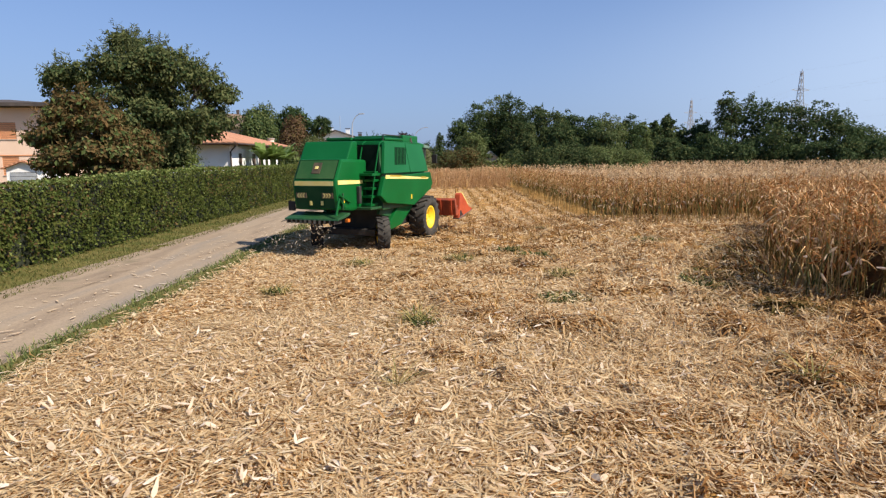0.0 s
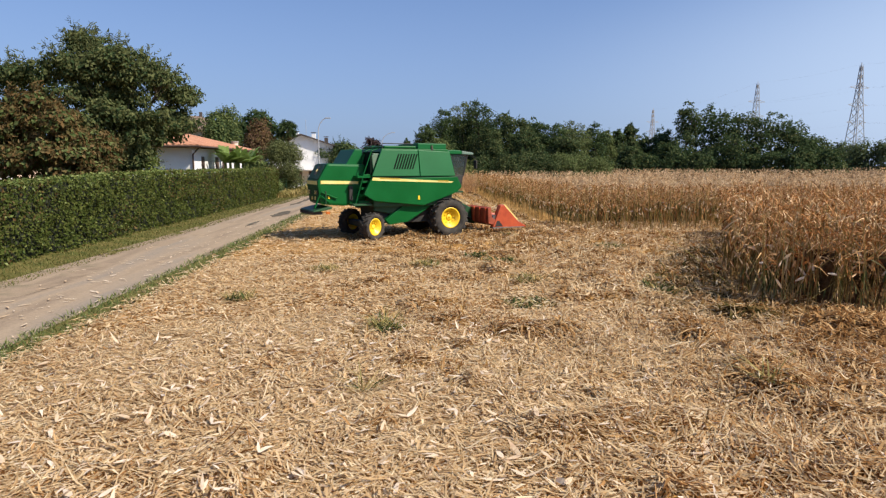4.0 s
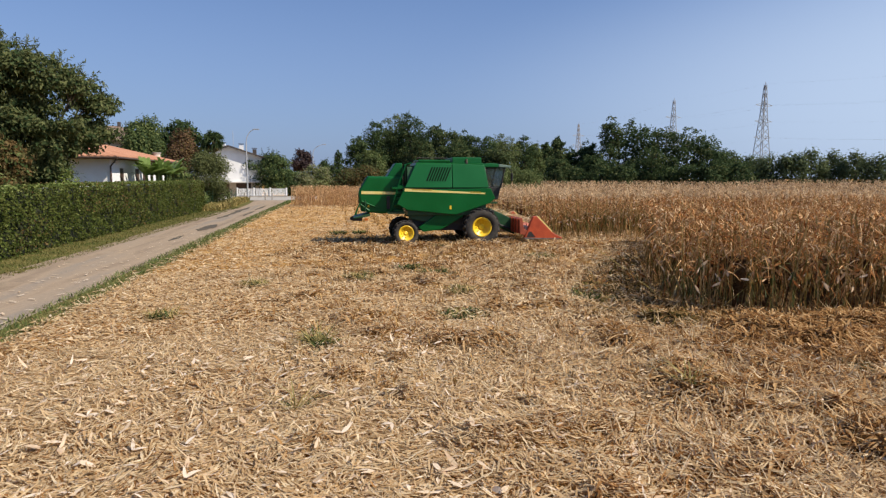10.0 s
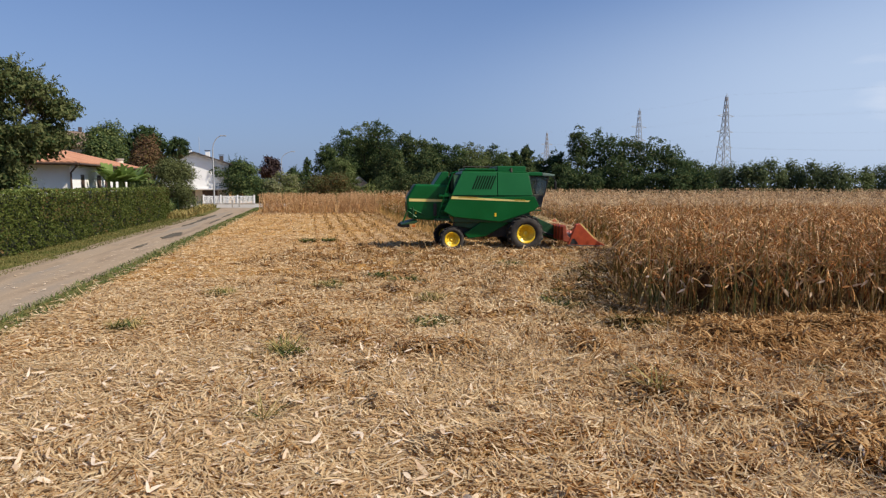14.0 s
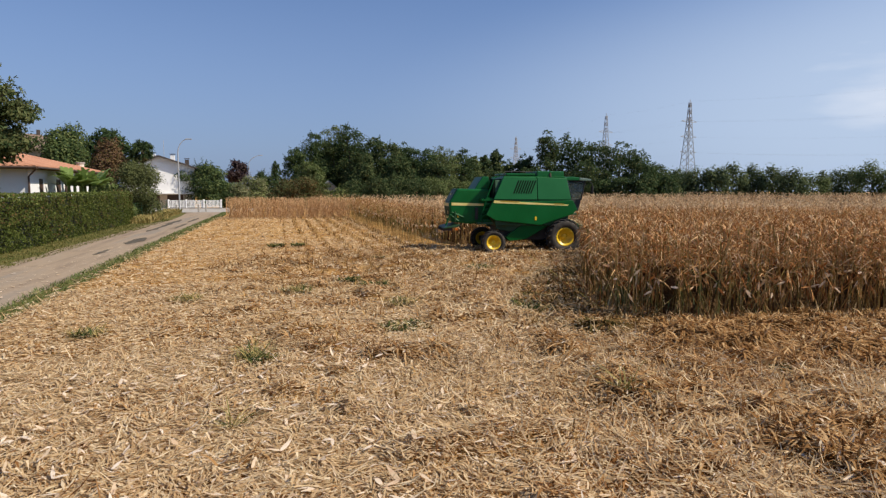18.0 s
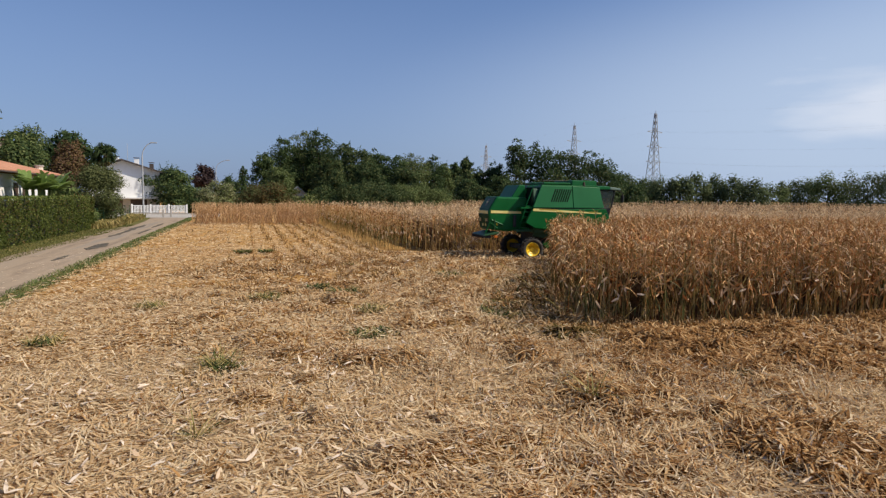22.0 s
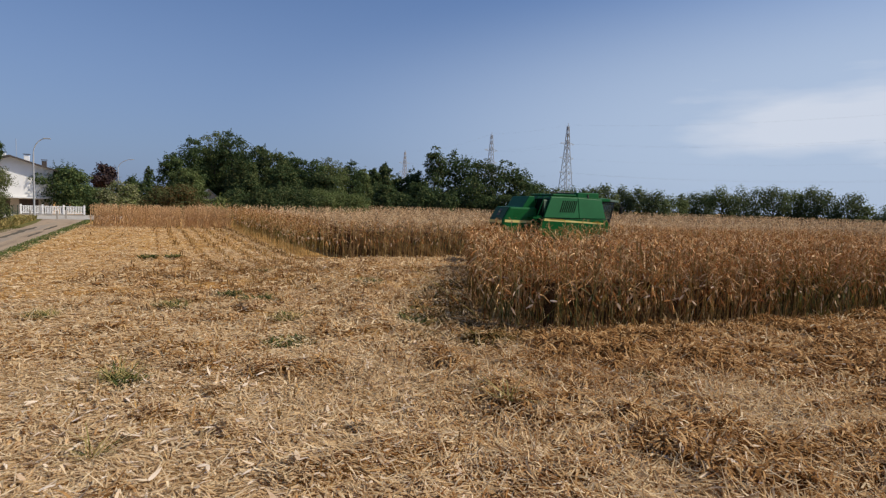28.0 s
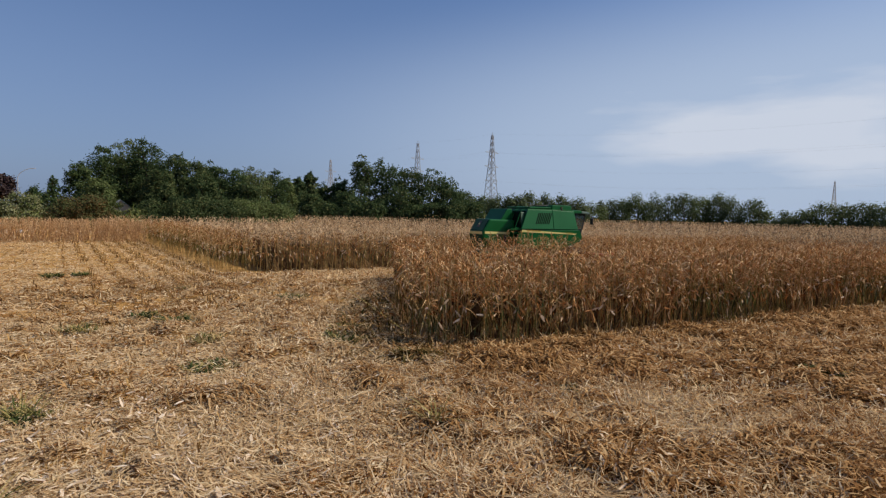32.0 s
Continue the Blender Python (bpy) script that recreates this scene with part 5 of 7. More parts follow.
# the wood at the field's end
r_ = random.Random(5)
for az, el, d, w in ((1.6, 3.7, 104, 5.5), (3.2, 4.9, 108, 7), (4.9, 5.7, 110, 8), (6.6, 5.6, 108, 8), (8.4, 5.1, 106, 8), (10.0, 4.8, 104, 7.5), (11.6, 4.4, 106, 7.5), (13.4, 4.1, 104, 7), (15.2, 4.1, 108, 7), (17.0, 3.7, 112, 6.5), (18.0, 3.0, 116, 5),
                     (2.8, 2.6, 99, 6), (7.4, 3.4, 100, 7), (11.0, 3.0, 98, 7), (14.6, 2.9, 100, 7), (4.0, 4.4, 119, 9), (5.8, 4.8, 120, 9.5), (4.9, 2.2, 112, 8), (7.6, 4.3, 118, 9)):
    x, y, _ = polar(az, d)
    h = 3 + d * math.tan(radians(el)) * r_.uniform(0.96, 1.07)
    tree("tree", (x, y, 0), wood_blobs(w * 1.12, 1.2, h, 46, int(az * 10)), 0.22, h * 0.35, 10000, 0.245, [M_leaf_dark if r_.random() < 0.85 else M_leaf, M_leaf_olive if r_.random() < 0.6 else M_leaf], "broadleaf tree in the wood beyond the maize", "tree", "wood beyond the field", 6, mix=r_.choice([0.1, 0.25, 0.45]))
for az, el, d, w in ((9.0, 1.1, 92, 5), (10.8, 1.4, 93, 5.5), (12.6, 1.0, 93, 5), (14.4, 1.1, 95, 6), (16.2, 0.9, 97, 5.5), (17.6, 0.8, 99, 5), (6.9, 0.9, 93, 4.5)):
    x, y, _ = polar(az, d)
    h = 3 + d * math.tan(radians(el))
    tree("bush", (x, y, 0), round_blobs(w * 1.2, 0.2, h, 8, int(az * 7)), 0.1, 1.0, 5200, 0.21, [M_leaf if r_.random() < 0.6 else M_leaf_dark, M_leaf_olive], "bush at the edge of the wood", "bush", "wood beyond the field", 4, mix=0.35)
# the taller clump with thin poplars
for az, el, d, w, far in ((19.0, 3.1, 165, 4, 0), (20.2, 3.6, 168, 4, 0), (21.3, 2.6, 172, 6, 0), (22.8, 3.2, 172, 7, 0), (24.8, 5.3, 170, 8, 0), (26.2, 5.0, 174, 9, 0), (27.8, 4.5, 172, 10, 0), (29.6, 4.4, 172, 9, 0), (31.4, 4.2, 168, 11, 0), (33.0, 3.5, 170, 10, 0), (34.6, 2.3, 176, 9, 0),
                          (20.0, 1.8, 160, 9, 0), (23.5, 2.2, 164, 10, 0), (28.5, 2.6, 164, 11, 0)):
    x, y, _ = polar(az, d)
    h = 3 + d * math.tan(radians(el)) * 1.03
    tree("tree", (x, y, 0), wood_blobs(w * 1.25, 1.0 if w > 5 else 5.0, h, 40, int(az * 13)), 0.25, h * 0.4, 4600, 0.47, [M_leaf_dark, M_leaf_olive], "tall tree in the clump beyond the maize", "tree", "clump beyond the field", 6, mix=r_.choice([0.1, 0.3]))
for az in np.arange(18.4, 36, 1.9):     # undergrowth below the clump
    x, y, _ = polar(az, 158 + r_.uniform(-3, 3))
    tree("bush", (x, y, 0), round_blobs(8.5, -0.5, r_.uniform(5.0, 7.0), 7, int(az * 17)), 0.1, 1.0, 1500, 0.5, [M_leaf_dark, M_leaf_olive], "dark bush below the tall trees", "bush", "clump beyond the field", 3, mix=0.2)
# the long belt on the horizon
az = 35.0
while az < 72:
    el = float(np.interp(az, [35, 39, 43, 45.5, 46.2, 47, 50, 57, 60, 61, 63, 64.2, 67, 76], [2.0, 2.0, 2.4, 1.8, 1.1, 1.6, 2.2, 2.3, 1.8, 1.0, 0.9, 1.6, 1.7, 1.7]))
    d = 265 if az < 46 else 335
    x, y, _ = polar(az, d + r_.uniform(-8, 14))
    h = 3 + d * math.tan(radians(el)) * r_.uniform(0.96, 1.14)
    tree("tree", (x, y, 0), round_blobs(15 if az < 46 else 19, -5.0, h * 1.04, 16, int(az * 11)), 0.3, h * 0.4, 3200, 0.74, [r_.choice([M_leaf_hazed, M_leaf_hazed, M_leaf]), M_leaf_olive], "tree in the belt on the horizon", "tree", "tree belt on the horizon", 4, mix=0.3, shell=0.25, sprays=0, ruff=0.15)
    az += 1.45 if az < 46 else 1.3
# ---------------- houses ----------------
def hip_roof(x0, x1, y0, y1, z, rise, over=0.6, thick=0.18):
    bm = bmesh.new()
    x0, x1, y0, y1 = x0 - over, x1 + over, y0 - over, y1 + over
    half = min(x1 - x0, y1 - y0) / 2
    if x1 - x0 > y1 - y0:
        a, b = (x0 + half, (y0 + y1) / 2), (x1 - half, (y0 + y1) / 2)
    else:
        a, b = ((x0 + x1) / 2, y0 + half), ((x0 + x1) / 2, y1 - half)
    lo = [bm.verts.new((x, y, z - thick)) for x, y in ((x0, y0), (x1, y0), (x1, y1), (x0, y1))]
    hi = [bm.verts.new((x, y, z)) for x, y in ((x0, y0), (x1, y0), (x1, y1), (x0, y1))]
    A, B = bm.verts.new((*a, z + rise)), bm.verts.new((*b, z + rise))
    bm.faces.new(lo[::-1])
    for i in range(4):
        bm.faces.new((lo[i], lo[(i + 1) % 4], hi[(i + 1) % 4], hi[i]))
    if x1 - x0 > y1 - y0:
        for f in ((hi[0], hi[1], B, A), (hi[1], hi[2], B), (hi[2], hi[3], A, B), (hi[3], hi[0], A)):
            bm.faces.new(f)
    else:
        for f in ((hi[0], hi[1], A), (hi[1], hi[2], B, A), (hi[2], hi[3], B), (hi[3], hi[0], A, B)):
            bm.faces.new(f)
    return bm


def walls(house, x0, x1, y0, y1, z0, z1, holes, material, label="", t=0.3):
    """Four walls with thickness; holes are (side, from, to, low, high) and go through the wall."""
    for side, a0, a1 in (("s", x0, x1), ("n", x0, x1), ("w", y0 + t, y1 - t), ("e", y0 + t, y1 - t)):
        cuts = [h[1:] for h in holes if h[0] == side]
        us = sorted({a0, a1, *(h[0] for h in cuts), *(h[1] for h in cuts)})
        zs = sorted({z0, z1, *(h[2] for h in cuts), *(h[3] for h in cuts)})
        lo = {"s": y0, "n": y1 - t, "w": x0, "e": x1 - t}[side]
        bm, known = bmesh.new(), {}

        def corner(i, j, k):
            if (i, j, k) not in known:
                w_ = lo + t * k
                known[i, j, k] = bm.verts.new((us[i], w_, zs[j]) if side in "sn" else (w_, us[i], zs[j]))
            return known[i, j, k]

        def solid(i, j):
            if not (0 <= i < len(us) - 1 and 0 <= j < len(zs) - 1):
                return False
            u, z = (us[i] + us[i + 1]) / 2, (zs[j] + zs[j + 1]) / 2
            return not any(h[0] < u < h[1] and h[2] < z < h[3] for h in cuts)

        for i in range(len(us) - 1):
            for j in range(len(zs) - 1):
                if not solid(i, j):
                    continue
                for k in (0, 1):
                    bm.faces.new([corner(i, j, k), corner(i + 1, j, k), corner(i + 1, j + 1, k), corner(i, j + 1, k)])
                for di, dj, p, q in ((-1, 0, (i, j), (i, j + 1)), (1, 0, (i + 1, j), (i + 1, j + 1)), (0, -1, (i, j), (i + 1, j)), (0, 1, (i, j + 1), (i + 1, j + 1))):
                    if not solid(i + di, j + dj):
                        bm.faces.new([corner(*p, 0), corner(*q, 0), corner(*q, 1), corner(*p, 1)])
        part("wall", bm, material, house, label)


def opening(house, side, u0, u1, l, h, x0, x1, y0, y1, fill, label=""):
    """What fills a hole: a leaf with slats, a little behind the wall's face, with a sill."""
    bm = box(u0, u1, y0 + 0.09, y0 + 0.13, l, h) if side == "s" else box(x1 - 0.13, x1 - 0.09, u0, u1, l, h)
    w = part("window", bm, M_shutter, house, label)
    n = max(3, int((h - l) / 0.16))
    for k in range(n):
        a, b = l + (h - l) * k / n, l + (h - l) * (k + 0.88) / n
        bm = box(u0, u1, y0 + 0.03, y0 + 0.07, a, b) if side == "s" else box(x1 - 0.07, x1 - 0.03, u0, u1, a, b)
        part("slat", bm, fill, w)
    bm = box(u0 - 0.05, u1 + 0.05, y0 - 0.06, y0 + 0.05, l - 0.06, l) if side == "s" else box(x1 - 0.05, x1 + 0.06, u0 - 0.05, u1 + 0.05, l - 0.06, l)
    part("sill", bm, M_concrete, w)


def place(az, d):
    return d * math.sin(radians(az)), d * math.cos(radians(az))


def house_orange():
    h = thing("house", pose(-15.8, 45.3, 0), "white one-storey house with an orange tiled hip roof and brown shutters", "house")
    x0, x1, y0, y1, z1 = -8.6, 0.0, 0.0, 15.4, 4.2
    holes = [("e", 1.9, 2.7, 1.5, 3.6), ("e", 5.2, 6.2, 1.5, 3.6), ("e", 7.0, 7.7, 1.2, 3.75), ("e", 11.0, 12.2, 1.5, 3.6), ("s", -6.4, -5.2, 1.9, 3.4)]
    walls(h, x0, x1, y0, y1, 0, z1, holes, M_white)
    for s, a, b, l, t in holes:
        opening(h, s, a, b, l, t, x0, x1, y0, y1, M_shutter, "closed brown shutters")
    part("roof", hip_roof(x0, x1, y0, y1, z1 + 0.22, 1.35, 0.75), M_tile, h, "orange clay tiles")
    part("gutter", tube([(x1 + 0.82, y0 - 0.8, z1 + 0.08), (x1 + 0.82, y1 + 0.75, z1 + 0.08)], 0.08, 6), M_shutter, h, "dark brown gutter")
    part("gutter", tube([(x0 - 0.75, y0 - 0.82, z1 + 0.08), (x1 + 0.82, y0 - 0.82, z1 + 0.08)], 0.08, 6), M_shutter, h, "dark brown gutter")
    part("downpipe", tube([(x1 + 0.75, y0 - 0.75, z1), (x1 + 0.08, y0 - 0.08, z1 - 0.5), (x1 + 0.08, y0 - 0.08, 0)], 0.06, 6), M_shutter, h, "dark brown downpipe")
    ch = part("chimney", tube([(-1.0, 14.6, z1 - 0.3), (-1.0, 14.6, z1 + 0.9)], 0.30, 12), M_cream, h, "round masonry chimney")
    part("chimney_cap", tube([(-1.0, 14.6, z1 + 0.9), (-1.0, 14.6, z1 + 1.02)], 0.37, 12), M_concrete, ch)


def gable_house():
    h = thing("house", pose(-16.7, 97.0, 0, 0, 0, 4), "white two-storey house with a shallow gable and dark eaves", "house")
    x0, x1, y0, y1 = -5.0, 4.6, 0.0, 9.0
    ez, az_ = 6.0, 7.55
    bm = prism([(x0, 2.2), (x1, 2.2), (x1, ez), ((x0 + x1) / 2, az_), (x0, ez)], y0, y1)
    part("wall", bm, M_white, h, "white plaster upper storey")
    walls(h, x0 + 0.5, x1 - 0.6, y0 + 1.4, y1, 0, 2.2, [("s", -3.2, -0.4, 0.0, 2.0), ("s", 0.6, 2.8, 0.0, 2.0)], M_cream, "ground floor wall under the overhang")
    for a, b in ((-3.2, -0.4), (0.6, 2.8)):
        part("garage_door", box(a, b, y0 + 1.5, y0 + 1.56, 0, 2.0), M_shutter, h)
    for sx in (x0 + 0.3, x1 - 0.3):
        part("pillar", box(sx - 0.18, sx + 0.18, y0, y0 + 0.36, 0, 2.2), M_white, h)
    mid = (x0 + x1) / 2
    for s, xe in ((-1, x0 - 0.7), (1, x1 + 0.7)):
        drop = (az_ - ez) / (mid - x0) * abs(xe - mid)
        part("roof", prism([(mid, az_ + 0.02), (xe, az_ - drop + 0.02), (xe, az_ - drop + 0.2), (mid, az_ + 0.24)], y0 - 0.8, y1 + 0.6), M_roof_dark, h, "dark roof slope with wide eaves")
    part("balcony", box(x0 + 0.2, x1 - 0.4, y0 - 0.5, y0 - 0.003, 2.15, 2.35), M_white, h)
    for cx, cw, ct in ((-1.2, 0.24, 8.15), (1.4, 0.30, 8.0), (3.4, 0.28, 7.35)):
        c = part("chimney", box(cx - cw, cx + cw, y0 + 3, y0 + 3.7, 6.6, ct), M_white if cx < 3 else M_roof_dark, h)
        part("chimney_cap", box(cx - cw - 0.1, cx + cw + 0.1, y0 + 2.9, y0 + 3.8, ct + 0.12, ct + 0.2), M_roof_dark, c)
    part("antenna", tube([(0.2, 3.4, 7.3), (0.2, 3.4, 10.2)], 0.03, 5), M_grey, h)
    part("downpipe", tube([(x1 + 0.06, y0 - 0.06, ez - 0.3), (x1 + 0.06, y0 - 0.06, 2.2)], 0.06, 6), M_shutter, h)


def brown_house():
    x, y = place(-19.6, 84)
    h = thing("house", pose(x, y, 0, 0, 0, 15), "two-storey house with a brown tiled roof behind the trees", "house")
    holes = [("s", -3.5, -2.3, 4.6, 6.2), ("s", 1.2, 2.4, 4.6, 6.2), ("s", -3.5, -2.3, 1.2, 2.8)]
    walls(h, -6, 6, 0, 9, 0, 7.2, holes, M_cream)
    for s, a, b, l, t in holes:
        opening(h, s, a, b, l, t, -6, 6, 0, 9, M_shutter)
    part("roof", hip_roof(-6, 6, 0, 9, 7.4, 2.0, 0.8), M_tile_brown, h, "brown clay tiles")
    part("chimney", box(1.35, 1.75, 4.2, 4.6, 8.4, 9.9), M_roof_dark, h)


def pink_house():
    x, y = place(-33.2, 66)
    h = thing("house", pose(x, y, 0, 0, 0, 8), "pink plastered two-storey house with orange blinds and dark eaves", "house")
    x0, x1, y0, y1 = -13.0, 0.0, 0.0, 10.0
    holes = [("s", -3.5, -2.1, 5.1, 6.6), ("s", -6.9, -5.5, 5.1, 6.6), ("s", -3.5, -2.1, 1.9, 3.6), ("e", 2.0, 3.2, 5.1, 6.6)]
    walls(h, x0, x1, y0, y1, 0, 7.9, holes, M_pink)
    for s, a, b, l, t in holes:
        opening(h, s, a, b, l, t, x0, x1, y0, y1, M_blind, "lowered orange roller blind")
    part("roof", hip_roof(x0, x1, y0, y1, 8.25, 0.8, 1.2, 0.30), M_roof_dark, h, "dark eaves and low roof")
    part("band", box(x0 - 0.05, x1 + 0.05, y0 - 0.05, y0 - 0.003, 3.62, 3.74), M_blind, h)


def garage():
    x, y = place(-34.6, 56)
    h = thing("garage", pose(x, y, 0, 0, 0, 12), "small white garage with a tiled gable roof and grey door", "garage")
    w = 1.2
    bm = prism([(-w, 0), (w, 0), (w, 2.62), (0, 3.08), (-w, 2.62)], 0, 4)
    part("wall", bm, M_white, h)
    for s in (-1, 1):
        part("roof", prism([(0, 3.10), (s * (w + 0.25), 2.54), (s * (w + 0.25), 2.64), (0, 3.22)], -0.3, 4.3), M_tile, h, "orange tiles")
    dr = part("door", box(-0.94, 0.87, -0.03, -0.004, 0.03, 2.3), M_black, h, "grey sectional door")
    for k in range(8):
        part("panel", box(-0.92, 0.85, -0.06, -0.03, 0.05 + k * 0.28, 0.30 + k * 0.28), M_grey, dr)


house_orange()
gable_house()
brown_house()
pink_house()
garage()
x, y = place(4.5, 101)
shed = thing("shed", pose(x, y, 0), "small pale shed half hidden in the wood", "shed")
part("wall", prism([(-1.3, 0), (1.3, 0), (1.3, 3.1), (0, 4.2), (-1.3, 3.1)], 0, 3), M_cream, shed)
for s in (-1, 1):
    part("roof", prism([(0, 4.22), (s * 1.6, 2.9), (s * 1.6, 3.02), (0, 4.36)], -0.3, 3.3), M_grey, shed)

# ---------------- street lamps, fence, pylons ----------------
def street_lamp(x, y, h, reach, turn):
    s = thing("street_lamp", pose(x, y, 0, 0, 0, turn), "tall grey street lamp with a curved arm", "street lamp", "street lamps")
    pts = [(0, 0, 0), (0, 0, h * 0.55), (0, 0, h * 0.78)] + [(reach * (1 - math.cos(a)), 0, h * 0.78 + h * 0.20 * math.sin(a)) for a in np.linspace(0.2, 1.35, 7)]
    part("pole", tube(pts, [0.10, 0.085, 0.07] + [0.05] * 7, 8), M_grey, s)
    e = pts[-1]
    part("lamp_head", box(e[0] - 0.1, e[0] + 0.62, -0.13, 0.13, e[2] - 0.06, e[2] + 0.08, 0.03), M_grey, s)
    part("base", box(-0.18, 0.18, -0.18, 0.18, 0, 0.25, 0.02), M_concrete, s)


street_lamp(-12.0, 81.5, 9.3, 1.35, 0)
street_lamp(-5.6, 126.0, 9.8, 2.6, 0)


def white_fence():
    f = thing("fence", pose(-14.9, 91.5, 0, 0, 0, 2), "low white railing fence at the lane's end", "fence")
    slat = box(-0.05, 0.05, -0.02, 0.02, 0.3, 1.3).copy()
    me = bpy.data.meshes.new("slat")
    slat.to_mesh(me)
    me.materials.append(M_white)
    pm = bpy.data.meshes.new("post")
    box(-0.1, 0.1, -0.1, 0.1, 0, 1.45, 0.01).to_mesh(pm)
    pm.materials.append(M_white)
    for k in range(4):
        link("post", pm, f).location = (k * 2.3, 0, 0)
    for k in range(38):
        if (k * 0.18) % 2.3 > 0.1:
            link("slat", me, f).location = (k * 0.18 + 0.1, 0, 0)
    for k in range(8):
        a_, b_ = 0.12 + k * 0.86, 0.88 + k * 0.86
        part("brace", prism([(a_, 0.42), (b_, 1.14), (b_, 1.20), (a_, 0.48)], 0.03, 0.06), M_white, f)
    for z in (0.35, 1.2):
        part("rail", box(0, 6.9, -0.035, 0.035, z, z + 0.07), M_white, f)
    part("base_wall", box(-0.2, 7.0, -0.12, 0.12, 0, 0.25), M_concrete, f)
    for x_, y_ in ((-12.2, 80.2), (-9.7, 80.6), (-9.0, 82.0)):
        b = thing("bollard", pose(x_, y_, 0), "short pale concrete bollard beside the lane", "bollard", "bollards by the lane")
        part("post", box(-0.11, 0.11, -0.11, 0.11, 0, 1.0, 0.03), M_concrete, b)


white_fence()


def wire_fence():
    f = thing("fence", pose(0, 0, 0), "green wire fence past the end of the hedge", "fence")
    for k in range(9):
        part("post", tube([(-12.6, 55 + k * 2.6, 0), (-12.6, 55 + k * 2.6, 1.6)], 0.03, 5), M_green_dark, f)
    for z in np.arange(0.15, 1.6, 0.24):
        part("wire", tube([(-12.6, 55, z), (-12.6, 75.8, z)], 0.012, 4), M_green_dark, f)


wire_fence()


def pylon(az, d, h, turn, arms=3):
    x_, y_ = place(az, d)
    p = thing("pylon", pose(x_, y_, 0, 0, 0, turn), "grey steel lattice pylon of a power line", "pylon", "power line pylons")
    w = lambda z: 0.36 + 2.9 * max(0.0, 1 - z / (h * 0.93)) ** 1.0 if z < h * 0.70 else 0.36 + 0.92 * max(0.0, (h - z) / (h * 0.30)) * 0.75
    zs = [h * k / 14 for k in range(15)]
    t = 0.15
    for sx in (-1, 1):
        for sy in (-1, 1):
            part("leg", tube([(sx * w(z), sy * w(z), z) for z in zs], t, 4), M_pylon, p)
    bm = bmesh.new()
    for a, b in zip(zs, zs[1:]):
        for s in (-1, 1):
            for c0, c1 in (((-w(a), s * w(a), a), (w(b), s * w(b), b)), ((w(a), s * w(a), a), (-w(b), s * w(b), b)), ((s * w(a), -w(a), a), (s * w(b), w(b), b)), ((s * w(a), w(a), a), (s * w(b), -w(b), b))):
                tube([c0, c1], t * 0.55, 3, bm)
    part("bracing", bm, M_pylon, p)
    for k in range(arms):
        z = h * (0.70 - 0.0 - 0.16 * k) if arms > 1 else h * 0.7
        z = h * (0.80, 0.64, 0.48)[k]
        for s in (-1, 1):
            bm = tube([(s * w(z), 0, z - 0.5), (s * 5.2, 0, z)], t, 4)
            tube([(s * 5.2, 0, z), (s * w(z), 0, z + 0.9), (s * w(z), 0, z - 0.5)], t * 0.8, 4, bm)
            part("cross_arm", bm, M_pylon, p)
    part("peak", tube([(0, 0, h - 0.2), (0, 0, h + 1.2)], 0.12, 4), M_pylon, p)
    return x_, y_


pa = pylon(37.1, 300, 43.0, 15)
pb = pylon(30.1, 345, 43.5, 15)
pc = pylon(22.0, 470, 43.0, 15)
pz = pylon(65.5, 680, 43.0, 40)


def wires(p, q, hs, sag):
    w = thing("power_lines", pose(0, 0, 0), "thin power cables slung between the pylons", "power lines")
    for h0, h1, off in hs:
        pts = []
        for s in np.linspace(0, 1, 22):
            pts.append((p[0] + (q[0] - p[0]) * s + off, p[1] + (q[1] - p[1]) * s, h0 + (h1 - h0) * s - sag * 4 * s * (1 - s)))
        part("cable", tube(pts, 0.010, 4), M_pylon, w)


wires(pa, (250.0, -20.0), ((43.5, 44, 0), (34.4, 36, 4), (34.4, 36, -4), (27.5, 29, 4), (20.6, 24, 4), (20.6, 24, -4)), 7.0)
wires(pa, pb, ((43.5, 44, 0), (34.4, 34.4, 4), (34.4, 34.4, -4), (27.5, 27.5, 4), (20.6, 20.6, 4)), 1.0)
wires(pb, pc, ((44, 43.5, 0), (34.8, 34.4, 4), (34.8, 34.4, -4), (27.8, 27.5, 4)), 3.0)

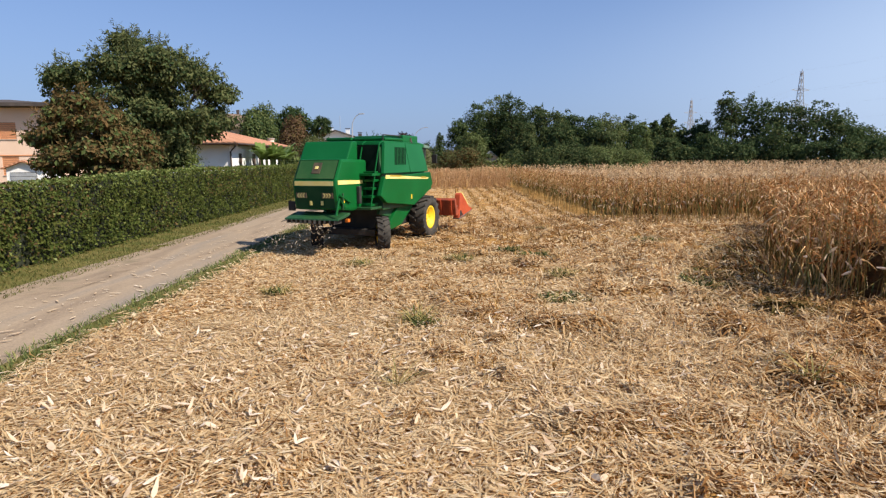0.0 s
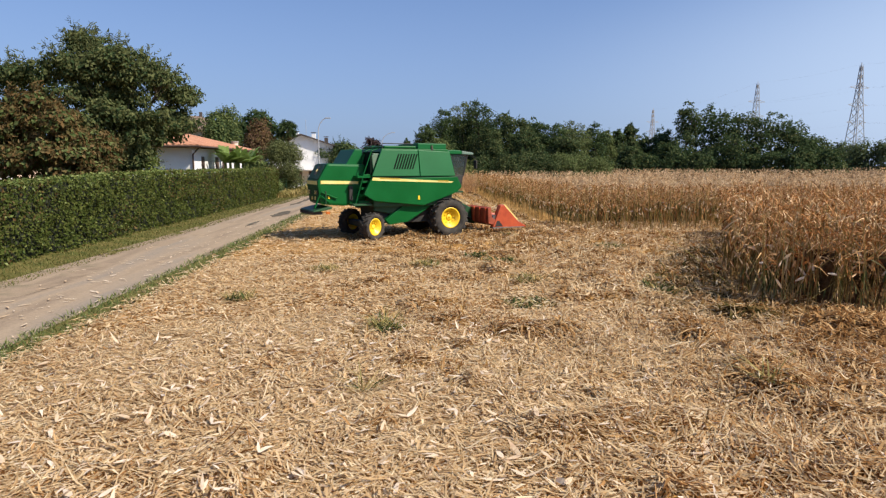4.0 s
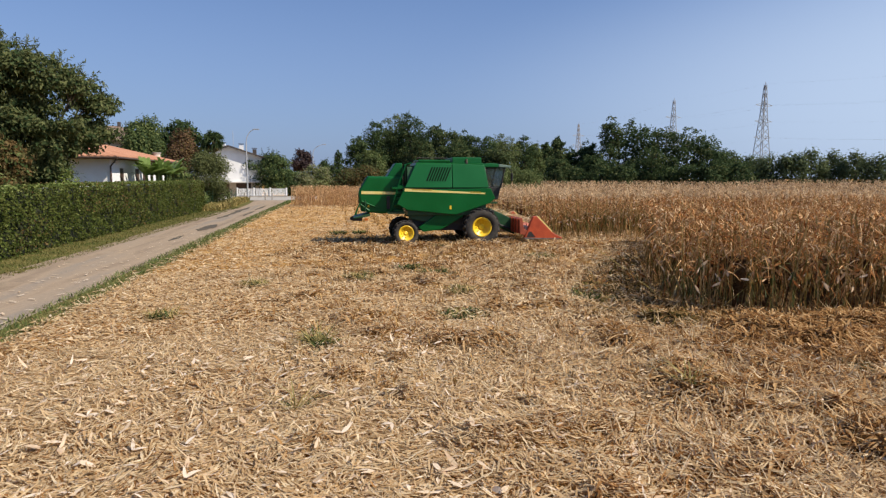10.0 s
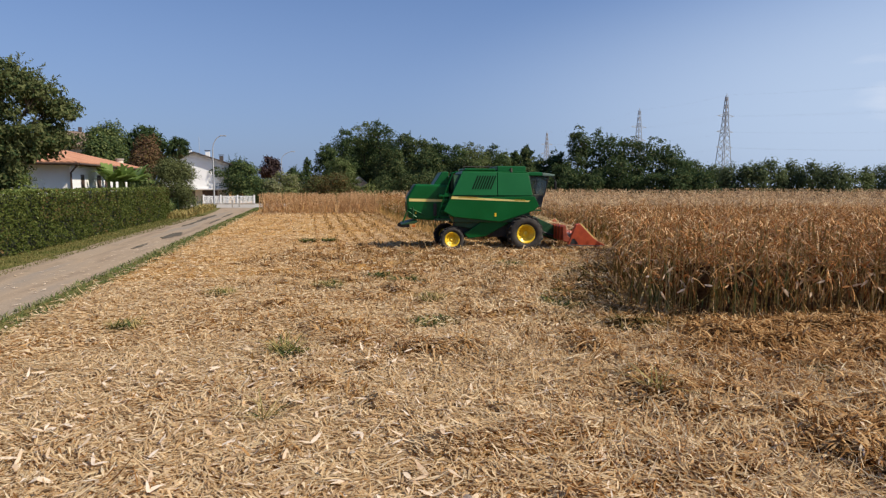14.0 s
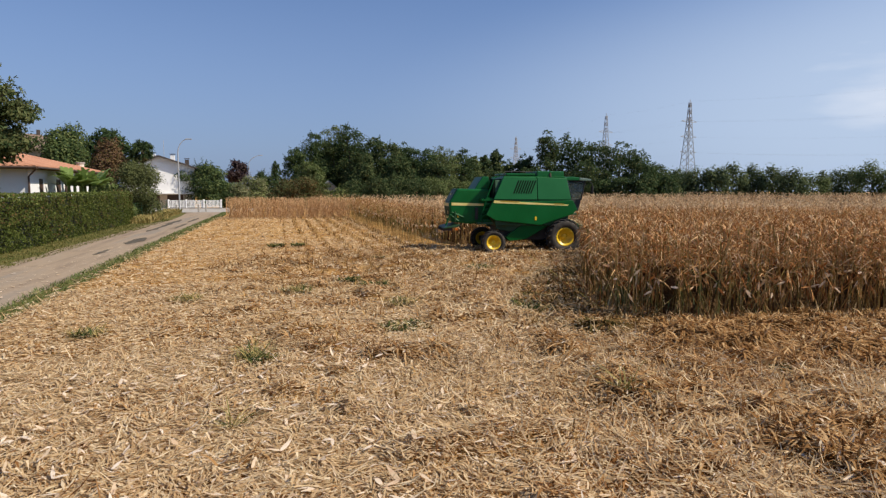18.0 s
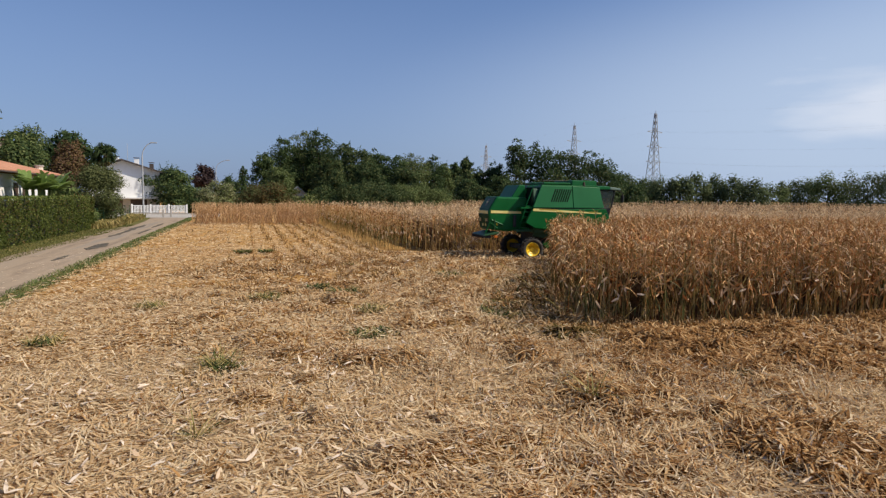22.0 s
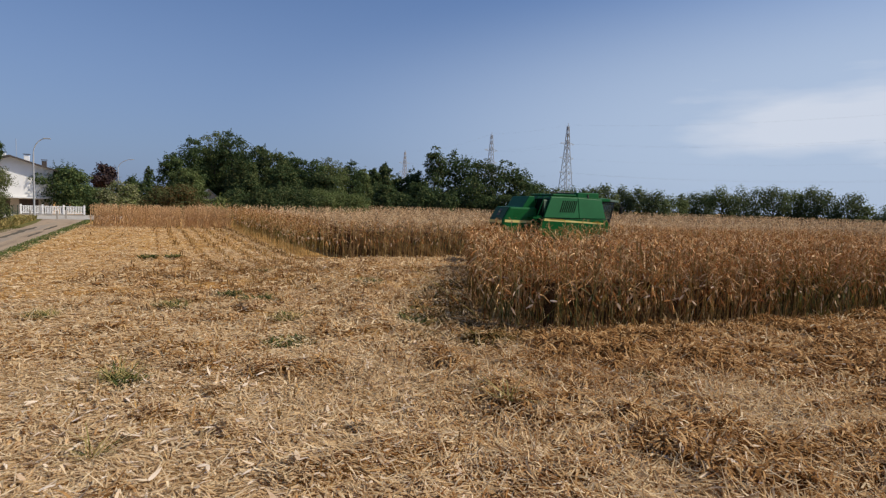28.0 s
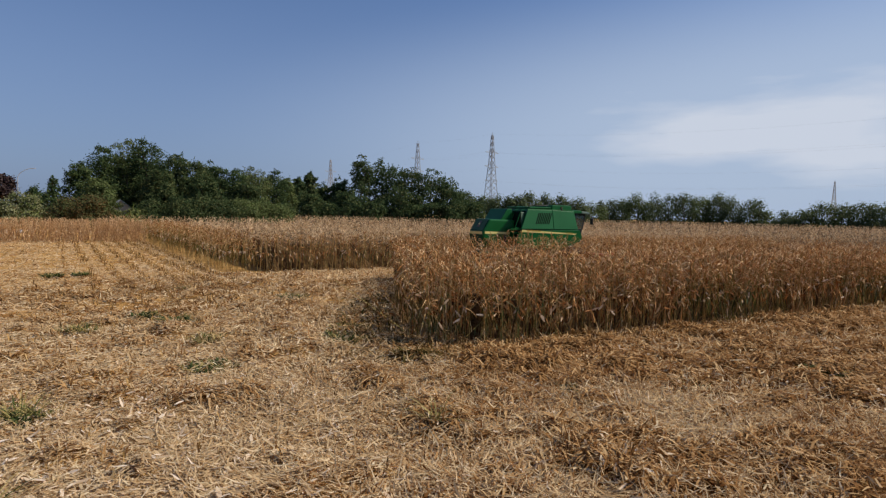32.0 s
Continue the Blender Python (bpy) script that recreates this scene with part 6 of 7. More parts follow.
# ---------------- the combine harvester ----------------
def wheel(parent, x, y, r, width, rim_r, out, lugs):
    """Rim, tyre with bar lugs, hub. It turns about its own y axis."""
    hw = width / 2
    bm = lathe([(rim_r * 0.30, out * hw * 0.30), (rim_r * 0.72, out * hw * 0.34), (rim_r * 0.88, out * hw * 0.80), (rim_r * 1.01, out * hw * 0.84), (rim_r * 1.01, -out * hw * 0.8), (rim_r * 0.86, -out * hw * 0.7), (rim_r * 0.3, -out * hw * 0.1)], 36)
    w = part("wheel", bm, M_yellow, parent, "yellow steel wheel")
    bm = lathe([(rim_r * 0.99, -hw * 0.82), (rim_r * 1.25, -hw * 0.99), (r * 0.86, -hw), (r * 0.905, -hw * 0.86), (r * 0.92, 0), (r * 0.905, hw * 0.86), (r * 0.86, hw), (rim_r * 1.25, hw * 0.99), (rim_r * 0.99, hw * 0.82)], 40)
    for k in range(lugs):
        for s in (-1, 1):
            a = 2 * math.pi * (k + (0.5 if s > 0 else 0)) / lugs
            d = math.pi / lugs * 1.1
            vs = []
            for rr in (r * 0.885, r):
                for (aa, yy) in ((a, 0.02 * s), (a + d * 0.55, 0.02 * s), (a - d * 0.5, s * hw * 0.98), (a - d * 1.05, s * hw * 0.98)):
                    q = rr if abs(yy) < 0.1 else rr - 0.02
                    vs.append(bm.verts.new((q * math.cos(aa), yy, q * math.sin(aa))))
            for f in ((4, 5, 6, 7), (0, 1, 5, 4), (1, 2, 6, 5), (2, 3, 7, 6), (3, 0, 4, 7)):
                bm.faces.new([vs[i] for i in f])
    part("tyre", bm, M_rubber, w, "dusty black tractor tyre")
    bm = lathe([(0.0, out * hw * 0.26), (rim_r * 0.30, out * hw * 0.26), (rim_r * 0.28, out * hw * 0.36), (rim_r * 0.16, out * hw * 0.40), (0.0, out * hw * 0.40)], 20)
    for k in range(8):
        a = 2 * math.pi * k / 8
        tube([(rim_r * 0.5 * math.cos(a), out * hw * 0.28, rim_r * 0.5 * math.sin(a)), (rim_r * 0.5 * math.cos(a), out * hw * 0.42, rim_r * 0.5 * math.sin(a))], 0.022, 6, bm)
    part("hub", bm, M_yellow, w)
    w.location = (x, y, r + 0.01)
    return w


def combine_harvester():
    c = thing("combine_harvester", pose(0, 0, 0), "green combine harvester with yellow stripe, yellow wheels and orange-red maize header", "combine harvester")
    # chassis and threshing body
    # chassis filled out as a black block to stand for the shade underneath
    part("chassis", box(-3.0, 0.7, -0.95, 0.95, 0.66, 1.55, 0.03), M_black, c, "underbody as one black mass, its shade put into the colour")
    part("body", prism([(-1.28, 1.35), (1.28, 1.35), (1.28, 2.6), (1.06, 3.45), (-1.06, 3.45), (-1.28, 2.6)], -3.25, 0.25, 0.03, axis="x"), M_green_dark, c, "inner green bodywork")
    for s in (-1, 1):
        f = lambda a, b: (min(s * a, s * b), max(s * a, s * b))
        lo = [(-3.42, 2.46), (-3.72, 1.86), (-3.28, 1.60), (-1.15, 1.38), (0.38, 1.88), (0.62, 2.10), (0.40, 2.53)]
        part("side_panel", prism(lo, *f(1.30, 1.46), bevel=0.025), M_green, c, "glossy green lower side panel")
        up = [(-3.36, 2.56), (-2.86, 3.60), (-1.30, 3.60), (-1.30, 2.56)]
        up_ = part("upper_panel", prism(up, *f(1.28, 1.40), bevel=0.02), M_green_dusty_lit, c, "green upper side panel with slanted louvres")
        lean_in = [up_]
        for k in range(8):
            x0 = -2.44 + k * 0.115
            lean_in.append(part("louvre", prism([(x0, 2.84), (x0 + 0.062, 2.84), (x0 + 0.32, 3.44), (x0 + 0.258, 3.44)], *f(1.385, 1.41)), M_shadow_gap, up_, "black slanted louvre slot"))
        lean_in.append(part("upper_panel", prism([(-1.27, 2.56), (-1.27, 3.60), (0.16, 3.55), (0.34, 2.56)], *f(1.28, 1.40), bevel=0.02), M_green_dusty_lit, c))
        for ob in lean_in:              # the tank sides lean inwards
            for v in ob.data.vertices:
                v.co.y -= s * 0.20 * (v.co.z - 2.56)
        st = part("stripe", prism([(-3.36, 2.52), (-3.39, 2.40), (0.12, 2.28), (0.20, 2.335)], *f(1.462, 1.468)), M_stripe, c, "pale yellow tapering stripe")
        for x0, n_, z_, w_ in ((-3.06, 9, 2.485, 0.080), (-0.50, 5, 2.365, 0.080)):
            for k in range(n_):
                x_ = x0 + k * 0.098
                part("lettering", prism([(x_, z_ - k * 0.0034 + 0.030), (x_ - 0.006, z_ - k * 0.0034 - 0.030), (x_ + w_ - 0.006, z_ - k * 0.0034 - 0.032), (x_ + w_, z_ - k * 0.0034 + 0.028)], *f(1.469, 1.472)), M_letter, st, "plain ochre bar in place of a letter")
        part("reflector", box(-1.42, -1.34, *f(1.462, 1.475), 1.62, 1.78), M_yellow, c)
        # lower elevator housing
        part("elevator", prism([(-2.75, 0.82), (-2.55, 0.62), (-1.75, 0.72), (-0.75, 1.30), (-1.0, 1.52), (-2.0, 1.36)], *f(0.95, 1.22), bevel=0.03), M_green, c, "slanting green elevator housing")
        part("guard", prism([(-3.2, 1.2), (-2.4, 1.05), (-1.9, 1.45), (-3.0, 1.6)], *f(0.98, 1.1), bevel=0.02), M_green_dark, c)
    # grain tank top, covers, roof box
    part("tank_rim", prism([(-2.9, 3.5), (-2.85, 3.645), (0.1, 3.645), (0.15, 3.5)], -1.16, 1.16, bevel=0.03), M_green, c, "grain tank rim")
    part("tank_cover", box(-2.75, -1.35, -1.15, 0.1, 3.66, 3.76, 0.04), M_green, c)
    part("tank_cover", box(-2.75, -1.35, 0.15, 1.15, 3.66, 3.78, 0.04), M_green, c)
    part("roof_box", box(-1.25, 0.05, -1.10, 0.9, 3.62, 3.88, 0.04), M_green_dusty_lit, c, "green intake box on the roof")
    b = part("beacon", tube([(-0.62, -1.10, 3.66), (-0.62, -1.10, 3.80)], [0.055, 0.045], 10), M_badge, c, "dark brown rotating beacon")
    part("beacon_base", tube([(-0.62, -1.10, 3.60), (-0.62, -1.10, 3.66)], 0.08, 10), M_black, b)
    part("rail", tube([(-2.8, -1.1, 3.64), (-2.8, -1.1, 3.84), (-1.5, -1.1, 3.84), (-1.5, -1.1, 3.64)], 0.02, 6), M_black, c)
    # engine deck and sloped rear cover
    part("rear_cover", prism([(-4.15, 2.92), (-3.70, 3.62), (-3.40, 3.62), (-3.40, 2.92)], -0.45, 1.36, bevel=0.04), M_green_dusty_lit, c, "sloped dusty green engine cover")
    # added panel, black so that the recess holds its shade by colour
    part("bay_lining", box(-3.36, -3.28, -1.20, -0.46, 2.60, 3.50), M_shadow_gap, c, "dark panel standing for the shade in the recess beside the engine")
    part("deck", box(-3.9, -3.2, -1.25, -0.5, 2.50, 2.58), M_green, c)
    for k in range(5):
        part("step", box(-3.82 + k * 0.05, -3.40 + k * 0.05, -1.18, -0.62, 1.52 + k * 0.26, 1.60 + k * 0.26, 0.01), M_green, c, "steep step to the engine deck")
    for y in (-1.22, -0.60):
        part("handrail", tube([(-3.98, y, 1.5), (-3.62, y, 2.7), (-3.30, y, 3.55), (-3.05, y, 3.62)], 0.022, 6), M_green, c)
    part("platform", box(-4.1, -3.35, -1.28, -0.58, 1.42, 1.50, 0.01), M_green_dark, c)
    # straw hood
    hood = part("hood", prism([(-5.32, 2.40), (-4.94, 3.05), (-3.40, 3.02), (-3.40, 1.50), (-4.3, 1.40), (-5.24, 1.50), (-5.34, 2.2)], -0.78, 0.78, bevel=0.09), M_green, c, "green straw hood with a slanted back")
    part("hood_stripe", prism([(-5.22, 2.40), (-5.22, 2.27), (-3.7, 2.25), (-3.7, 2.36)], -0.788, -0.781), M_stripe, hood, "pale yellow stripe")
    part("hood_stripe", prism([(-5.22, 2.40), (-5.22, 2.27), (-3.7, 2.25), (-3.7, 2.36)], 0.781, 0.788), M_stripe, hood)
    part("back_seam", prism([(-5.303, 2.435), (-5.3075, 2.437), (-4.972, 3.020), (-4.968, 3.018)], -0.705, 0.705), M_shadow_gap, hood, "dark seam round the back panel")
    part("back_panel", prism([(-5.300, 2.45), (-5.307, 2.454), (-4.985, 3.004), (-4.978, 3.00)], -0.68, 0.68), M_hood_back, hood, "slanted dusty green back panel")
    part("back_panel", prism([(-5.340, 2.21), (-5.348, 2.21), (-5.255, 1.55), (-5.245, 1.55)], -0.69, 0.69), M_hood_shade, hood, "dusty lower back panel with the rear's shade put into its paint")
    part("hood_stripe", box(-5.352, -5.342, -0.69, 0.69, 2.24, 2.38), M_stripe, hood)
    lg = part("badge", prism([(-5.205, 2.60), (-5.01, 2.93), (-5.035, 2.94), (-5.23, 2.61)], -0.15, 0.15), M_badge, hood, "dark brown badge plate")
    part("badge_mark", prism([(-5.15, 2.74), (-5.105, 2.82), (-5.13, 2.83), (-5.175, 2.75)], -0.05, 0.05), M_stripe, lg)
    for y0, s in ((-0.66, -1), (0.28, 1)):
        hz = part("hazard_plate", box(-5.345, -5.30, y0, y0 + 0.38, 1.86, 2.02), M_badge, hood, "dark plate with yellow arrowheads")
        for k in range(3):
            cy = y0 + 0.10 + k * 0.095
            bm = prism([(cy + s * 0.045, 1.94), (cy - s * 0.02, 2.01), (cy - s * 0.055, 2.01), (cy + s * 0.01, 1.94), (cy - s * 0.055, 1.87), (cy - s * 0.02, 1.87)], -5.352, -5.346)
            for v in bm.verts:
                v.co.x, v.co.y = v.co.y, v.co.x
            part("arrow", bm, M_stripe, hz)
    for y0 in (-0.25, 0.15):
        part("reflector", box(-5.315, -5.25, y0 - 0.035, y0 + 0.035, 1.64, 1.77), M_stripe, hood)
    part("hood_side_plate", box(-4.12, -3.98, -0.90, -0.785, 1.62, 2.18, 0.02), M_black, hood, "black control box on the hood")
    part("reflector", box(-4.95, -4.88, -0.80, -0.785, 1.70, 1.86), M_yellow, hood)
    # straw spreader
    sp = part("spreader", prism([(-5.58, 1.20), (-5.56, 1.25), (-5.1, 1.36), (-4.85, 1.40), (-4.85, 1.32), (-5.1, 1.26)], -0.96, 0.96, bevel=0.015), M_green_dark, c, "grimy green chopper and straw spreader")
    for k in range(11):
        part("deflector", box(-5.72 + 0.02 * abs(k - 5), -5.2, -0.86 + k * 0.17, -0.845 + k * 0.17, 1.10, 1.215), M_black, sp)
    part("spreader_arm", tube([(-4.9, -0.80, 1.55), (-5.3, -0.86, 1.85), (-5.5, -0.86, 1.35)], 0.04, 6), M_green, sp)
    part("spreader_arm", tube([(-5.2, -0.82, 1.95), (-4.6, -0.82, 1.7)], 0.035, 6), M_green, sp)
    part("spreader_lever", tube([(-5.05, -0.84, 1.5), (-5.05, -0.84, 2.0)], 0.03, 6), M_green_dark, sp)
    part("tail_lamp", box(-5.1, -4.95, -1.02, -0.92, 1.12, 1.22, 0.01), M_orange, c)
    part("lamp_arm", tube([(-4.7, 0.75, 1.5), (-4.9, 1.15, 1.5), (-4.9, 1.2, 1.75)], 0.03, 6), M_black, c)
    part("lamp_arm_plate", box(-4.95, -4.9, 1.0, 1.25, 1.42, 1.72, 0.01), M_black, c)
    part("mirror", box(-3.7, -3.6, 1.45, 1.6, 1.9, 2.3, 0.02), M_black, c)
    n = 280
    s = RNG.random(n)
    p = np.stack([-5.5 - 2.2 * s * RNG.random(n), RNG.uniform(-1, 1, n) * (0.8 + 0.7 * s), 1.1 - 1.0 * s ** 1.5 * RNG.uniform(0.6, 1.05, n)], -1)
    w_ = unit(RNG.normal(0, 1, (n, 3)))
    V, Q = strips(p, w_, unit(np.cross(w_, RNG.normal(0, 1, (n, 3)))), w_, RNG.uniform(0.02, 0.10, n), RNG.uniform(0.010, 0.026, n), 1, np.zeros(n), 0.4)
    hp = Heap()
    hp.add(V, Q)
    tagged(link("chaff_spray", hp.mesh("chaff_spray", [M_husk]), c, "chopped husks flying from the spreader"), kind="stuff")
    # underside works: belts, shafts, axles
    part("front_axle", box(-0.3, 0.3, -1.15, 1.15, 0.62, 1.1, 0.03), M_black, c)
    part("rear_axle", box(-3.52, -3.18, -1.1, 1.1, 0.5, 0.72, 0.02), M_black, c)
    part("pulley", lathe([(0.0, -0.86), (0.26, -0.86), (0.26, -0.80), (0.0, -0.80)], 20), M_black, c).location = (-2.55, 0, 1.15)
    # cab
    cab = part("cab_panel", prism([(0.37, 2.58), (0.36, 2.20), (0.52, 2.02), (0.86, 2.02), (0.98, 2.58)], -0.95, 0.95, bevel=0.02), M_black, c, "dark lower cab body")
    for s in (-1, 1):
        part("pillar", tube([(0.20, s * 0.93, 3.5), (0.38, s * 0.93, 2.5)], 0.04, 6), M_black, cab)
        part("pillar", tube([(1.18, s * 0.93, 3.5), (0.98, s * 0.93, 2.55)], 0.035, 6), M_black, cab)
        part("door_bar", tube([(0.24, s * 0.935, 3.44), (1.16, s * 0.935, 3.44)], 0.03, 6), M_black, cab)
    part("cab_back", box(0.14, 0.19, -0.92, 0.92, 2.0, 3.5), M_black, cab, "dark lining of the cab's rear wall")
    part("side_glass", prism([(0.27, 3.42), (0.40, 2.60), (0.96, 2.60), (1.12, 3.42)], -0.945, -0.925), M_glass, cab, "tinted cab side window")
    part("side_glass", prism([(0.27, 3.42), (0.40, 2.60), (0.96, 2.60), (1.12, 3.42)], 0.925, 0.945), M_glass, cab)
    bm = prism([(1.185, 3.48), (0.985, 2.55), (1.005, 2.545), (1.205, 3.47)], -0.9, 0.9)
    part("windscreen", bm, M_glass, cab, "large raked windscreen")
    part("seat", box(0.28, 0.45, -0.28, 0.28, 2.6, 3.15, 0.06), M_black, cab)
    part("steering_column", tube([(0.85, 0, 2.58), (0.78, 0, 2.9)], 0.04, 6), M_black, cab)
    part("cab_roof", prism([(0.10, 3.46), (0.10, 3.60), (0.5, 3.64), (0.86, 3.61), (0.86, 3.46)], -1.0, 1.0, bevel=0.03), M_green_dusty_lit, c, "cab roof with an overhanging visor")
    part("visor", prism([(0.87, 3.46), (0.87, 3.60), (1.42, 3.53), (1.46, 3.47), (1.40, 3.44)], -1.0, 1.0, bevel=0.02), M_visor, c, "pale dusty sun visor over the windscreen")
    part("mirror_arm", tube([(1.3, -0.95, 3.45), (1.42, -1.2, 3.3), (1.42, -1.2, 2.95)], 0.018, 5), M_black, c)
    part("mirror", box(1.38, 1.44, -1.32, -1.1, 2.85, 3.2, 0.02), M_black, c, "black wing mirror")
    part("cab_step", box(0.35, 0.75, -1.35, -0.95, 1.86, 1.92), M_green_dark, c)
    # feeder house
    feeder = part("feeder_house", prism([(0.55, 1.62), (0.55, 0.95), (1.75, 0.42), (1.75, 1.08)], -0.62, 0.62, bevel=0.03), M_green_dark, c, "green feeder house")
    part("feeder_ram", tube([(0.6, -0.75, 1.0), (1.7, -0.75, 0.62)], 0.05, 8), M_black, c)
    part("feeder_frame", box(1.60, 1.74, -0.85, -0.63, 0.55, 1.15, 0.02), M_green, c)
    # maize header
    hd = part("header_trough", prism([(1.76, 1.20), (1.90, 1.26), (1.98, 0.80), (2.5, 0.46), (2.5, 0.36), (1.80, 0.56)], -2.02, 2.02, bevel=0.02), M_red_dark, c, "darker orange-red maize header trough")
    part("auger", tube([(2.2, -1.95, 0.72), (2.2, 1.95, 0.72)], 0.17, 12), M_steel, hd)
    for k in range(7):
        y0 = -1.98 + k * 0.66
        end = k in (0, 6)
        wd = 0.13 if end else 0.17
        yy = y0 + (0.06 if k == 0 else -0.06 if k == 6 else 0)
        if end:
            poly = [(2.0, 0.38), (2.38, 1.30), (2.55, 1.34), (3.30, 0.60), (3.72, 0.38), (3.72, 0.33), (3.3, 0.31)]
            sn = part("divider", prism(poly, yy - wd, yy + wd, bevel=0.04), M_red, hd, "orange-red end divider")
            part("divider_edge", prism([(2.56, 1.315), (3.24, 0.645), (3.28, 0.665), (2.60, 1.355)], yy - wd + 0.01, yy + wd - 0.01), M_stripe, sn, "pale yellow edge")
            part("divider_shoe", prism([(2.0, 0.34), (3.6, 0.325), (3.6, 0.36), (2.0, 0.40)], yy - wd - 0.01, yy + wd + 0.01), M_steel, sn)
            part("divider_patch", prism([(2.10, 0.42), (2.20, 0.66), (2.30, 0.66), (2.50, 0.42)], yy - wd - 0.008, yy + wd + 0.008), M_black, sn, "black patch low on the divider")
        else:
            bm = bmesh.new()
            n = 8
            rings = []
            for x, wr, z0, z1 in ((2.3, 1.0, 0.45, 0.98), (2.7, 1.0, 0.42, 0.92), (3.0, 0.75, 0.38, 0.70), (3.32, 0.3, 0.34, 0.46), (3.46, 0.08, 0.33, 0.36)):
                rings.append([bm.verts.new((x, yy + wd * wr * math.cos(a), z0 + (z1 - z0) * math.sin(a))) for a in np.linspace(0, math.pi, n)])
            for a, b2 in zip(rings, rings[1:]):
                for i in range(n - 1):
                    bm.faces.new((a[i], a[i + 1], b2[i + 1], b2[i]))
                bm.faces.new((a[-1], a[0], b2[0], b2[-1]))
            bm.faces.new(rings[0]), bm.faces.new(rings[-1][::-1])
            part("snout", bm, M_red, hd, "pointed orange-red row snout")
    for y0 in np.arange(-1.82, 1.9, 0.455):
        part("rib", prism([(1.70, 0.62), (1.70, 1.20), (1.755, 1.24), (1.755, 0.56)], y0 - 0.055, y0 + 0.055), M_red, hd)
    for ob in [hd] + list(hd.children) + [o for ch_ in hd.children for o in ch_.children]:
        for v in ob.data.vertices:      # hooked on close before the wheels
            v.co.x -= 0.20
    n = 420                             # cut leaves lying on the header
    p = np.stack([RNG.uniform(0.9, 2.4, n), RNG.uniform(-1.9, 1.9, n), 1.16 + 0.14 * RNG.random(n)], -1)
    p[:, 2] -= np.clip(p[:, 0] - 2.0, 0, 1) * 0.45
    p[:, 1] = np.where(p[:, 0] < 1.7, p[:, 1] * 0.3, p[:, 1])
    p[:, 2] += np.clip(1.7 - p[:, 0], 0, 1) * 0.42
    w_ = unit(RNG.normal(0, 1, (n, 3)) * [1, 1, 0.3])
    hp = Heap()
    hp.add(*strips(p, w_, unit(np.cross(w_, RNG.normal(0, 1, (n, 3)))), np.tile([[0, 0, -1.0]], (n, 1)), RNG.uniform(0.1, 0.4, n), RNG.uniform(0.015, 0.04, n), 2, RNG.uniform(0, 0.12, n), 0.3))
    tagged(link("straw_debris", hp.mesh("straw_debris", [M_straw]), c, "pale cut leaves caught on the header"), kind="stuff")
    ws = []
    for y in (-1.36, 1.36):
        ws.append((wheel(c, 0.0, y, 0.83, 0.62, 0.43, -1 if y < 0 else 1, 17), 0.83))
    for y in (-1.28, 1.28):
        ws.append((wheel(c, -3.34, y, 0.575, 0.42, 0.34, -1 if y < 0 else 1, 15), 0.575))
    return c, ws, [hd, feeder]


HARVESTER, WHEELS, HEADER = combine_harvester()

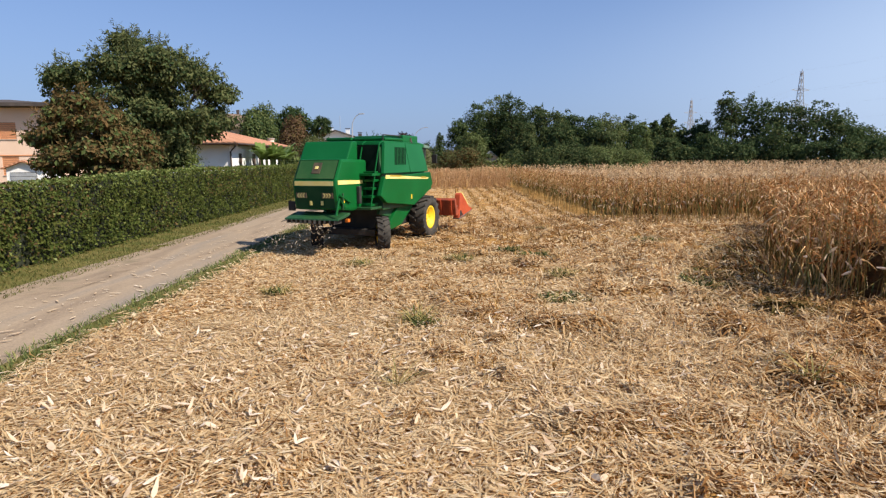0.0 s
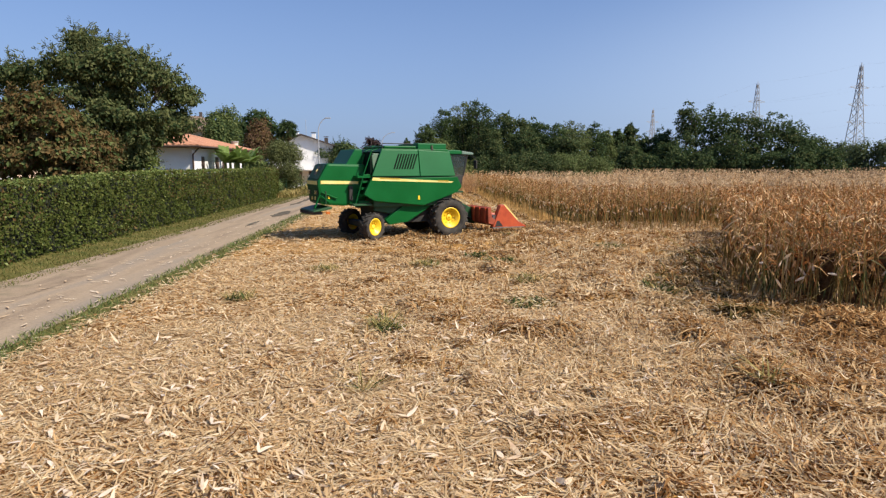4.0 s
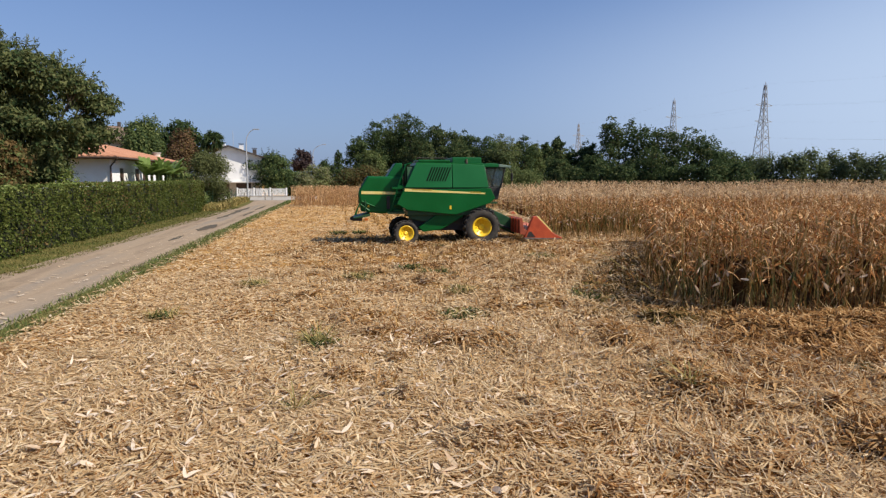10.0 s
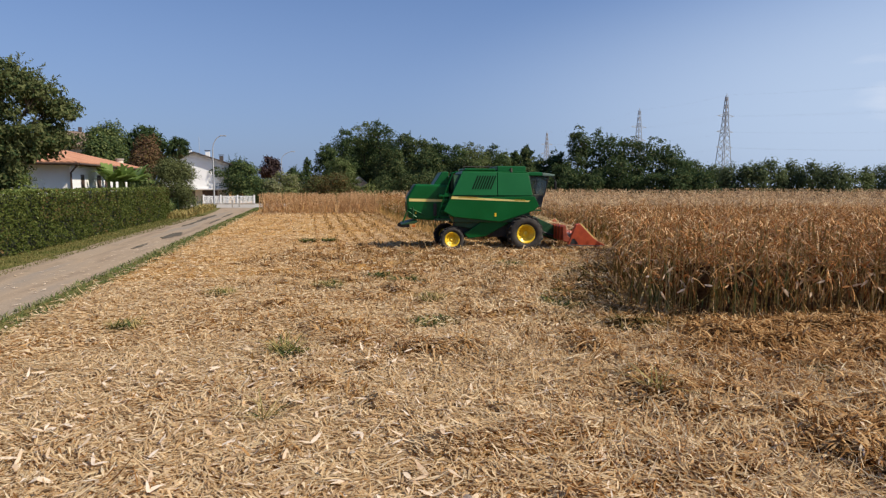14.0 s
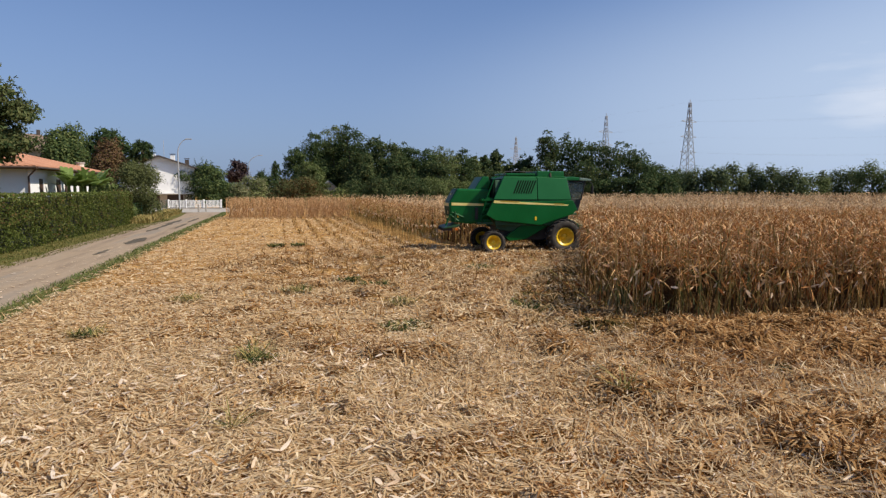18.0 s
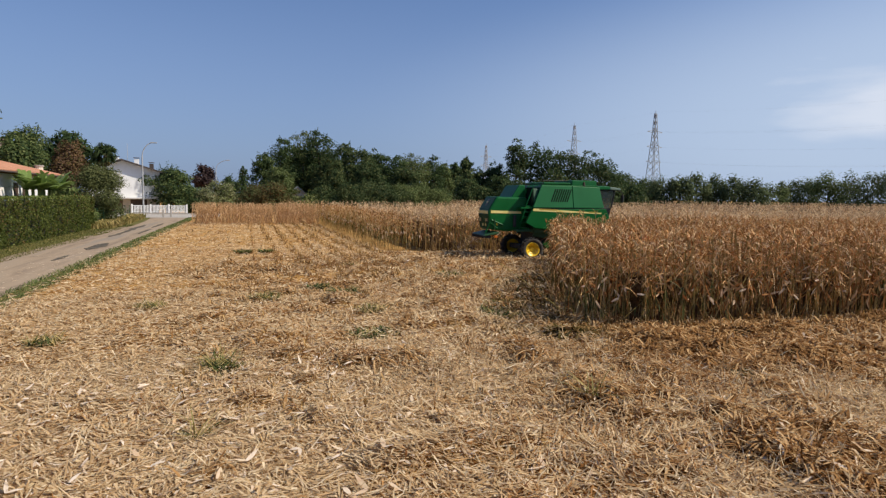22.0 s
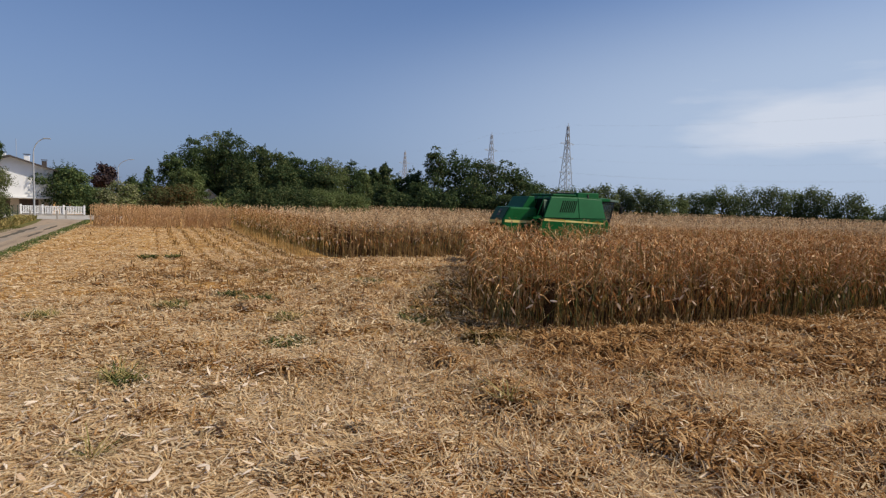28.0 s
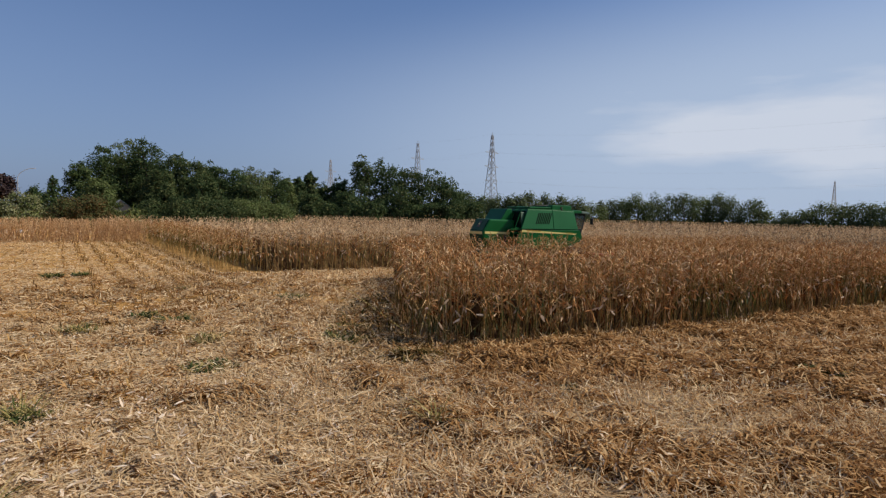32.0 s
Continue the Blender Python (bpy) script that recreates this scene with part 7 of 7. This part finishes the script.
# ---------------- what moves ----------------
# seconds, place of the front axle, heading
COURSE = [
    (0, -1.98, 23.48, 68.3), (0.5, -1.72, 23.89, 62.6), (1, -1.45, 24.28, 56.7), (1.5, -1.14, 24.67, 50.8), (2, -0.78, 25.04, 44.9),
    (2.5, -0.39, 25.38, 39.1), (3.5, 0.54, 25.97, 29.7), (4.5, 1.46, 26.58, 20.3), (5, 1.89, 26.77, 16.7), (5.5, 2.32, 26.92, 13.6),
    (6, 2.75, 27.02, 11.2), (7, 3.55, 27.15, 7.4), (8, 4.39, 27.24, 4.4), (9, 5.23, 27.30, 1.4), (10, 6.08, 27.31, -1.0),
    (11, 6.99, 27.31, -2.6), (12, 7.87, 27.29, -3.9), (13, 8.75, 27.25, -5.3), (14, 9.62, 27.19, -6.2), (15.5, 10.88, 27.15, -6.9),
    (17, 12.14, 27.10, -7.2), (18, 12.99, 27.03, -7.0), (19, 13.80, 26.96, -6.0), (20, 14.58, 26.90, -4.7), (21, 15.38, 26.83, -3.9),
    (22, 16.18, 26.75, -3.3), (23, 17.00, 26.68, -3.0), (24, 17.85, 26.59, -3.1), (25.5, 19.05, 26.36, -3.6), (27, 20.26, 26.13, -3.9),
    (28, 21.04, 26.02, -4.3), (29, 21.78, 25.89, -5.1), (30, 22.60, 25.76, -5.9), (31, 23.41, 25.64, -6.7), (32, 24.22, 25.53, -7.4),
]


def along(t):
    c = np.array(COURSE)
    return [float(np.interp(t, c[:, 0], c[:, k])) for k in (1, 2, 3)]


def steer(t):
    """The rear wheels' angle, from how the course bends."""
    (x0, y0, a0), (x1, y1, a1) = along(max(0.0, t - 0.6)), along(min(32.0, t + 0.6))
    way = math.hypot(x1 - x0, y1 - y0)
    return max(-35.0, min(35.0, math.degrees(math.atan2(-radians(a1 - a0) * 3.34, way)))) if way > 0.05 else 0.0


LIFT = [(0, 10.0), (1, 7.6), (2, 5.6), (2.5, 4.2), (4.5, 0.0), (32, 0.0)]      # seconds, degrees by which the header is raised


def motions():
    walk(HARVESTER, [(t, pose(x, y, 0.0, 0, 0, a)) for t, x, y, a in COURSE])
    for ob in HEADER:
        walk(ob, [(t, pose(0.55, 0, 1.3) @ pose(0, 0, 0, 0, -a, 0) @ pose(-0.55, 0, -1.3)) for t, a in LIFT])
    # wheels roll by the way that they cover
    ts = np.arange(0, 32.01, 0.5)
    ps = [along(t) for t in ts]
    for w, r in WHEELS:
        lx, ly, lz = w.location
        rows, turn, last = [], 0.0, None
        for t, (x, y, a) in zip(ts, ps):
            c, s = math.cos(radians(a)), math.sin(radians(a))
            p = (x + c * lx - s * ly, y + s * lx + c * ly)
            if last is not None:
                turn += math.degrees(((p[0] - last[0]) * c + (p[1] - last[1]) * s) / r)
            last = p
            rows.append((float(t), pose(lx, ly, lz, 0, turn, steer(float(t)) if lx < -1 else 0)))
        walk(w, rows)
    # plants go down under the header
    for ob, x, y in SWATH:
        t_cut = next((float(t) for t in np.arange(4.5, 32.0, 0.1) if along(t)[0] + 2.9 > x + 0.4), None)
        up, down = pose(x, y, 0), pose(x, y, -0.22, 0, 84, 0)
        if t_cut is None or t_cut > 31.2:
            walk(ob, [(0, up), (32, up)])
        else:
            walk(ob, [(0, up), (t_cut - 0.35, up), (t_cut + 0.45, down), (32, down)])


motions()
